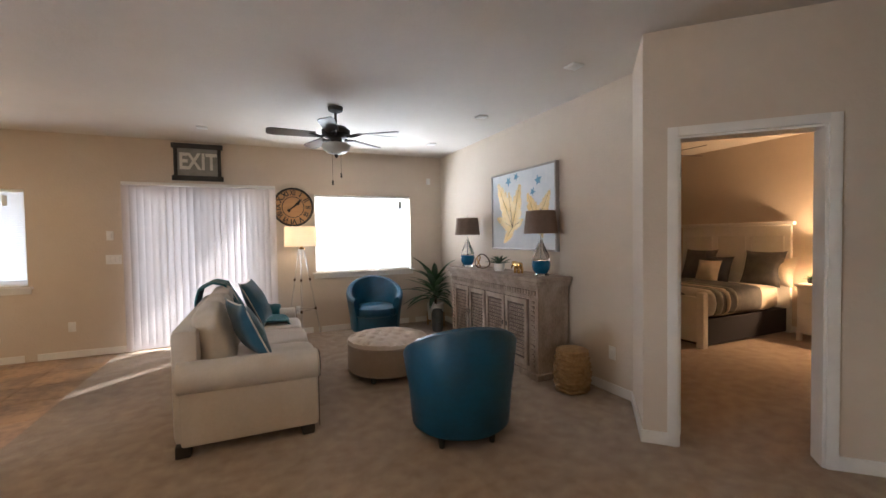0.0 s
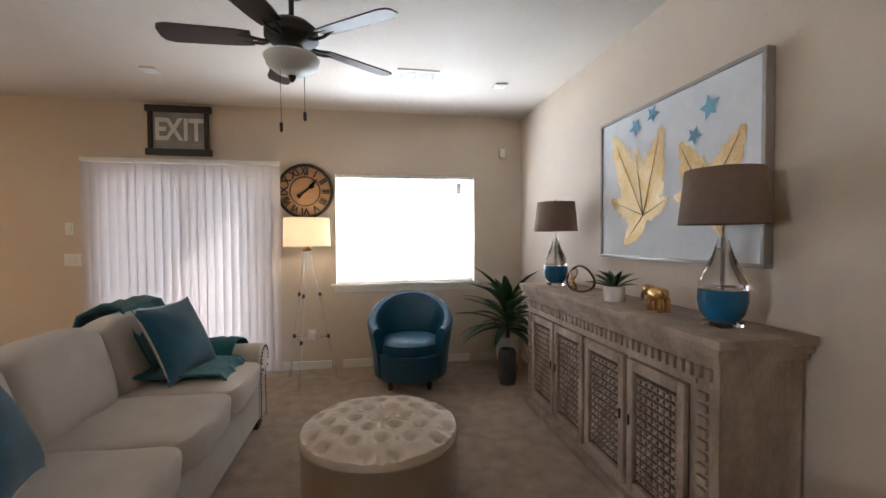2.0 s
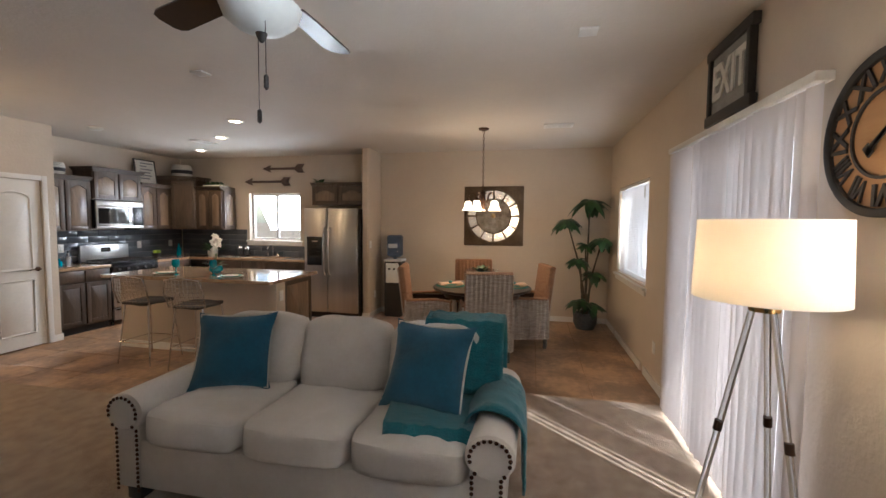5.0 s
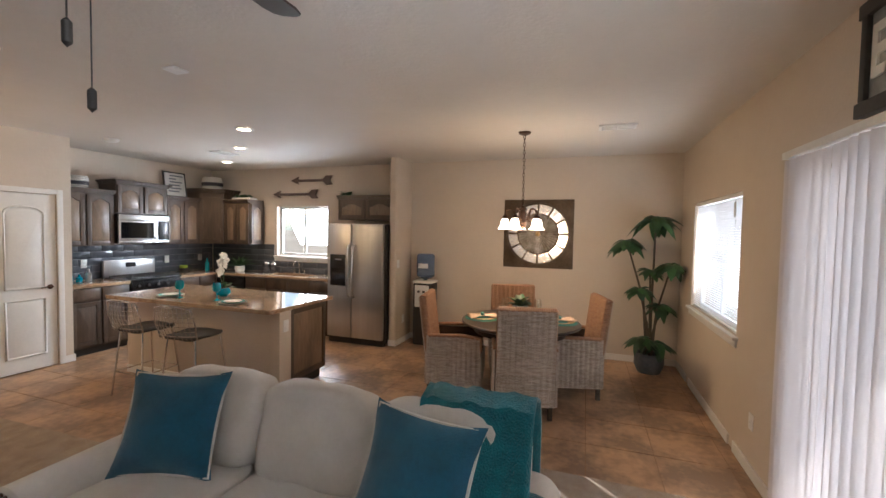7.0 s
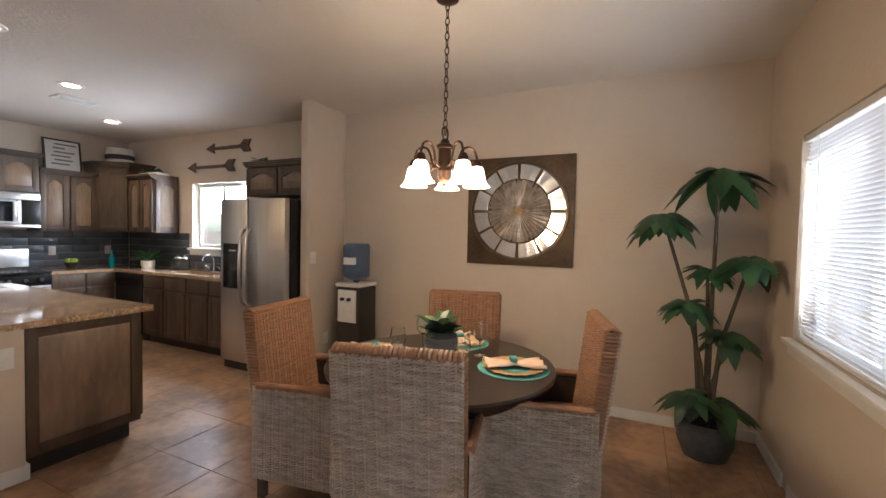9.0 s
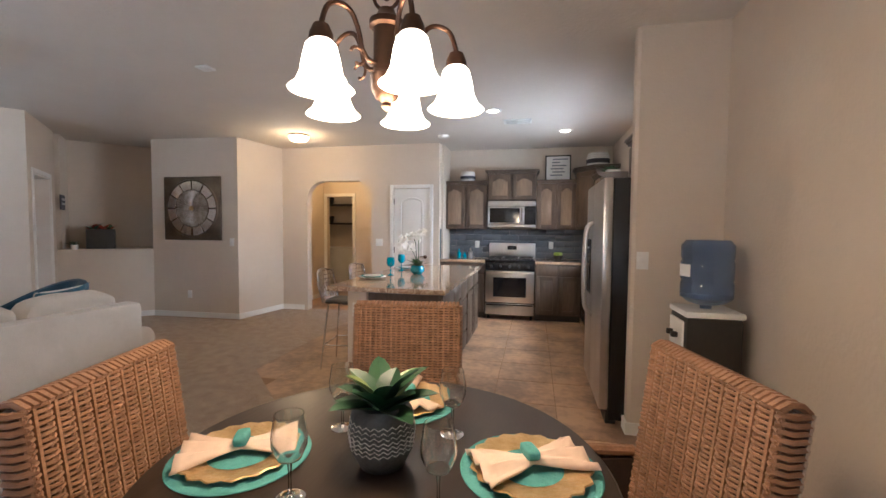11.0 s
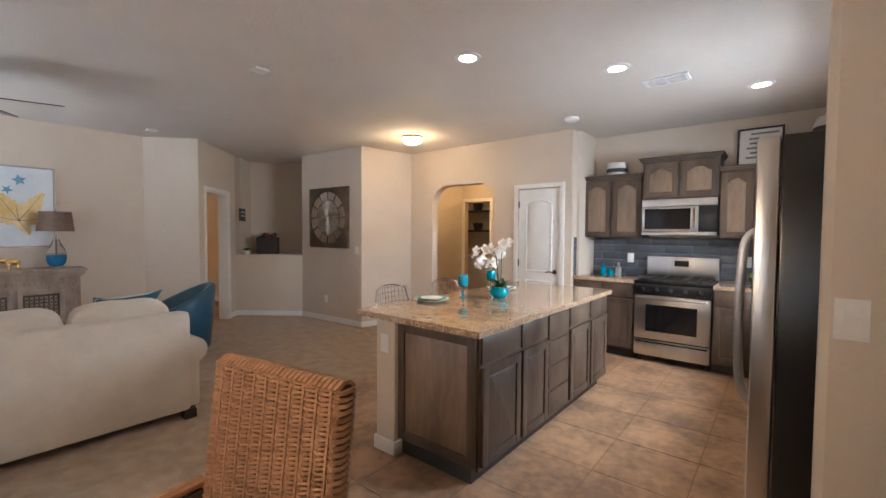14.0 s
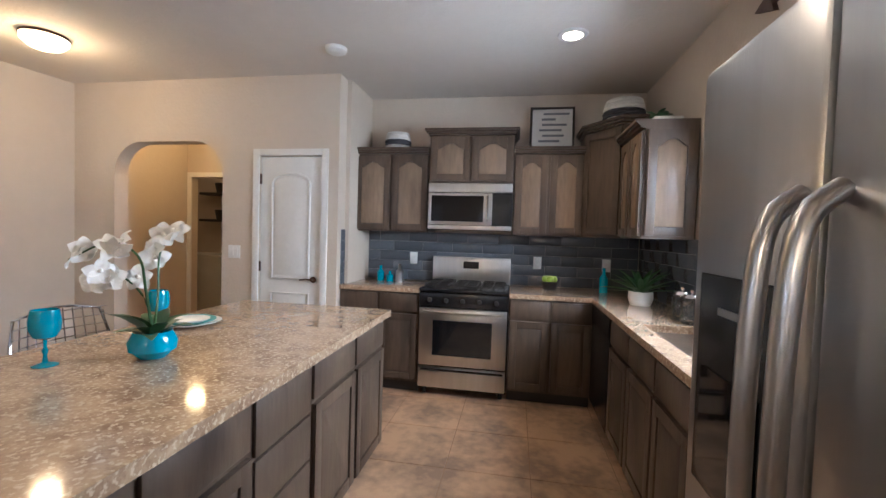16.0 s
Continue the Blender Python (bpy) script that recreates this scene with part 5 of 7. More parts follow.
def weave_sheet(bm, w, h, m, nv=22, nh=44, amp=0.010, rows_r=0.0052):
    """Woven strands over a panel in the local xz plane: round weft strands that pass over and under stakes."""
    for i in range(nh):
        z = h * (i + 0.5) / nh
        pts = []
        for j in range(2 * nv + 1):
            x = -w / 2 + w * j / (2 * nv)
            pts.append(m @ Vector((x, -amp * (1.0 if i % 2 else 0.55) * math.cos(math.pi * j / 2), z)))
        tube(bm, pts, rows_r, 5)
    for j in range(nv + 1):
        x = -w / 2 + w * j / nv
        tube(bm, [m @ Vector((x, 0, 0)), m @ Vector((x, 0, h))], 0.0055, 4)


# near-black colour of the added cores stands in for shade between the strands
WCORE = mat("wicker_gap_shade", (0.05, 0.028, 0.017), (0.03, 0.018, 0.012), 12, 0.9)


def wicker_chair():
    """Faces local +y; origin under the middle of the seat."""
    t = thing("dining_chair", (0, 0, 0), "woven wicker dining armchair with high back and wooden legs", "chair", group="chairs round the dining table")
    lean = Matrix.Translation((0, -0.26, 0.44)) @ Matrix.Rotation(radians(7), 4, 'X')
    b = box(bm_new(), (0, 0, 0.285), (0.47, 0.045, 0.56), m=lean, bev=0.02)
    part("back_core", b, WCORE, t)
    b = bm_new()
    weave_sheet(b, 0.485, 0.575, lean @ Matrix.Translation((0, 0.030, 0)) @ Matrix.Rotation(math.pi, 4, 'Z'), 20, 44)
    part("inner_back", b, WICKER, t, "warm brown woven back")
    b = bm_new()
    weave_sheet(b, 0.49, 0.575, lean @ Matrix.Translation((0, -0.030, 0)), 20, 44, 0.010, 0.0056)
    part("outer_back", b, WICKERG, t, "greyish woven outer back")
    b = bm_new()
    for sx in (-1, 1):
        for i in range(32):
            z = 0.575 * (i + 0.5) / 32
            tube(b, [lean @ Vector((sx * 0.238, -0.034, z)), lean @ Vector((sx * 0.25, -0.012, z + 0.004)), lean @ Vector((sx * 0.25, 0.012, z)), lean @ Vector((sx * 0.238, 0.034, z))], 0.009, 5)
    for i in range(27):
        x = -0.235 + 0.47 * i / 26
        tube(b, [lean @ Vector((x, -0.036, 0.57)), lean @ Vector((x, -0.012, 0.588)), lean @ Vector((x, 0.012, 0.588)), lean @ Vector((x, 0.036, 0.57))], 0.0095, 5)
    part("edge_wrap", b, WICKER, t)
    part("seat", box(bm_new(), (0, 0.0, 0.43), (0.50, 0.52, 0.06), bev=0.02), WICKER, t)
    b = bm_new()
    weave_sheet(b, 0.50, 0.34, Matrix.Translation((0, -0.285, 0.13)), 20, 26, 0.010, 0.0056)
    part("back_skirt", b, WICKERG, t)
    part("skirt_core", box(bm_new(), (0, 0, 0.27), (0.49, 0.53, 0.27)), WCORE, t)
    for sx in (-1, 1):
        b = bm_new()
        mm = Matrix.Translation((sx * 0.268, 0.0, 0.13)) @ Matrix.Rotation(sx * math.pi / 2, 4, 'Z')
        weave_sheet(b, 0.54, 0.50, mm, 22, 38, 0.010, 0.0056)
        part("side_panel", b, WICKERG, t, "greyish woven side panel")
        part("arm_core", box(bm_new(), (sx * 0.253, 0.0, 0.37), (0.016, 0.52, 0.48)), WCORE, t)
        part("armrest", tube(bm_new(), [(sx * 0.262, -0.25, 0.63), (sx * 0.266, 0.1, 0.645), (sx * 0.262, 0.27, 0.62), (sx * 0.258, 0.275, 0.5)], 0.019, 8), WICKER, t)
    b = bm_new()
    weave_sheet(b, 0.50, 0.28, Matrix.Translation((0, 0.278, 0.13)) @ Matrix.Rotation(math.pi, 4, 'Z'), 20, 21, 0.010, 0.0056)
    part("front_skirt", b, WICKERG, t)
    for px in (-0.22, 0.22):
        for py in (-0.25, 0.24):
            part("leg", box(bm_new(), (px, py, 0.07), (0.04, 0.04, 0.14), bev=0.004), BARK, t, "grey-brown wooden leg")
    for o in t.children:
        if o.name.split(".")[0] in ("inner_back", "outer_back", "back_skirt", "side_panel", "front_skirt", "edge_wrap"):
            o["kind"] = "stuff"
    return t


ch = wicker_chair()
WIDE = Matrix.Diagonal((1.04, 1.0, 1.0, 1.0))
ch.matrix_basis = pose(-2.34, 4.62, 0, 0, 0, 104) @ WIDE
copy_thing(ch, pose(-2.585, 3.885, 0, 0, 0, 10) @ WIDE)
copy_thing(ch, pose(-2.97, 5.02, 0, 0, 0, 195) @ WIDE)
copy_thing(ch, pose(-3.33, 4.38, 0, 0, 0, -76) @ WIDE)

# chandelier
cd = thing("chandelier", (-2.764, 4.526, 0), "bronze five-arm chandelier with lit bell glass shades", "chandelier")
part("canopy", lathe(bm_new(), [(0, CEIL - 0.001), (0.065, CEIL - 0.001), (0.06, CEIL - 0.02), (0.02, CEIL - 0.035), (0, CEIL - 0.035)], 28), BRONZE, cd)
z, k = CEIL - 0.03, 0
while z > 2.04:
    b = bm_new()
    pts = []
    for j in range(17):
        a = 2 * math.pi * j / 16
        q = (0.011 * math.cos(a), 0, 0.024 * math.sin(a)) if k % 2 else (0, 0.011 * math.cos(a), 0.024 * math.sin(a))
        pts.append((q[0], q[1], z - 0.024 + q[2]))
    part("chain_link", tube(b, pts, 0.0032, 5), BRONZE, cd)
    z -= 0.039
    k += 1
part("top_ring", tube(bm_new(), [(0.035 * math.cos(a), 0, 2.04 + 0.035 * math.sin(a)) for a in [2 * math.pi * i / 24 for i in range(25)]], 0.005, 6), BRONZE, cd)
part("column", lathe(bm_new(), [(0, 2.01), (0.02, 2.005), (0.028, 1.985), (0.045, 1.975), (0.045, 1.96), (0.034, 1.955), (0.034, 1.84), (0.042, 1.835), (0.04, 1.80), (0.028, 1.775), (0.012, 1.765), (0.014, 1.755), (0, 1.742)], 28), BRONZE, cd)
for k in range(5):
    a = radians(72 * k + 56)
    c, s = math.cos(a), math.sin(a)

    def rz_(r, z):
        return (r * c, r * s, z)
    arm = part("arm", tube(bm_new(), smooth([rz_(0.03, 1.86), rz_(0.055, 1.862), rz_(0.075, 1.885), rz_(0.085, 1.925), rz_(0.105, 1.962), rz_(0.135, 1.972), rz_(0.167, 1.957), rz_(0.183, 1.915), rz_(0.185, 1.89)]), 0.0065, 8), BRONZE, cd)
    part("scroll", tube(bm_new(), [rz_(0.085 + 0.022 * math.cos(q) * (1 - q / 9), 1.87 + 0.022 * math.sin(q) * (1 - q / 9) - 0.004 * q) for q in [i * 0.45 for i in range(18)]], 0.004, 6), BRONZE, arm)
    mm = Matrix.Translation((0.185 * c, 0.185 * s, 0))
    part("socket", lathe(bm_new(), [(0, 1.91), (0.018, 1.905), (0.027, 1.885), (0.029, 1.868), (0, 1.868)], 20, mm), BRONZE, arm)
    part("glass_shade", lathe(bm_new(), [(0.026, 1.868), (0.036, 1.858), (0.043, 1.83), (0.049, 1.795), (0.06, 1.771), (0.076, 1.757), (0.074, 1.755), (0.057, 1.768), (0.046, 1.795), (0.040, 1.83), (0.026, 1.852)], 28, mm), BULB, arm, "lit frosted bell glass shade")

for o in cd.children:
    if o.name.split(".")[0] in ("top_ring", "column", "arm"):
        o.location.z -= 0.035

# table setting
cp_ = thing("table_plant", (TX - 0.0, TY, 0.76), "green succulent in a grey patterned ceramic pot on the dining table", "plant")
part("pot", lathe(bm_new(), [(0, 0.001), (0.06, 0.001), (0.085, 0.05), (0.09, 0.11), (0.082, 0.15), (0.066, 0.165), (0.058, 0.165), (0.062, 0.145), (0, 0.14)], 32), POTD, cp_)
zz_ = bm_new()
for r_ in range(7):
    pts = [((0.0905 + 0.0005) * math.cos(a) * (1 - 0.02 * abs(r_ - 3)), 0.091 * math.sin(a) * (1 - 0.02 * abs(r_ - 3)), 0.06 + r_ * 0.012 + 0.004 * (1 if i % 2 else -1)) for i, a in enumerate([2 * math.pi * j / 48 for j in range(49)])]
    tube(zz_, pts, 0.0014, 4)
part("zigzag_pattern", zz_, POTW, cp_, "pale zigzag glaze lines")
rr = random.Random(3)
for k in range(18):
    part("leaf", leaf(bm_new(), (0, 0, 0.142), k * 2.4, rr.uniform(0.13, 0.19) * (1 - 0.2 * k / 18), 0.07, 0.2 + 1.15 * k / 18, 0.1, 7, 0.5), LEAFY if k % 9 == 7 else LEAFD, cp_)
for k in range(4):
    a = radians(90 * k + 8)
    ux, uy = math.cos(a), math.sin(a)
    px, py = TX + 0.40 * ux, TY + 0.40 * uy
    pm = thing("placemat", (px, py, 0.7605), "round turquoise woven placemat on the dining table", "placemat", group="place settings")
    part("mat", lathe(bm_new(), [(0, 0.001), (0.185, 0.001), (0.187, 0.003), (0.185, 0.005), (0, 0.005)], 48), TURQC, pm)
    pt = thing("charger_plate", (px, py, 0.766), "scalloped gold charger plate with turquoise well", "plate", group="charger plates")
    b = bm_new()
    rings = []
    for r, zq in ((0.0, 0.003), (0.09, 0.003), (0.105, 0.008), (0.155, 0.016), (0.158, 0.013), (0.10, 0.0015), (0.0, 0.0015)):
        rings.append([b.verts.new(((r + (0.006 * math.cos(18 * q) if r > 0.13 else 0)) * math.cos(q), (r + (0.006 * math.cos(18 * q) if r > 0.13 else 0)) * math.sin(q), zq)) for q in [2 * math.pi * j / 72 for j in range(72)]])
    for A, B in zip(rings, rings[1:]):
        for j in range(72):
            b.faces.new((A[j], A[(j + 1) % 72], B[(j + 1) % 72], B[j]))
    bmesh.ops.remove_doubles(b, verts=b.verts, dist=1e-5)
    part("rim", b, GOLDM, pt)
    part("well", lathe(bm_new(), [(0, 0.0045), (0.088, 0.0045)], 32), TURQC, pt)
    nk = thing("napkin", (px, py, 0.776), "peach cloth napkin gathered in a turquoise ring", "napkin", radians(0) + math.degrees(a) + 20, "napkins")
    b = bm_new()
    rows = []
    for i in range(17):
        u = i / 16 * 2 - 1
        row = []
        wid = 0.022 + 0.075 * abs(u) ** 1.1
        for j in range(13):
            v = j / 12 * 2 - 1
            row.append(b.verts.new((u * 0.15, v * wid, 0.012 + 0.016 * math.cos(v * 1.4) + 0.011 * math.sin(v * 9 + u * 3) * abs(u))))
        rows.append(row)
    for A, B in zip(rows, rows[1:]):
        for j in range(12):
            b.faces.new((A[j], A[j + 1], B[j + 1], B[j]))
    c_ = part("cloth", b, NAPKIN, nk)
    so = c_.modifiers.new("thick", 'SOLIDIFY')
    so.thickness = 0.006
    part("napkin_ring", cushion(bm_new(), (0.035, 0.075, 0.03), 0.2, 5, Matrix.Translation((0, 0, 0.036))), TURQC, nk)
    g = 0.25
    gx, gy = TX + g * math.cos(a + 0.75), TY + g * math.sin(a + 0.75)
    wg = thing("wine_glass", (gx, gy, 0.76), "clear stemmed wine glass on the dining table", "glass", group="wine glasses")
    part("bowl", lathe(bm_new(), [(0.006, 0.088), (0.028, 0.10), (0.041, 0.13), (0.042, 0.155), (0.034, 0.205), (0.0325, 0.205), (0.0405, 0.155), (0.039, 0.13), (0.026, 0.103), (0, 0.094)], 28), GLASS, wg)
    part("stem", lathe(bm_new(), [(0.006, 0.09), (0.0038, 0.06), (0.0042, 0.012), (0.012, 0.005), (0.036, 0.002), (0.036, 0.0005), (0, 0.0005)], 20), GLASS, wg)

# artificial palm in the corner
pm_ = thing("potted_palm", (-3.98, 5.94, 0), "tall artificial palm with drooping leaf clusters in a dark pot", "plant")
part("pot", lathe(bm_new(), [(0, 0.001), (0.13, 0.001), (0.17, 0.10), (0.17, 0.20), (0.15, 0.24), (0.135, 0.24), (0.14, 0.20), (0, 0.19)], 28), POTD, pm_)
rr = random.Random(12)
heads = [((0.02, 0.02, 1.88), 1.0), ((0.06, -0.30, 1.60), 0.8), ((0.05, 0.20, 1.32), 0.85), ((0.06, -0.14, 1.02), 0.65), ((-0.05, 0.12, 0.82), 0.7), ((0.10, -0.10, 0.42), 0.7), ((0.0, 0.10, 0.36), 0.7), ((-0.02, -0.02, 1.25), 0.6)]
for (hx, hy, hz), s in heads:
    st = tube(bm_new(), [(hx * 0.15, hy * 0.1, 0.19), (hx * 0.35 + 0.01, hy * 0.3, 0.19 + (hz - 0.19) * 0.5), (hx, hy, hz)], 0.017, 8, 0.010)
    part("stem", st, BARK, pm_)
    for k in range(24):
        a = k * 2.4 + rr.uniform(-0.3, 0.3)
        ln = s * rr.uniform(0.24, 0.34)
        if -3.98 + hx + ln * math.cos(a) < WX + 0.03:
            ln = max(0.05, (WX + 0.03 + 3.98 - hx) / math.cos(a))
        if 5.94 + hy + ln * math.sin(a) > NY - 0.03:
            ln = max(0.05, (NY - 0.03 - 5.94 - hy) / math.sin(a))
        part("leaf", leaf(bm_new(), (hx, hy, hz), a, ln, s * 0.135, rr.uniform(0.2, 0.9), rr.uniform(0.75, 1.25), 8, -0.35), LEAFD if k % 4 else LEAF, pm_)

# water cooler
wc = thing("water_cooler", (-4.13, 2.91, 0), "black and steel water cooler with blue bottle", "water cooler")
part("body", box(bm_new(), (0, 0, 0.46), (0.29, 0.29, 0.92), bev=0.03), BLACKM, wc, "black side panels")
part("top_cap", box(bm_new(), (0, 0, 0.935), (0.30, 0.30, 0.035), bev=0.012), PLASTIC, wc, "white plastic top")
part("tap_panel", box(bm_new(), (0.146, 0, 0.73), (0.02, 0.22, 0.32), bev=0.008), PLASTIC, wc, "white dispenser panel")
for sy in (-0.04, 0.04):
    part("tap", box(bm_new(), (0.175, sy, 0.80), (0.035, 0.03, 0.03), bev=0.006), BLACKM, wc)
bt = lathe(bm_new(), [(0.03, 0.952), (0.03, 0.97), (0.10, 0.99), (0.135, 1.02), (0.135, 1.10), (0.128, 1.115), (0.135, 1.13), (0.135, 1.22), (0.128, 1.235), (0.135, 1.25), (0.135, 1.32), (0.11, 1.35), (0, 1.355)], 36)
part("water_bottle", bt, WATERB, wc, "translucent blue water bottle")
part("bottle_label", lathe(bm_new(), [(0.1365, 1.14), (0.1365, 1.21)], 16, Matrix.Rotation(-0.6, 4, 'Z'), 1.2), PAPER, wc)

# ---- kitchen ----


def raised_panel(parent, x0, x1, z0, z1, y, arch=False, knob=None, panel_mat=None, name="door"):
    """A raised-panel front in the local xz plane, facing -y, with its back at y."""
    d = part(name, bx(x0, y - 0.012, z0, x1, y - 0.0005, z1), DARKWOOD, parent)
    f = min(0.055, (z1 - z0) * 0.25)
    for q in ((x0, z0, x0 + f, z1), (x1 - f, z0, x1, z1), (x0 + f, z0, x1 - f, z0 + f)):
        part("stile", bx(q[0], y - 0.022, q[1], q[2], y - 0.0125, q[3], bev=0.003), DARKWOOD, d)
    top = z1 - f
    b = bm_new()
    n = 14
    lo, xs = [], []
    for k in range(n + 1):
        u = k / n
        x = x0 + f + (x1 - x0 - 2 * f) * u
        dip = 0.0
        if arch:
            dip = 0.05 * (0.5 + 0.5 * math.cos(2 * math.pi * u)) ** 1.3
        lo.append((x, top - dip))
    fr = [b.verts.new((x, y - 0.022, zq)) for x, zq in lo]
    ft = [b.verts.new((x, y - 0.022, z1)) for x, zq in lo]
    bk = [b.verts.new((x, y - 0.0125, zq)) for x, zq in lo]
    bt_ = [b.verts.new((x, y - 0.0125, z1)) for x, zq in lo]
    for k in range(n):
        b.faces.new((fr[k], fr[k + 1], ft[k + 1], ft[k]))
        b.faces.new((fr[k], bk[k], bk[k + 1], fr[k + 1]))
        b.faces.new((ft[k], ft[k + 1], bt_[k + 1], bt_[k]))
    part("top_rail", b, DARKWOOD, d)
    b = bm_new()
    g = 0.018
    cz = (z0 + f + top) / 2
    outer = [(x0 + f + 0.004, z0 + f + 0.004), (x1 - f - 0.004, z0 + f + 0.004)] + [(min(max(x, x0 + f + 0.004), x1 - f - 0.004), zq - 0.004) for x, zq in lo[::-1]]
    cx = (x0 + x1) / 2
    sx_ = 1 - 2 * g / (x1 - x0 - 2 * f)
    sz_ = 1 - 2 * g / max(0.03, (top - z0 - f))
    sz_ = max(sz_, 0.4)
    inner = [(cx + (x - cx) * sx_, cz + (zq - cz) * sz_) for x, zq in outer]
    O = [b.verts.new((x, y - 0.0125, zq)) for x, zq in outer]
    I = [b.verts.new((x, y - 0.021, zq)) for x, zq in inner]
    for k in range(len(O)):
        b.faces.new((O[k], O[(k + 1) % len(O)], I[(k + 1) % len(I)], I[k]))
    b.faces.new(I)
    part("raised_panel", b, panel_mat or DARKWOOD, d)
    return d


def drawer_front(parent, x0, x1, z0, z1, y):
    b = bm_new()
    o = [(x0, z0), (x1, z0), (x1, z1), (x0, z1)]
    A = [b.verts.new((x, y - 0.0005, z)) for x, z in o]
    B = [b.verts.new((x, y - 0.012, z)) for x, z in o]
    g = 0.018
    C = [b.verts.new((x, y - 0.021, z)) for x, z in ((x0 + g, z0 + g), (x1 - g, z0 + g), (x1 - g, z1 - g), (x0 + g, z1 - g))]
    for P, Q in ((A, B), (B, C)):
        for k in range(4):
            b.faces.new((P[k], P[(k + 1) % 4], Q[(k + 1) % 4], Q[k]))
    b.faces.new(C), b.faces.new(A[::-1])
    part("drawer_front", b, DARKWOOD, parent)


def base_unit(m, w, depth, cols, label="stained wooden base cabinet with raised-panel fronts", toe=True):
    """A base cabinet: front at local y = 0 facing -y, x from 0 to w; cols: (share, 'door' or 'drawers')."""
    t = thing("base_cabinet", (0, 0, 0), label, "cabinet", group="kitchen base cabinets")
    t.matrix_basis = m
    part("body", bx(0.001, 0, 0.10, w - 0.001, depth, 0.874), DARKWOOD, t)
    part("toe_kick", bx(0.001, 0.06, 0.0, w - 0.001, depth, 0.099), BLACKM, t)
    tot = sum(c[0] for c in cols)
    x = 0
    for sh, kind in cols:
        cw = w * sh / tot
        a, b = x + 0.012, x + cw - 0.012
        if kind == 'door':
            drawer_front(t, a, b, 0.71, 0.86, 0)
            raised_panel(t, a, b, 0.125, 0.69, 0)
        elif kind == 'full':
            raised_panel(t, a, b, 0.125, 0.86, 0)
        else:
            zz = [0.125, 0.30, 0.48, 0.665, 0.86]
            for lo, hi in zip(zz, zz[1:]):
                drawer_front(t, a, b, lo + 0.008, hi - 0.006, 0)
        x += cw
    return t


def upper_unit(m, w, z0, z1, depth, doors=2, crown=True, label="stained wooden wall cabinet with arched raised-panel doors", arch=True):
    t = thing("wall_cabinet", (0, 0, 0), label, "cabinet", group="kitchen wall cabinets")
    t.matrix_basis = m
    part("body", bx(0.001, 0, z0, w - 0.001, depth, z1), DARKWOOD, t)
    for k in range(doors):
        a, b = w * k / doors + 0.012, w * (k + 1) / doors - 0.012
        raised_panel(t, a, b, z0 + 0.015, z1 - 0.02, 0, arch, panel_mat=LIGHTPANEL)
    if crown:
        c = bm_new()
        for dz, o in ((0.0, 0.012), (0.018, 0.028), (0.036, 0.042)):
            box(c, (w / 2, depth / 2 - o / 2 - 0.011, z1 + dz + 0.009), (w + 2 * o * (1 if crown == 2 else 0.0) - 0.002, depth + o + 0.022, 0.018))
        part("crown_moulding", c, DARKWOOD, t)
    return t


S = 180
FY = -0.87
base_unit(pose(-1.684, FY, 0, 0, 0, S), 0.722, 0.615, ((1, 'door'), (1, 'door')))
base_unit(pose(-3.174, FY, 0, 0, 0, S), 0.67, 0.615, ((1, 'door'), (1, 'door')))
base_unit(pose(-3.85, -0.22, 0, 0, 0, 90), 0.86, 0.48, ((1, 'door'), (1, 'door')), "stained wooden sink base cabinet")
base_unit(pose(-3.85, 0.645, 0, 0, 0, 90), 0.80, 0.48, ((1, 'door'), (1, 'door')))
dw = thing("dishwasher", (-3.85, -0.845, 0), "dark built-in dishwasher with steel handle strip", "dishwasher", 90)
part("body", bx(0.004, 0, 0.10, 0.615, 0.48, 0.872), BLACKM, dw)
part("front", bx(0.008, -0.02, 0.11, 0.61, -0.001, 0.74, bev=0.004), BLACK, dw)
part("control_panel", bx(0.008, -0.024, 0.745, 0.61, -0.001, 0.865, bev=0.004), BLACK, dw)
part("toe_kick", bx(0.004, 0.05, 0, 0.615, 0.48, 0.099), BLACKM, dw)
# worktops
w1 = thing("worktop", (0, 0, 0), "speckled beige granite worktop beside the range", "worktop")
part("slab", bx(-2.408, SY + 0.003, 0.876, -1.683, FY + 0.025, 0.915, bev=0.006), GRANITE, w1)
w2 = thing("worktop", (0, 0, 0), "speckled beige granite L-shaped worktop around the sink", "worktop")
sx0, sx1, sy0, sy1 = -4.24, -3.93, 0.12, 0.92
for q in ((-3.86, SY + 0.003, -3.173, FY + 0.025), (WX + 0.003, SY + 0.003, -3.86, sy0), (WX + 0.003, sy1, -3.825, 1.45), (sx1, sy0, -3.825, sy1), (WX + 0.003, sy0, sx0, sy1), (-3.86, FY + 0.025, -3.825, sy0)):
    part("slab", bx(q[0], q[1], 0.876, q[2], q[3], 0.915), GRANITE, w2)
sk = thing("kitchen_sink", (0, 0, 0), "stainless steel undermount double sink", "sink")
for a, b_ in ((sy0, 0.51), (0.53, sy1)):
    s_ = bm_new()
    vs = [(sx0, a), (sx1, a), (sx1, b_), (sx0, b_)]
    T = [s_.verts.new((x, y, 0.874)) for x, y in vs]
    B = [s_.verts.new((x, y, 0.70)) for x, y in vs]
    for k in range(4):
        s_.faces.new((T[k], T[(k + 1) % 4], B[(k + 1) % 4], B[k]))
    s_.faces.new(B)
    part("basin", s_, STEEL, sk)
part("divider", bx(sx0, 0.51, 0.72, sx1, 0.53, 0.872), STEEL, sk)
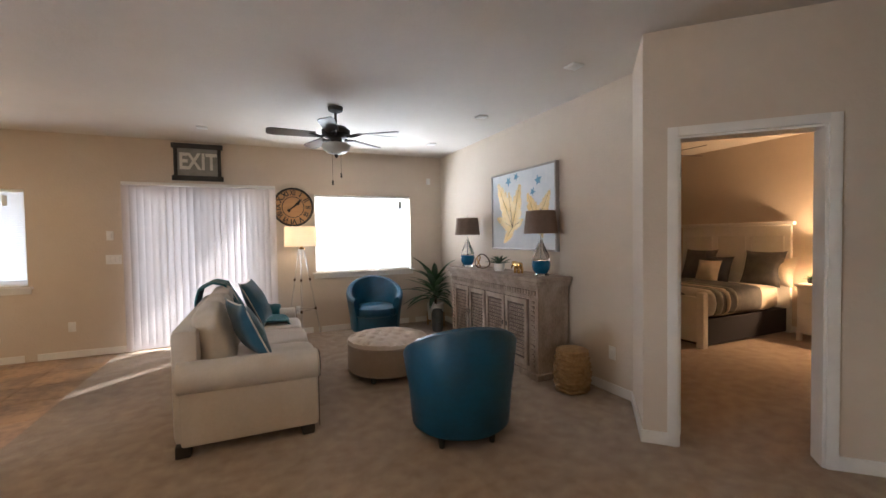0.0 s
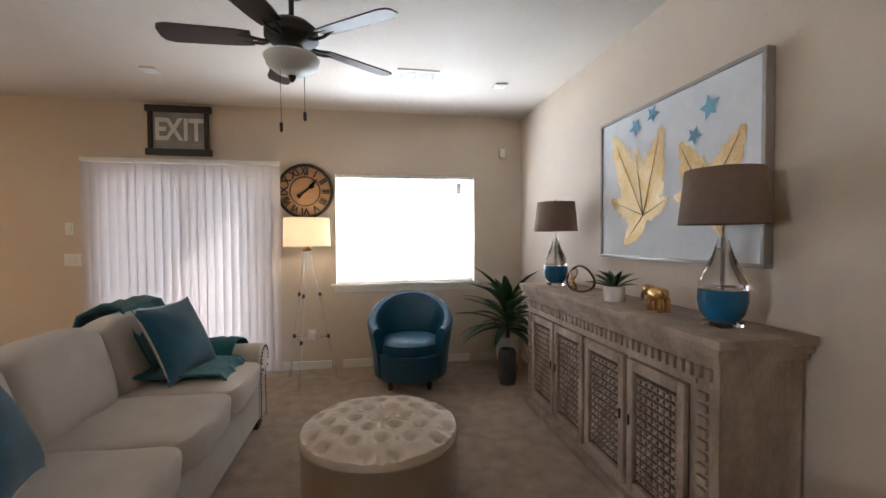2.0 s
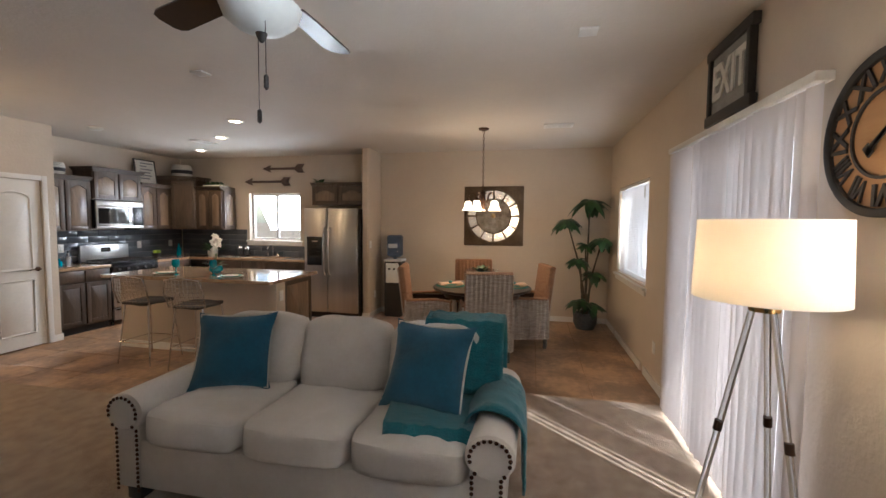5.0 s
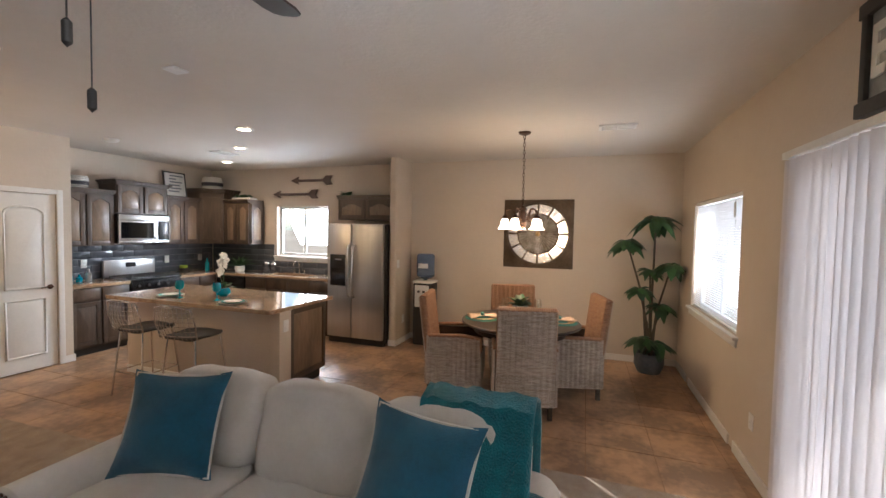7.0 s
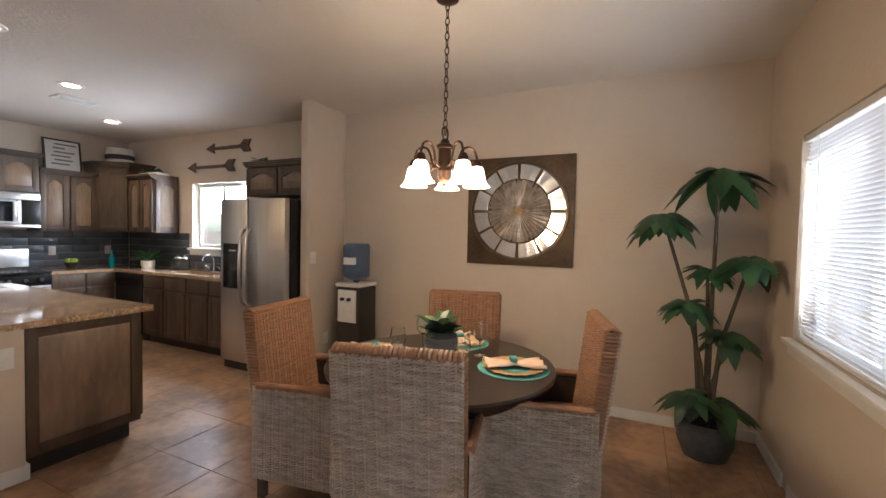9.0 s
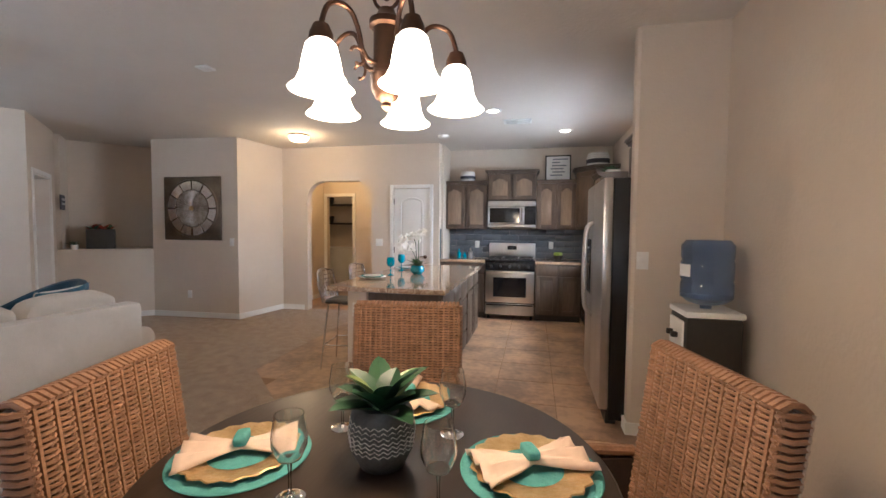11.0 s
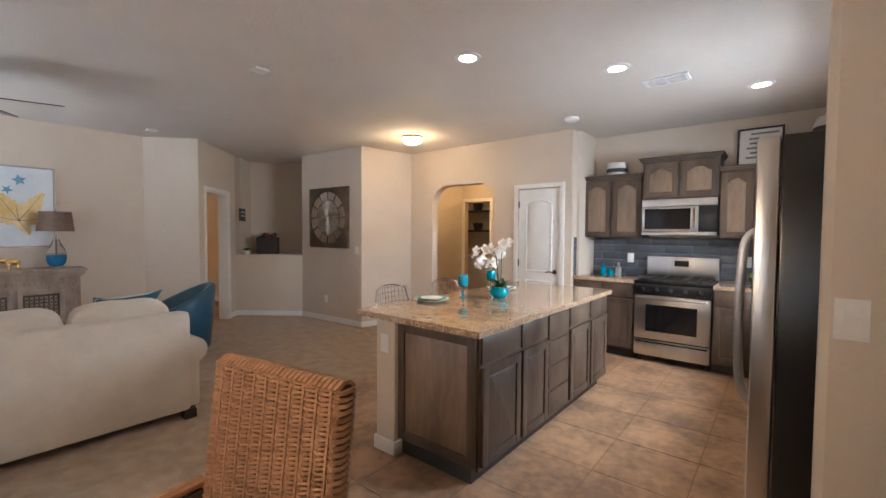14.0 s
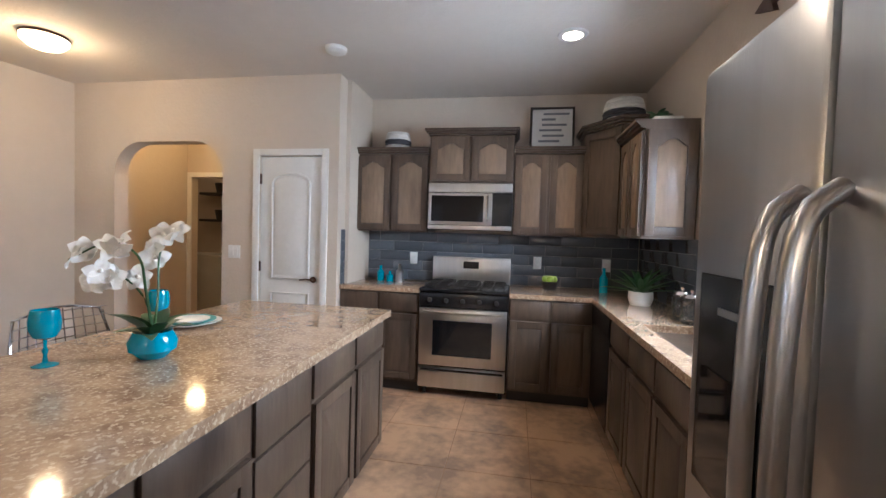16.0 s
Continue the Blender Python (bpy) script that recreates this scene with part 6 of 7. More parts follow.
fc = thing("faucet", (-4.285, 0.52, 0.915), "chrome gooseneck kitchen faucet behind the sink", "faucet")
part("spout", tube(bm_new(), smooth([(0, 0, 0.0), (0, 0, 0.14), (0.02, 0, 0.19), (0.08, 0, 0.215), (0.14, 0, 0.19), (0.15, 0, 0.15)]), 0.011, 10), CHROME, fc)
part("base_plate", bx(-0.025, -0.12, 0, 0.025, 0.12, 0.012, bev=0.004), CHROME, fc)
for sy in (-0.10, 0.10):
    part("handle", tube(bm_new(), [(0, sy, 0.01), (0, sy, 0.06), (0.04, sy, 0.075)], 0.009, 8), CHROME, fc)

# range
st = thing("gas_range", (-2.79, FY + 0.02, 0), "stainless steel gas range with black cooktop", "stove", 180)
part("body", bx(-0.378, 0.02, 0.06, 0.378, 0.62, 0.90), BLACK, st)
part("oven_door", bx(-0.37, -0.02, 0.27, 0.37, 0.018, 0.76, bev=0.008), STEEL, st, "brushed steel oven door")
part("oven_window", bx(-0.25, -0.0235, 0.36, 0.25, -0.0205, 0.66), GLASSB, st)
part("oven_handle", tube(bm_new(), [(-0.33, -0.02, 0.735), (-0.33, -0.055, 0.735), (0.33, -0.055, 0.735), (0.33, -0.02, 0.735)], 0.011, 8), STEEL, st)
part("drawer", bx(-0.37, -0.02, 0.08, 0.37, 0.018, 0.255, bev=0.008), STEEL, st, "steel storage drawer")
part("drawer_lip", bx(-0.35, -0.034, 0.228, 0.35, -0.0205, 0.246, bev=0.004), BLACK, st)
part("control_strip", bx(-0.372, -0.025, 0.775, 0.372, 0.018, 0.89, bev=0.008), BLACK, st)
for k in range(5):
    part("knob", lathe(bm_new(), [(0, 0.02), (0.017, 0.02), (0.02, 0), (0, 0)], 16, Matrix.Translation((-0.28 + k * 0.14, -0.0255, 0.83)) @ Matrix.Rotation(math.pi / 2, 4, 'X')), BLACKM, st)
part("cooktop", bx(-0.378, -0.02, 0.901, 0.378, 0.56, 0.925, bev=0.006), BLACK, st)
for gx in (-0.24, 0.0, 0.24):
    g_ = bm_new()
    for q in (-0.10, 0.0, 0.10):
        tube(g_, [(gx + q, 0.03, 0.95), (gx + q, 0.50, 0.95)], 0.006, 5)
    for q in (0.04, 0.15, 0.265, 0.38, 0.49):
        tube(g_, [(gx - 0.105, q, 0.95), (gx + 0.105, q, 0.95)], 0.006, 5)
    for q in (-0.1, 0.1):
        for w_ in (0.04, 0.49):
            tube(g_, [(gx + q, w_, 0.924), (gx + q, w_, 0.95)], 0.006, 5)
    part("burner_grate", g_, BLACKM, st)
part("backguard", bx(-0.378, 0.56, 0.90, 0.378, 0.61, 1.17, bev=0.01), STEEL, st, "steel backguard")
part("clock_display", bx(-0.075, 0.557, 1.06, 0.075, 0.5595, 1.13), BLACK, st)
for sx in (-0.33, 0.33):
    part("foot", lathe(bm_new(), [(0, 0), (0.02, 0), (0.02, 0.06), (0, 0.06)], 10, Matrix.Translation((sx, 0.08, 0))), BLACKM, st)
    part("foot", lathe(bm_new(), [(0, 0), (0.02, 0), (0.02, 0.06), (0, 0.06)], 10, Matrix.Translation((sx, 0.55, 0))), BLACKM, st)

UY = -1.16
mw = thing("microwave", (-2.79, UY + 0.05, 1.43), "stainless steel over-the-range microwave", "microwave", 180)
part("body", bx(-0.378, 0, 0, 0.378, 0.37, 0.42), BLACK, mw)
part("door", bx(-0.375, -0.025, 0.045, 0.20, -0.001, 0.33, bev=0.006), STEEL, mw)
part("window", bx(-0.345, -0.0275, 0.075, 0.125, -0.0255, 0.305), GLASSB, mw)
part("keypad", bx(0.203, -0.025, 0.045, 0.375, -0.001, 0.33, bev=0.006), BLACK, mw)
part("bottom_trim", bx(-0.375, -0.025, 0.002, 0.375, -0.001, 0.042, bev=0.004), STEEL, mw)
part("vent_grille", bx(-0.375, -0.03, 0.333, 0.375, -0.001, 0.418, bev=0.012), STEEL, mw)
part("handle", tube(bm_new(), [(0.16, -0.025, 0.09), (0.16, -0.06, 0.10), (0.16, -0.06, 0.30), (0.16, -0.025, 0.31)], 0.011, 8), CHROME, mw)

upper_unit(pose(-1.684, UY, 0, 0, 0, S), 0.72, 1.40, 2.12, 0.325)
upper_unit(pose(-2.41, UY + 0.03, 0, 0, 0, S), 0.76, 1.86, 2.28, 0.355, crown=2)
upper_unit(pose(-3.174, UY, 0, 0, 0, S), 0.60, 1.40, 2.12, 0.325)
upper_unit(pose(-4.01, -0.84, 0, 0, 0, 90), 0.55, 1.40, 2.12, 0.325)
# diagonal corner cabinet
dc = thing("corner_cabinet", (0, 0, 0), "tall stained diagonal corner wall cabinet", "cabinet", group="kitchen wall cabinets")
db = bm_new()
prism(db, [(-3.777, -1.487), (-3.777, -1.165), (-4.012, -0.845), (-4.335, -0.845), (-4.335, -1.487)], 1.40, 2.29)
part("body", db, DARKWOOD, dc)
db = bm_new()
for o, z in ((0.012, 2.291), (0.03, 2.311), (0.045, 2.331)):
    prism(db, [(-3.777 + o, -1.487), (-3.777 + o, -1.165 + o * 0.6), (-4.012 + o * 0.6, -0.845 + o), (-4.335, -0.845 + o), (-4.335, -1.487)], z, z + 0.019)
part("crown_moulding", db, DARKWOOD, dc)
dv = Vector((-4.012 + 3.777, -0.845 + 1.165, 0))
dm_ = part("door", box(bm_new(), (0, 0, 0), (0.37, 0.018, 0.84)), DARKWOOD, dc)
dm_.matrix_basis = Matrix.Translation((-3.8945 + 0.009, -1.005 + 0.007, 1.845)) @ Matrix.Rotation(math.atan2(dv.y, dv.x), 4, 'Z')
for (ox, oz, sx, sz) in ((-0.16, 0, 0.05, 0.84), (0.16, 0, 0.05, 0.84), (0, 0.39, 0.27, 0.06), (0, -0.39, 0.27, 0.06)):
    part("stile", box(bm_new(), (ox, -0.013, oz), (sx, 0.010, sz), bev=0.003), DARKWOOD, dm_)
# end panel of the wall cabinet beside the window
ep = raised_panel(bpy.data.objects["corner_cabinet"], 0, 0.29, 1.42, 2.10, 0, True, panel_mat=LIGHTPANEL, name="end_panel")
ep.matrix_basis = pose(-4.025, -0.287, 0, 0, 0, 180)
# cabinet above the refrigerator
upper_unit(pose(-4.0, 1.475, 0, 0, 0, 90), 0.975, 1.84, 2.16, 0.335, label="stained wooden cabinet above the refrigerator")

# refrigerator
rf = thing("refrigerator", (-3.695, 1.528, 0), "stainless steel side-by-side refrigerator with ice dispenser", "refrigerator", 90)
part("body", bx(0.005, 0.0, 0.03, 0.925, 0.62, 1.77, bev=0.008), BLACK, rf, "black textured side")
for q in ((0.008, 0.41, "freezer_door"), (0.418, 0.922, "fridge_door")):
    d = part(q[2], bx(q[0], -0.07, 0.10, q[1], -0.004, 1.775, bev=0.018), STEEL, rf, "brushed steel door")
part("base_grille", bx(0.01, -0.02, 0.005, 0.92, 0.05, 0.095), BLACKM, rf)
for hx in (0.375, 0.455):
    part("handle", tube(bm_new(), smooth([(hx, -0.07, 0.70), (hx, -0.115, 0.745), (hx, -0.13, 0.86), (hx, -0.135, 1.08), (hx, -0.13, 1.30), (hx, -0.115, 1.42), (hx, -0.07, 1.465)]), 0.016, 12), STEEL, rf, "long curved steel handle")
part("dispenser", bx(0.06, -0.076, 0.86, 0.335, -0.0705, 1.32, bev=0.004), BLACK, rf, "black water and ice dispenser")
part("dispenser_recess", bx(0.09, -0.0795, 0.88, 0.305, -0.0765, 1.12), GLASSB, rf)
part("dispenser_label", bx(0.15, -0.0785, 1.24, 0.25, -0.0765, 1.255), STEEL, rf)

# island
il = thing("kitchen_island", (0, 0, 0), "stained wooden kitchen island with drywall knee wall and post", "island")
IX, IY0, IY1 = -2.42, 0.19, 2.36
part("body", bx(IX, IY0, 0.10, -1.80, IY1 - 0.03, 0.874), DARKWOOD, il)
part("toe_kick", bx(IX + 0.06, IY0 + 0.02, 0, -1.80, IY1 - 0.05, 0.099), BLACKM, il)
part("knee_wall", bx(-1.799, IY0, 0, -1.67, IY1 - 0.12, 0.874), WALL, il, "beige drywall knee wall")
part("end_post", bx(-1.799, IY1 - 0.119, 0, -1.63, IY1 + 0.01, 0.874, bev=0.006), WALL, il, "beige drywall post")
part("post_base", bx(-1.812, IY1 - 0.13, 0.001, -1.617, IY1 + 0.024, 0.09, bev=0.004), WHITE, il)
part("baseboard_trim", bx(-1.669, IY0, 0.001, -1.656, IY1 - 0.131, 0.085), WHITE, il)
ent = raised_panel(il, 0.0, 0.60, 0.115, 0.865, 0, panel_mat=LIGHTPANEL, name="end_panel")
ent.matrix_basis = pose(-1.81, IY1 - 0.0295, 0, 0, 0, 180)
fr_ = part("front_frame", bx(IX - 0.004, IY0, 0.10, IX - 0.001, IY1 - 0.03, 0.874), DARKWOOD, il)
cells = ((0.0, 0.46, 'door'), (0.46, 0.86, 'door'), (0.86, 1.24, 'drawers'), (1.24, 1.69, 'door'), (1.69, 2.13, 'door'))
for a, b_, kd in cells:
    holder = new("front_section")
    holder.parent = il
    holder.matrix_basis = pose(IX - 0.004, IY1 - 0.03, 0, 0, 0, -90)
    x0, x1 = a + 0.014, b_ - 0.014
    if kd == 'door':
        drawer_front(holder, x0, x1, 0.71, 0.86, 0)
        raised_panel(holder, x0, x1, 0.125, 0.69, 0)
    else:
        zz = [0.125, 0.30, 0.48, 0.665, 0.86]
        for lo, hi in zip(zz, zz[1:]):
            drawer_front(holder, x0, x1, lo + 0.008, hi - 0.006, 0)
for ho in [o for o in bpy.data.objects if o.name.startswith("front_section")]:
    for c in list(ho.children):
        mw_ = ho.matrix_basis @ c.matrix_basis
        c.parent = il
        c.matrix_basis = mw_
    bpy.data.objects.remove(ho)
it = thing("island_worktop", (0, 0, 0), "polished speckled beige granite island top with chiselled edge", "worktop")
b = bx(-2.47, 0.16, 0.876, -1.46, 2.405, 0.915)
bmesh.ops.subdivide_edges(b, edges=b.edges[:], cuts=40, use_grid_fill=True)
for v in b.verts:
    if v.co.z < 0.914:
        n_ = 0.004 * noise.noise(v.co * 30)
        e = Vector((1 if v.co.x > -1.461 else (-1 if v.co.x < -2.469 else 0), 1 if v.co.y > 2.404 else (-1 if v.co.y < 0.161 else 0), 0))
        v.co += e * n_
part("slab", b, GRANITE, it)
ol = plate((-1.715, IY1 + 0.011, 0.72), 180, "outlet")


def bar_stool(x, y, rz):
    t = thing("bar_stool", (x, y, 0), "chrome bar stool with wire mesh back and dark seat", "stool", rz, "island stools")
    part("seat", cushion(bm_new(), (0.40, 0.38, 0.045), 0.15, 7, Matrix.Translation((0, 0, 0.665))), BLACKM, t, "dark padded seat")
    wb = bm_new()
    for i in range(11):
        u = (i / 10 - 0.5) * 2
        tube(wb, [(-0.19 - 0.05 * (1 - u * u) * 0.6, 0.2 * u, 0.66), (-0.225 - 0.05 * (1 - u * u), 0.215 * u, 0.80), (-0.24 - 0.05 * (1 - u * u), 0.20 * u, 0.97 - 0.03 * u * u)], 0.003, 5)
    for j in range(7):
        z = 0.70 + j * 0.043
        tube(wb, [(-0.20 - 0.03 * j / 6 - 0.05 * (1 - u * u), 0.21 * u, z) for u in [k / 8 * 2 - 1 for k in range(17) if k <= 16][:9]], 0.003, 5)
    part("wire_back", wb, CHROME, t, "chrome wire mesh back")
    part("back_rim", tube(bm_new(), [(-0.18, -0.20, 0.66), (-0.225, -0.22, 0.82), (-0.25, -0.19, 0.95), (-0.285, -0.08, 0.975), (-0.29, 0, 0.98), (-0.285, 0.08, 0.975), (-0.25, 0.19, 0.95), (-0.225, 0.22, 0.82), (-0.18, 0.20, 0.66)], 0.007, 8), CHROME, t)
    for px, py in ((-1, -1), (1, -1), (1, 1), (-1, 1)):
        part("leg", tube(bm_new(), [(px * 0.15, py * 0.15, 0.65), (px * 0.21, py * 0.21, 0.001)], 0.009, 8), CHROME, t)
    fb = [(0.19 * a, 0.19 * b2, 0.24) for a, b2 in ((-1, -1), (1, -1), (1, 1), (-1, 1), (-1, -1))]
    part("foot_rail", tube(bm_new(), fb, 0.007, 8), CHROME, t)


bar_stool(-1.33, 0.98, 180)
bar_stool(-1.30, 1.66, 186)

# on the island
ZI = 0.9155
orc = thing("orchid", (-1.94, 1.33, ZI), "white orchid in a turquoise ceramic bowl on the island", "plant")
part("bowl", lathe(bm_new(), [(0, 0.001), (0.045, 0.001), (0.075, 0.03), (0.078, 0.06), (0.06, 0.095), (0.052, 0.095), (0.06, 0.07), (0, 0.065)], 32), TURQ, orc, "turquoise glazed bowl")
for k in range(12):
    part("leaf", leaf(bm_new(), (0.01 * math.cos(k), 0.01 * math.sin(k), 0.07), k * 2.4, 0.13 + 0.02 * (k % 3), 0.05, 0.45 + 0.07 * k, 0.35, 7, 0.3), LEAF if k % 2 else LEAFD, orc)
sts = [((0, 0, 0.07), (0.01, 0.02, 0.24), (0.02, 0.04, 0.36), (0.08, 0.09, 0.41), (0.16, 0.16, 0.35)),
       ((0, 0, 0.07), (-0.01, -0.01, 0.22), (-0.01, -0.02, 0.38), (-0.05, -0.07, 0.45)),
       ((0, 0, 0.07), (0.03, 0.0, 0.2), (0.08, 0.05, 0.29), (0.14, 0.10, 0.28))]


def orchid_blossom(c, face, rng):
    """Five broad cupped petals and a small lip round c, turned towards face."""
    fm = bm_new()
    face = face.normalized()
    side = face.cross(Vector((0, 0, 1))).normalized()
    up = side.cross(face)
    for p in range(5):
        a = 2 * math.pi * p / 5 + rng.uniform(-0.12, 0.12) + math.pi / 2
        d = side * math.cos(a) + up * math.sin(a)
        w = d.cross(face)
        ln, wd = rng.uniform(0.042, 0.052), rng.uniform(0.020, 0.025)
        rows = []
        for k in range(6):
            f = k / 5
            ww = wd * math.sin(math.pi * (0.12 + 0.86 * f)) ** 0.7
            m = c + d * ln * f + face * (0.012 * math.sin(f * 2.6) - 0.010 * f)
            rows.append([fm.verts.new(m - w * ww + face * 0.005), fm.verts.new(m), fm.verts.new(m + w * ww + face * 0.005)])
        for A, B in zip(rows, rows[1:]):
            fm.faces.new((A[0], A[1], B[1], B[0]))
            fm.faces.new((A[1], A[2], B[2], B[1]))
    lathe(fm, [(0, 0.012), (0.007, 0.008), (0.008, 0.0), (0, -0.004)], 8, Matrix.Translation(c + face * 0.006))
    return fm


rr = random.Random(5)
for pts in sts:
    st_ = smooth(pts, 5)
    part("stem", tube(bm_new(), st_, 0.005, 6, 0.003), LEAF, orc)
    for f in (0.60, 0.70, 0.80, 0.90, 1.0):
        c = st_[int(f * (len(st_) - 1))] + Vector((rr.uniform(-0.03, 0.03), rr.uniform(-0.03, 0.03), rr.uniform(-0.02, 0.03)))
        part("blossom", orchid_blossom(c, Vector((rr.uniform(-1, 0.5), rr.uniform(0.1, 1), rr.uniform(-0.2, 0.5))), rr), PETAL, orc, "white orchid blossom")
for gx, gy in ((-1.70, 1.50), (-1.66, 1.02)):
    gb = thing("goblet", (gx, gy, ZI), "turquoise glass goblet on the island", "glass", group="turquoise goblets")
    part("bowl", lathe(bm_new(), [(0.006, 0.085), (0.03, 0.095), (0.042, 0.12), (0.043, 0.15), (0.037, 0.185), (0.035, 0.185), (0.041, 0.15), (0.04, 0.12), (0.028, 0.1), (0, 0.093)], 28), TURQ, gb)
    part("stem", lathe(bm_new(), [(0.006, 0.09), (0.005, 0.06), (0.009, 0.05), (0.005, 0.035), (0.008, 0.012), (0.035, 0.004), (0.035, 0.0005), (0, 0.0005)], 24), TURQ, gb)
for px, py in ((-1.62, 1.80), (-1.68, 0.86)):
    dp = thing("dinner_plate", (px, py, ZI), "white plate with a turquoise rim on the island", "plate", group="island plates")
    part("plate", lathe(bm_new(), [(0, 0.001), (0.07, 0.001), (0.135, 0.018), (0.135, 0.021), (0.08, 0.006), (0, 0.006)], 44), POTW, dp)
    part("inner_plate", lathe(bm_new(), [(0, 0.0065), (0.06, 0.0065), (0.112, 0.024), (0.112, 0.028), (0.065, 0.012), (0, 0.012)], 44), TURQC, dp)
    part("salad_plate", lathe(bm_new(), [(0, 0.0125), (0.05, 0.0125), (0.085, 0.027), (0.085, 0.03), (0.05, 0.018), (0, 0.018)], 40), POTW, dp)

# on the worktops and cabinets
bo = thing("fruit_bowl", (-3.52, -1.22, 0.9155), "dark bowl of green apples on the worktop", "bowl")
part("bowl", lathe(bm_new(), [(0, 0.001), (0.05, 0.001), (0.08, 0.08), (0.076, 0.08), (0.05, 0.012), (0, 0.012)], 24), BLACKM, bo)
for k in range(4):
    ap = thing("apple", (-3.52 + 0.032 * math.cos(k * 1.6), -1.22 + 0.032 * math.sin(k * 1.6), 0.98), "green apple in the bowl", "apple", group="green apples")
    part("fruit", lathe(bm_new(), [(0, 0.005), (0.018, 0), (0.034, 0.02), (0.037, 0.04), (0.025, 0.062), (0.008, 0.06), (0, 0.055)], 18), APPLE, ap)
cpn = succulent("potted_fern", -4.12, -0.62, 0.9155, POTW, 0.085, 0.10, 26, 0.27, 0.04, "green fern in a white pot on the worktop", LEAF, 6)
for gx, gy, h, m_, lb in ((-3.98, -1.22, 0.22, TURQ, "tall turquoise bottle on the worktop"), (-1.92, -1.28, 0.15, TURQ, "turquoise glass jar by the range"), (-2.02, -1.26, 0.10, TURQ, "short turquoise glass tumbler"),
                          (-2.12, -1.24, 0.17, STEEL, "steel soap bottle by the range")):
    bt = thing("bottle", (gx, gy, 0.9155), lb, "bottle")
    part("body", lathe(bm_new(), [(0, 0.001), (0.035, 0.001), (0.036, h * 0.6), (0.014, h * 0.75), (0.014, h), (0, h)], 24), m_, bt)
for (gx, gy) in ((-4.22, -0.12), (-4.22, 0.02)):
    jr = thing("glass_canister", (gx, gy, 0.9155), "clear glass canister with a silver knob lid", "canister", group="glass canisters")
    part("jar", lathe(bm_new(), [(0, 0.001), (0.055, 0.001), (0.06, 0.02), (0.06, 0.14), (0.05, 0.15), (0.045, 0.15), (0.055, 0.135), (0.055, 0.02), (0, 0.01)], 26), GLASS, jr)
    part("lid", lathe(bm_new(), [(0.055, 0.151), (0.04, 0.17), (0.01, 0.175), (0.015, 0.195), (0, 0.205)], 22), CHROME, jr)


def stripe_basket(x, y, z, r, h):
    t = thing("striped_basket", (x, y, z), "white basket with charcoal stripes on the wall cabinet", "basket", group="striped baskets")
    n = 7
    for k in range(n):
        z0, z1 = h * k / n, h * (k + 1) / n
        rr_ = r * (0.86 + 0.16 * math.sin(math.pi * (k + 0.5) / n))
        part("coil", lathe(bm_new(), [(0, z0), (rr_ * 0.96, z0), (rr_, (z0 + z1) / 2), (rr_ * 0.96, z1), (0, z1)], 32), STRIPEG if k in (2, 3) else STRIPEW, t)


stripe_basket(-2.05, -1.32, 2.175, 0.125, 0.17)
stripe_basket(-4.08, -1.20, 2.351, 0.17, 0.22)
fb = thing("framed_print", (-3.50, -1.36, 2.178), "black-framed white typographic print leaning on the cabinet", "picture", 180)
fb.matrix_basis = pose(-3.50, -1.35, 2.179, -8, 0, 180) @ pose(0, 0, 0, 0, 0, 0)
for q in ((-0.20, 0, -0.18, 0.42), (0.18, 0, 0.20, 0.42), (-0.18, 0, 0.18, 0.02), (-0.18, 0.40, 0.18, 0.42)):
    part("frame", bx(q[0], -0.012, q[1], q[2], 0.012, q[3], bev=0.002), BLACKM, fb)
part("paper", bx(-0.18, -0.004, 0.02, 0.18, 0.004, 0.40), PAPER, fb)
rr = random.Random(2)
for k in range(6):
    w_ = rr.uniform(0.12, 0.24)
    cx = rr.uniform(-0.04, 0.04)
    part("text_line", bx(cx - w_ / 2, -0.0062, 0.345 - k * 0.052, cx + w_ / 2, -0.0045, 0.365 - k * 0.052), INK, fb)
gr = thing("leafy_garland", (-4.17, -0.56, 2.178), "green leafy greenery in a white tray on the wall cabinet", "plant")
part("tray", bx(-0.09, -0.20, 0, 0.09, 0.20, 0.035, bev=0.008), POTW, gr)
for k in range(40):
    part("leaf", leaf(bm_new(), (rr.uniform(-0.05, 0.05), rr.uniform(-0.16, 0.16), 0.03), k * 2.4, rr.uniform(0.07, 0.13), 0.04, rr.uniform(0.3, 1.3), 0.4, 5, 0.3), LEAF if k % 3 else LEAFD, gr)
gr2 = thing("leafy_garland", (-4.15, 1.52, 2.218), "small green plant on the cabinet above the refrigerator", "plant")
for k in range(26):
    part("leaf", leaf(bm_new(), (rr.uniform(-0.05, 0.05), rr.uniform(-0.05, 0.05), 0.0), k * 2.4, rr.uniform(0.09, 0.15), 0.04, rr.uniform(0.2, 1.3), 0.35, 5, 0.3), LEAF, gr2)
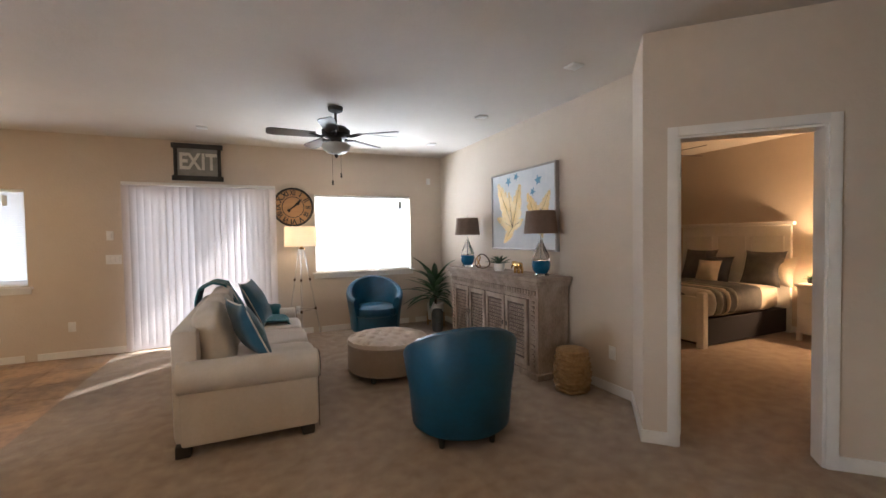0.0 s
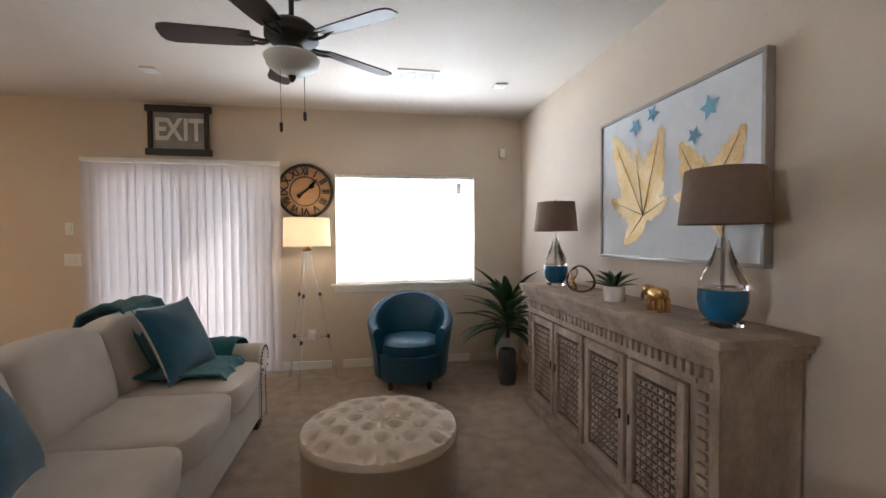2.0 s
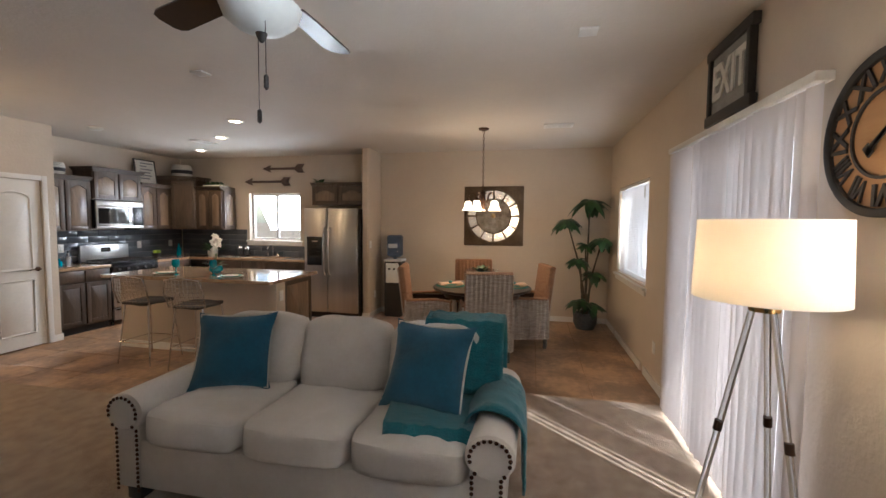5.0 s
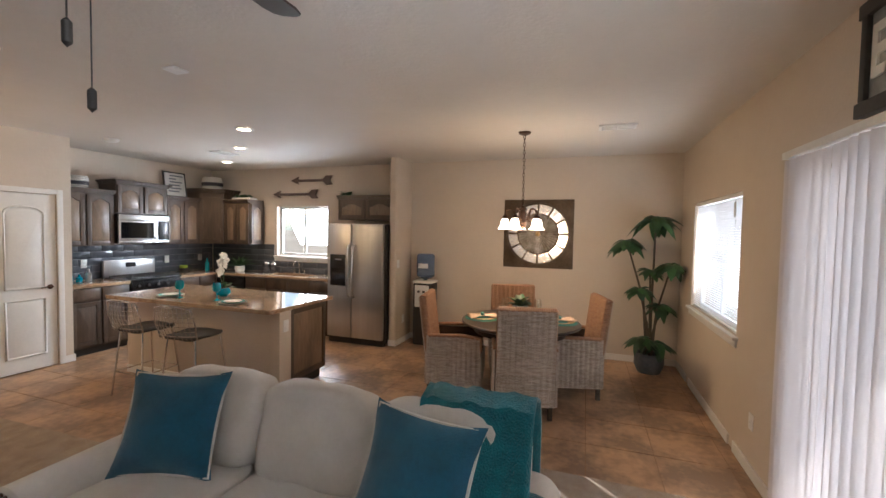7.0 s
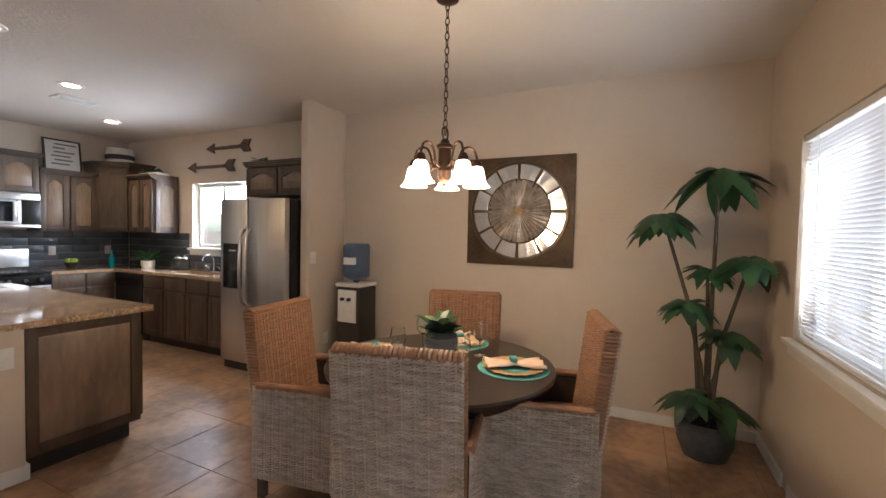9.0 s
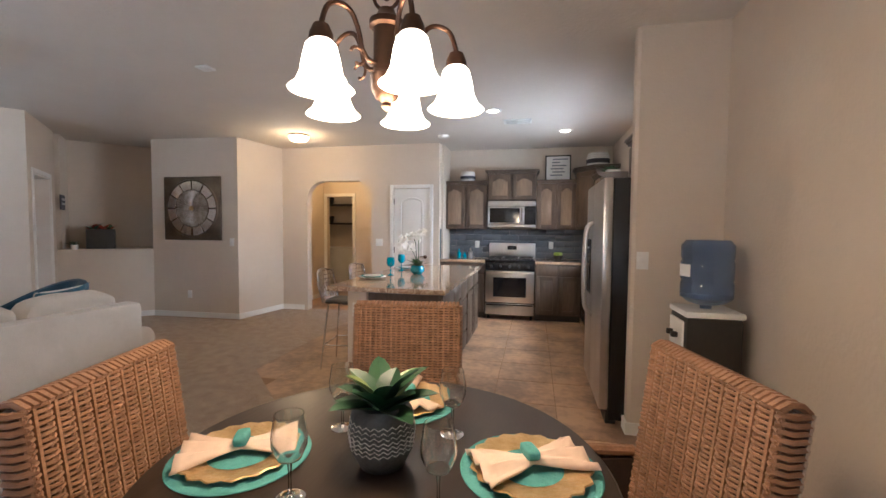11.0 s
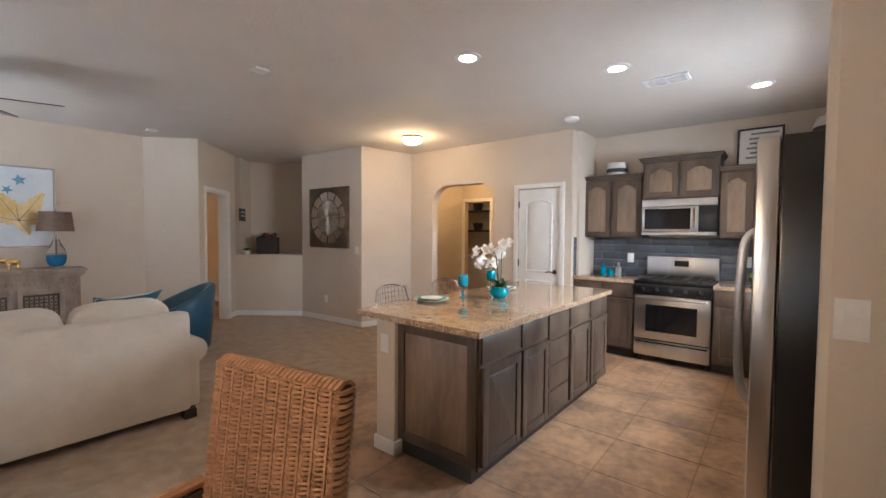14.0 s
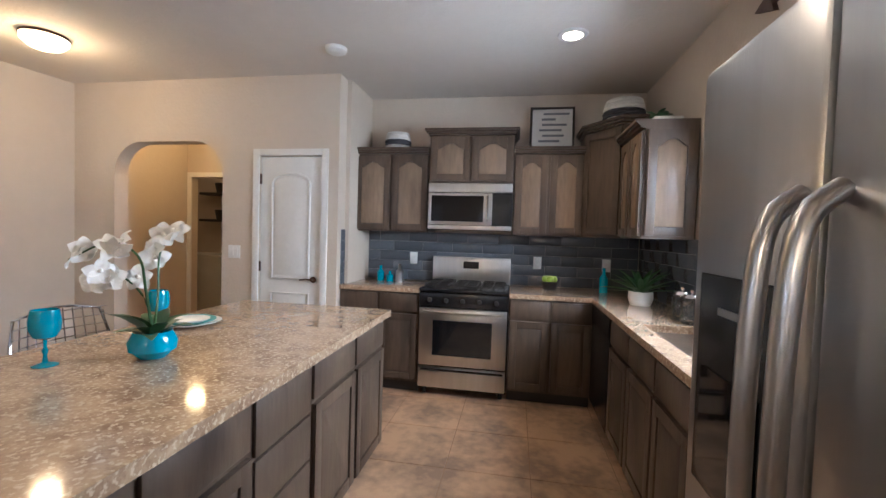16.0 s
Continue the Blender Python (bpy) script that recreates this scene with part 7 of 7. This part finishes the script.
for y0, y1, z in ((0.31, 1.14, 2.51), (-0.07, 0.86, 2.28)):
    aw = thing("wall_arrow", (WX, (y0 + y1) / 2, z), "weathered dark wooden arrow on the kitchen wall", "wall decor", 90, "wooden arrows")
    L = y1 - y0
    part("shaft", bx(-L / 2 + 0.1, -0.02, -0.02, L / 2 - 0.1, -0.002, 0.02, bev=0.002), ARROWM, aw)
    for nm, pts in (("arrow_head", [(-L / 2, 0), (-L / 2 + 0.16, 0.065), (-L / 2 + 0.13, 0), (-L / 2 + 0.16, -0.065)]), ("fletching", [(L / 2 - 0.18, 0.02), (L / 2 - 0.12, 0.075), (L / 2, 0.075), (L / 2 - 0.05, 0), (L / 2, -0.075), (L / 2 - 0.12, -0.075), (L / 2 - 0.18, -0.02)])):
        b = bm_new()
        F = [b.verts.new((x, -0.026, zq)) for x, zq in pts]
        K = [b.verts.new((x, -0.003, zq)) for x, zq in pts]
        b.faces.new(F), b.faces.new(K[::-1])
        for k in range(len(pts)):
            b.faces.new((F[k], K[k], K[(k + 1) % len(pts)], F[(k + 1) % len(pts)]))
        part(nm, b, ARROWM, aw)
plate((-2.20, SY + 0.012, 1.14), 180, "outlet")
plate((-3.42, SY + 0.012, 1.14), 180, "outlet")
plate((-4.05, SY + 0.012, 1.14), 180, "outlet")
plate((-1.692, -1.05, 1.14), -90, "outlet")

# ---- entry niche ----
lg_ = bm_new()
prism(lg_, [(2.80, 0.10), (3.22, -0.32), (3.98, 0.44), (3.50, 0.92)], 1.0, 1.048)
struct("niche_ledge", lg_, WALL, "drywall ledge behind the half wall", "ledge")
px_ = thing("planter_box", (3.38, 0.45, 1.049), "dark planter with red flowers on the ledge", "plant", 45)
part("box", bx(-0.17, -0.1, 0, 0.17, 0.1, 0.30, bev=0.01), BLACKM, px_)
for k in range(40):
    part("leaf", leaf(bm_new(), (rr.uniform(-0.13, 0.13), rr.uniform(-0.07, 0.07), 0.29), k * 2.4, rr.uniform(0.08, 0.17), 0.05, rr.uniform(0.4, 1.4), 0.3, 5), REDF if k % 2 else LEAFD, px_)
succulent("potted_succulent", 3.43, 0.80, 1.049, POTW, 0.045, 0.07, 14, 0.11, 0.03, "small green plant in a white pot on the ledge", LEAFD, 9)
sg = thing("wall_sign", (0, 0, 0), "small dark framed sign on the niche wall", "sign")
sg.matrix_basis = Matrix.Translation((3.70, 0.762, 1.74)) @ Matrix.Rotation(radians(-45), 4, 'Z')
part("panel", bx(-0.13, -0.02, -0.11, 0.13, -0.001, 0.11, bev=0.004), STRIPEG, sg)
for dz in (0.045, -0.02):
    part("text_line", bx(-0.09, -0.0235, dz - 0.015, 0.09, -0.0205, dz + 0.015), SILVERF, sg)

# ---- bedroom ----
bed = thing("bed", (7.06, 3.92, 0), "white panelled wooden bed with grey and striped bedding", "bed")
part("headboard", bx(-0.05, -0.80, 0, -0.003, 0.80, 1.50, bev=0.006), WHITE, bed)
part("headboard_cap", bx(-0.085, -0.84, 1.50, -0.001, 0.84, 1.55, bev=0.008), WHITE, bed)
for k in range(3):
    y = (k - 1) * 0.5
    for q in ((y - 0.22, 0.75, y + 0.22, 0.77), (y - 0.22, 1.33, y + 0.22, 1.35), (y - 0.22, 0.77, y - 0.20, 1.33), (y + 0.20, 0.77, y + 0.22, 1.33)):
        part("panel_moulding", bx(-0.062, q[0], q[1], -0.051, q[2], q[3]), WHITE, bed)
part("footboard", bx(-1.86, -0.78, 0.06, -1.81, 0.78, 0.62, bev=0.01), WHITE, bed)
for sy in (-0.76, 0.76):
    part("post", box(bm_new(), (-1.84, sy, 0.34), (0.09, 0.09, 0.68), bev=0.01), WHITE, bed)
part("bed_skirt", bx(-1.80, -0.76, 0.02, -0.06, 0.76, 0.34), NAVY, bed, "dark bed skirt")
part("mattress", cushion(bm_new(), (1.74, 1.54, 0.34), 0.06, 8, Matrix.Translation((-0.93, 0, 0.50))), BEDCREAM, bed)
part("comforter", cushion(bm_new(), (1.25, 1.64, 0.36), 0.08, 9, Matrix.Translation((-1.16, 0, 0.53))), BEDGREY, bed, "rumpled dark grey comforter")
for k in range(4):
    part("blanket_stripe", cushion(bm_new(), (0.10, 1.66, 0.37), 0.08, 6, Matrix.Translation((-1.72 + k * 0.14, 0, 0.532))), (STRIPEW, SIGNM, BEDCREAM, SIGNM)[k], bed)
rr = random.Random(6)
for x, y, s, m_, lb in ((-0.22, -0.5, 0.50, BEDGREY, "grey square bed pillow"), (-0.22, 0.45, 0.5, BEDGREY, "grey square bed pillow"), (-0.36, 0.05, 0.40, STRIPEG, "black and white striped bed pillow"), (-0.46, 0.12, 0.34, BEDCREAM, "cream textured bed pillow"), (-0.16, -0.66, 0.42, BEDCREAM, "cream patterned bed pillow")):
    throw_pillow(7.06 + x, 3.92 + y, 0.665, math.pi / 2, radians(20), s, (m_, m_), lb, "bed_pillow")
ns = thing("nightstand", (6.85, 2.55, 0), "white three-drawer nightstand beside the bed", "nightstand", -90)
part("body", bx(-0.32, -0.20, 0.10, 0.32, 0.22, 0.70, bev=0.006), WHITE, ns)
part("top", bx(-0.345, -0.225, 0.70, 0.345, 0.235, 0.735, bev=0.008), WHITE, ns)
for sx in (-0.30, 0.30):
    for sy in (-0.18, 0.20):
        part("leg", bx(sx - 0.025, sy - 0.02, 0, sx + 0.025, sy + 0.02, 0.10), WHITE, ns)
for k in range(3):
    dr = part("drawer", bx(-0.28, -0.215, 0.13 + k * 0.19, 0.28, -0.201, 0.30 + k * 0.19, bev=0.004), WHITE, ns)
    part("knob", lathe(bm_new(), [(0, 0.03), (0.012, 0.028), (0.007, 0.01), (0.012, 0), (0, 0)], 12, Matrix.Translation((0, -0.216, 0.215 + k * 0.19)) @ Matrix.Rotation(math.pi / 2, 4, 'X')), CHROME, dr)
bl_ = thing("bedside_lamp", (6.85, 2.47, 0.736), "lit bedside lamp with patterned white ceramic base", "lamp")
part("base", lathe(bm_new(), [(0, 0.001), (0.075, 0.001), (0.085, 0.02), (0.095, 0.22), (0.08, 0.24), (0.015, 0.26), (0.012, 0.30), (0, 0.30)], 28), POTW, bl_)
part("shade", lathe(bm_new(), [(0.215, 0.29), (0.205, 0.50), (0.202, 0.50), (0.212, 0.29)], 40), SHADEC, bl_, "glowing drum shade")
sp = bm_new()
for k in range(3):
    a = radians(120 * k)
    tube(sp, [(0, 0, 0.298), (0.212 * math.cos(a), 0.212 * math.sin(a), 0.298)], 0.003, 5)
part("spider", sp, CHROME, bl_)
succulent("potted_succulent", 6.80, 2.79, 0.736, BLACKM, 0.04, 0.06, 14, 0.09, 0.02, "tiny green plant on the nightstand", LEAF, 11)
mr = thing("wall_mirror", (7.099, 2.42, 1.62), "round sunburst mirror with a silver spiky frame", "mirror", -90)
part("glass", lathe(bm_new(), [(0, 0.02), (0.19, 0.02)], 40, ROT), MIRROR, mr)
part("rim", lathe(bm_new(), [(0.185, 0.002), (0.185, 0.03), (0.21, 0.03), (0.215, 0.002)], 40, ROT), SILVERF, mr)
rb = bm_new()
for k in range(90):
    a = 2 * math.pi * k / 90
    r1 = 0.40 + 0.035 * math.sin(k * 7.3)
    tube(rb, [(0.2 * math.cos(a), -0.012, 0.2 * math.sin(a)), (r1 * math.cos(a + 0.05), -0.02 - 0.015 * (k % 2), r1 * math.sin(a + 0.05))], 0.006, 5, 0.011)
tagged(part("rays", rb, SILVERP, mr), kind="stuff")
copy_thing(fan, pose(5.15, 3.75, 0, 0, 0, 20))

# ---- floor tiles and wall tiles ----
tm = bx(-0.247, -0.247, -0.0115, 0.247, 0.247, -0.003)
tmesh = mesh_of("tile", tm, TILE)
floor_ob = bpy.data.objects["floor"]


def on_carpet(x, y):
    if y > 2.75:
        return x > -0.95
    if y > 2.06:
        return x > -0.95 + (2.75 - y) * 1.0
    return x > -0.2 and y > PY - 0.2


for i in range(13):
    for j in range(18):
        x, y = WX + 0.25 + i * 0.5, SY + 0.1 + j * 0.5 - 0.15 - 1.0
        if y < -2.2 or x > 1.3 or (y < PY - 0.1 and x > -1.5 and x < -0.8) or (y < SY) and x < -0.7 or on_carpet(x, y):
            continue
        if y + 0.25 > NY:
            continue
        o = new("tile", tmesh)
        o.parent = floor_ob
        o.location = (x, y, 0)
for i in range(7):
    o = new("tile", tmesh)
    o.parent = floor_ob
    o.location = (WX + 0.25 + i * 0.5, NY - 0.05, 0)
    o.scale = (1, 0.19, 1)

smesh = mesh_of("tile", bx(-0.149, -0.006, -0.0475, 0.149, 0.0, 0.0475, bev=0.0015), SUBWAY)
hmesh = mesh_of("tile", bx(-0.073, -0.006, -0.0475, 0.073, 0.0, 0.0475, bev=0.0015), SUBWAY)


def splash(name, m, length, rows, z0):
    """Rows of offset glass tiles on a grout bed; local -y is the front."""
    s = tagged(new(name), "grey glass subway tile backsplash with pale grout", "backsplash", kind="structure")
    s.matrix_basis = m
    part("grout_bed", bx(0, -0.004, z0, length, -0.0005, z0 + rows * 0.0975), SUBG, s)
    for r in range(rows):
        x = 0.0 if r % 2 else -0.15
        while x < length - 0.01:
            a, b_ = max(x, 0), min(x + 0.30, length)
            if b_ - a > 0.05:
                o = new("tile", smesh if b_ - a > 0.29 else hmesh)
                if 0.16 > b_ - a or b_ - a > 0.29:
                    o.scale = (1, 1, 1)
                if b_ - a < 0.29:
                    o.scale = ((b_ - a) / 0.15, 1, 1)
                o.parent = s
                o.location = ((a + b_) / 2, -0.0045, z0 + (r + 0.5) * 0.0975)
            x += 0.30


splash("backsplash_south", pose(-1.69, SY, 0, 0, 0, 180), 2.64, 5, 0.916)
splash("backsplash_east", pose(-1.68, -0.86, 0, 0, 0, -90), 0.62, 5, 0.916)
splash("backsplash_west_corner", pose(WX, -1.47, 0, 0, 0, 90), 1.42, 5, 0.916)
splash("backsplash_west_window", pose(WX, -0.05, 0, 0, 0, 90), 1.43, 2, 0.916)
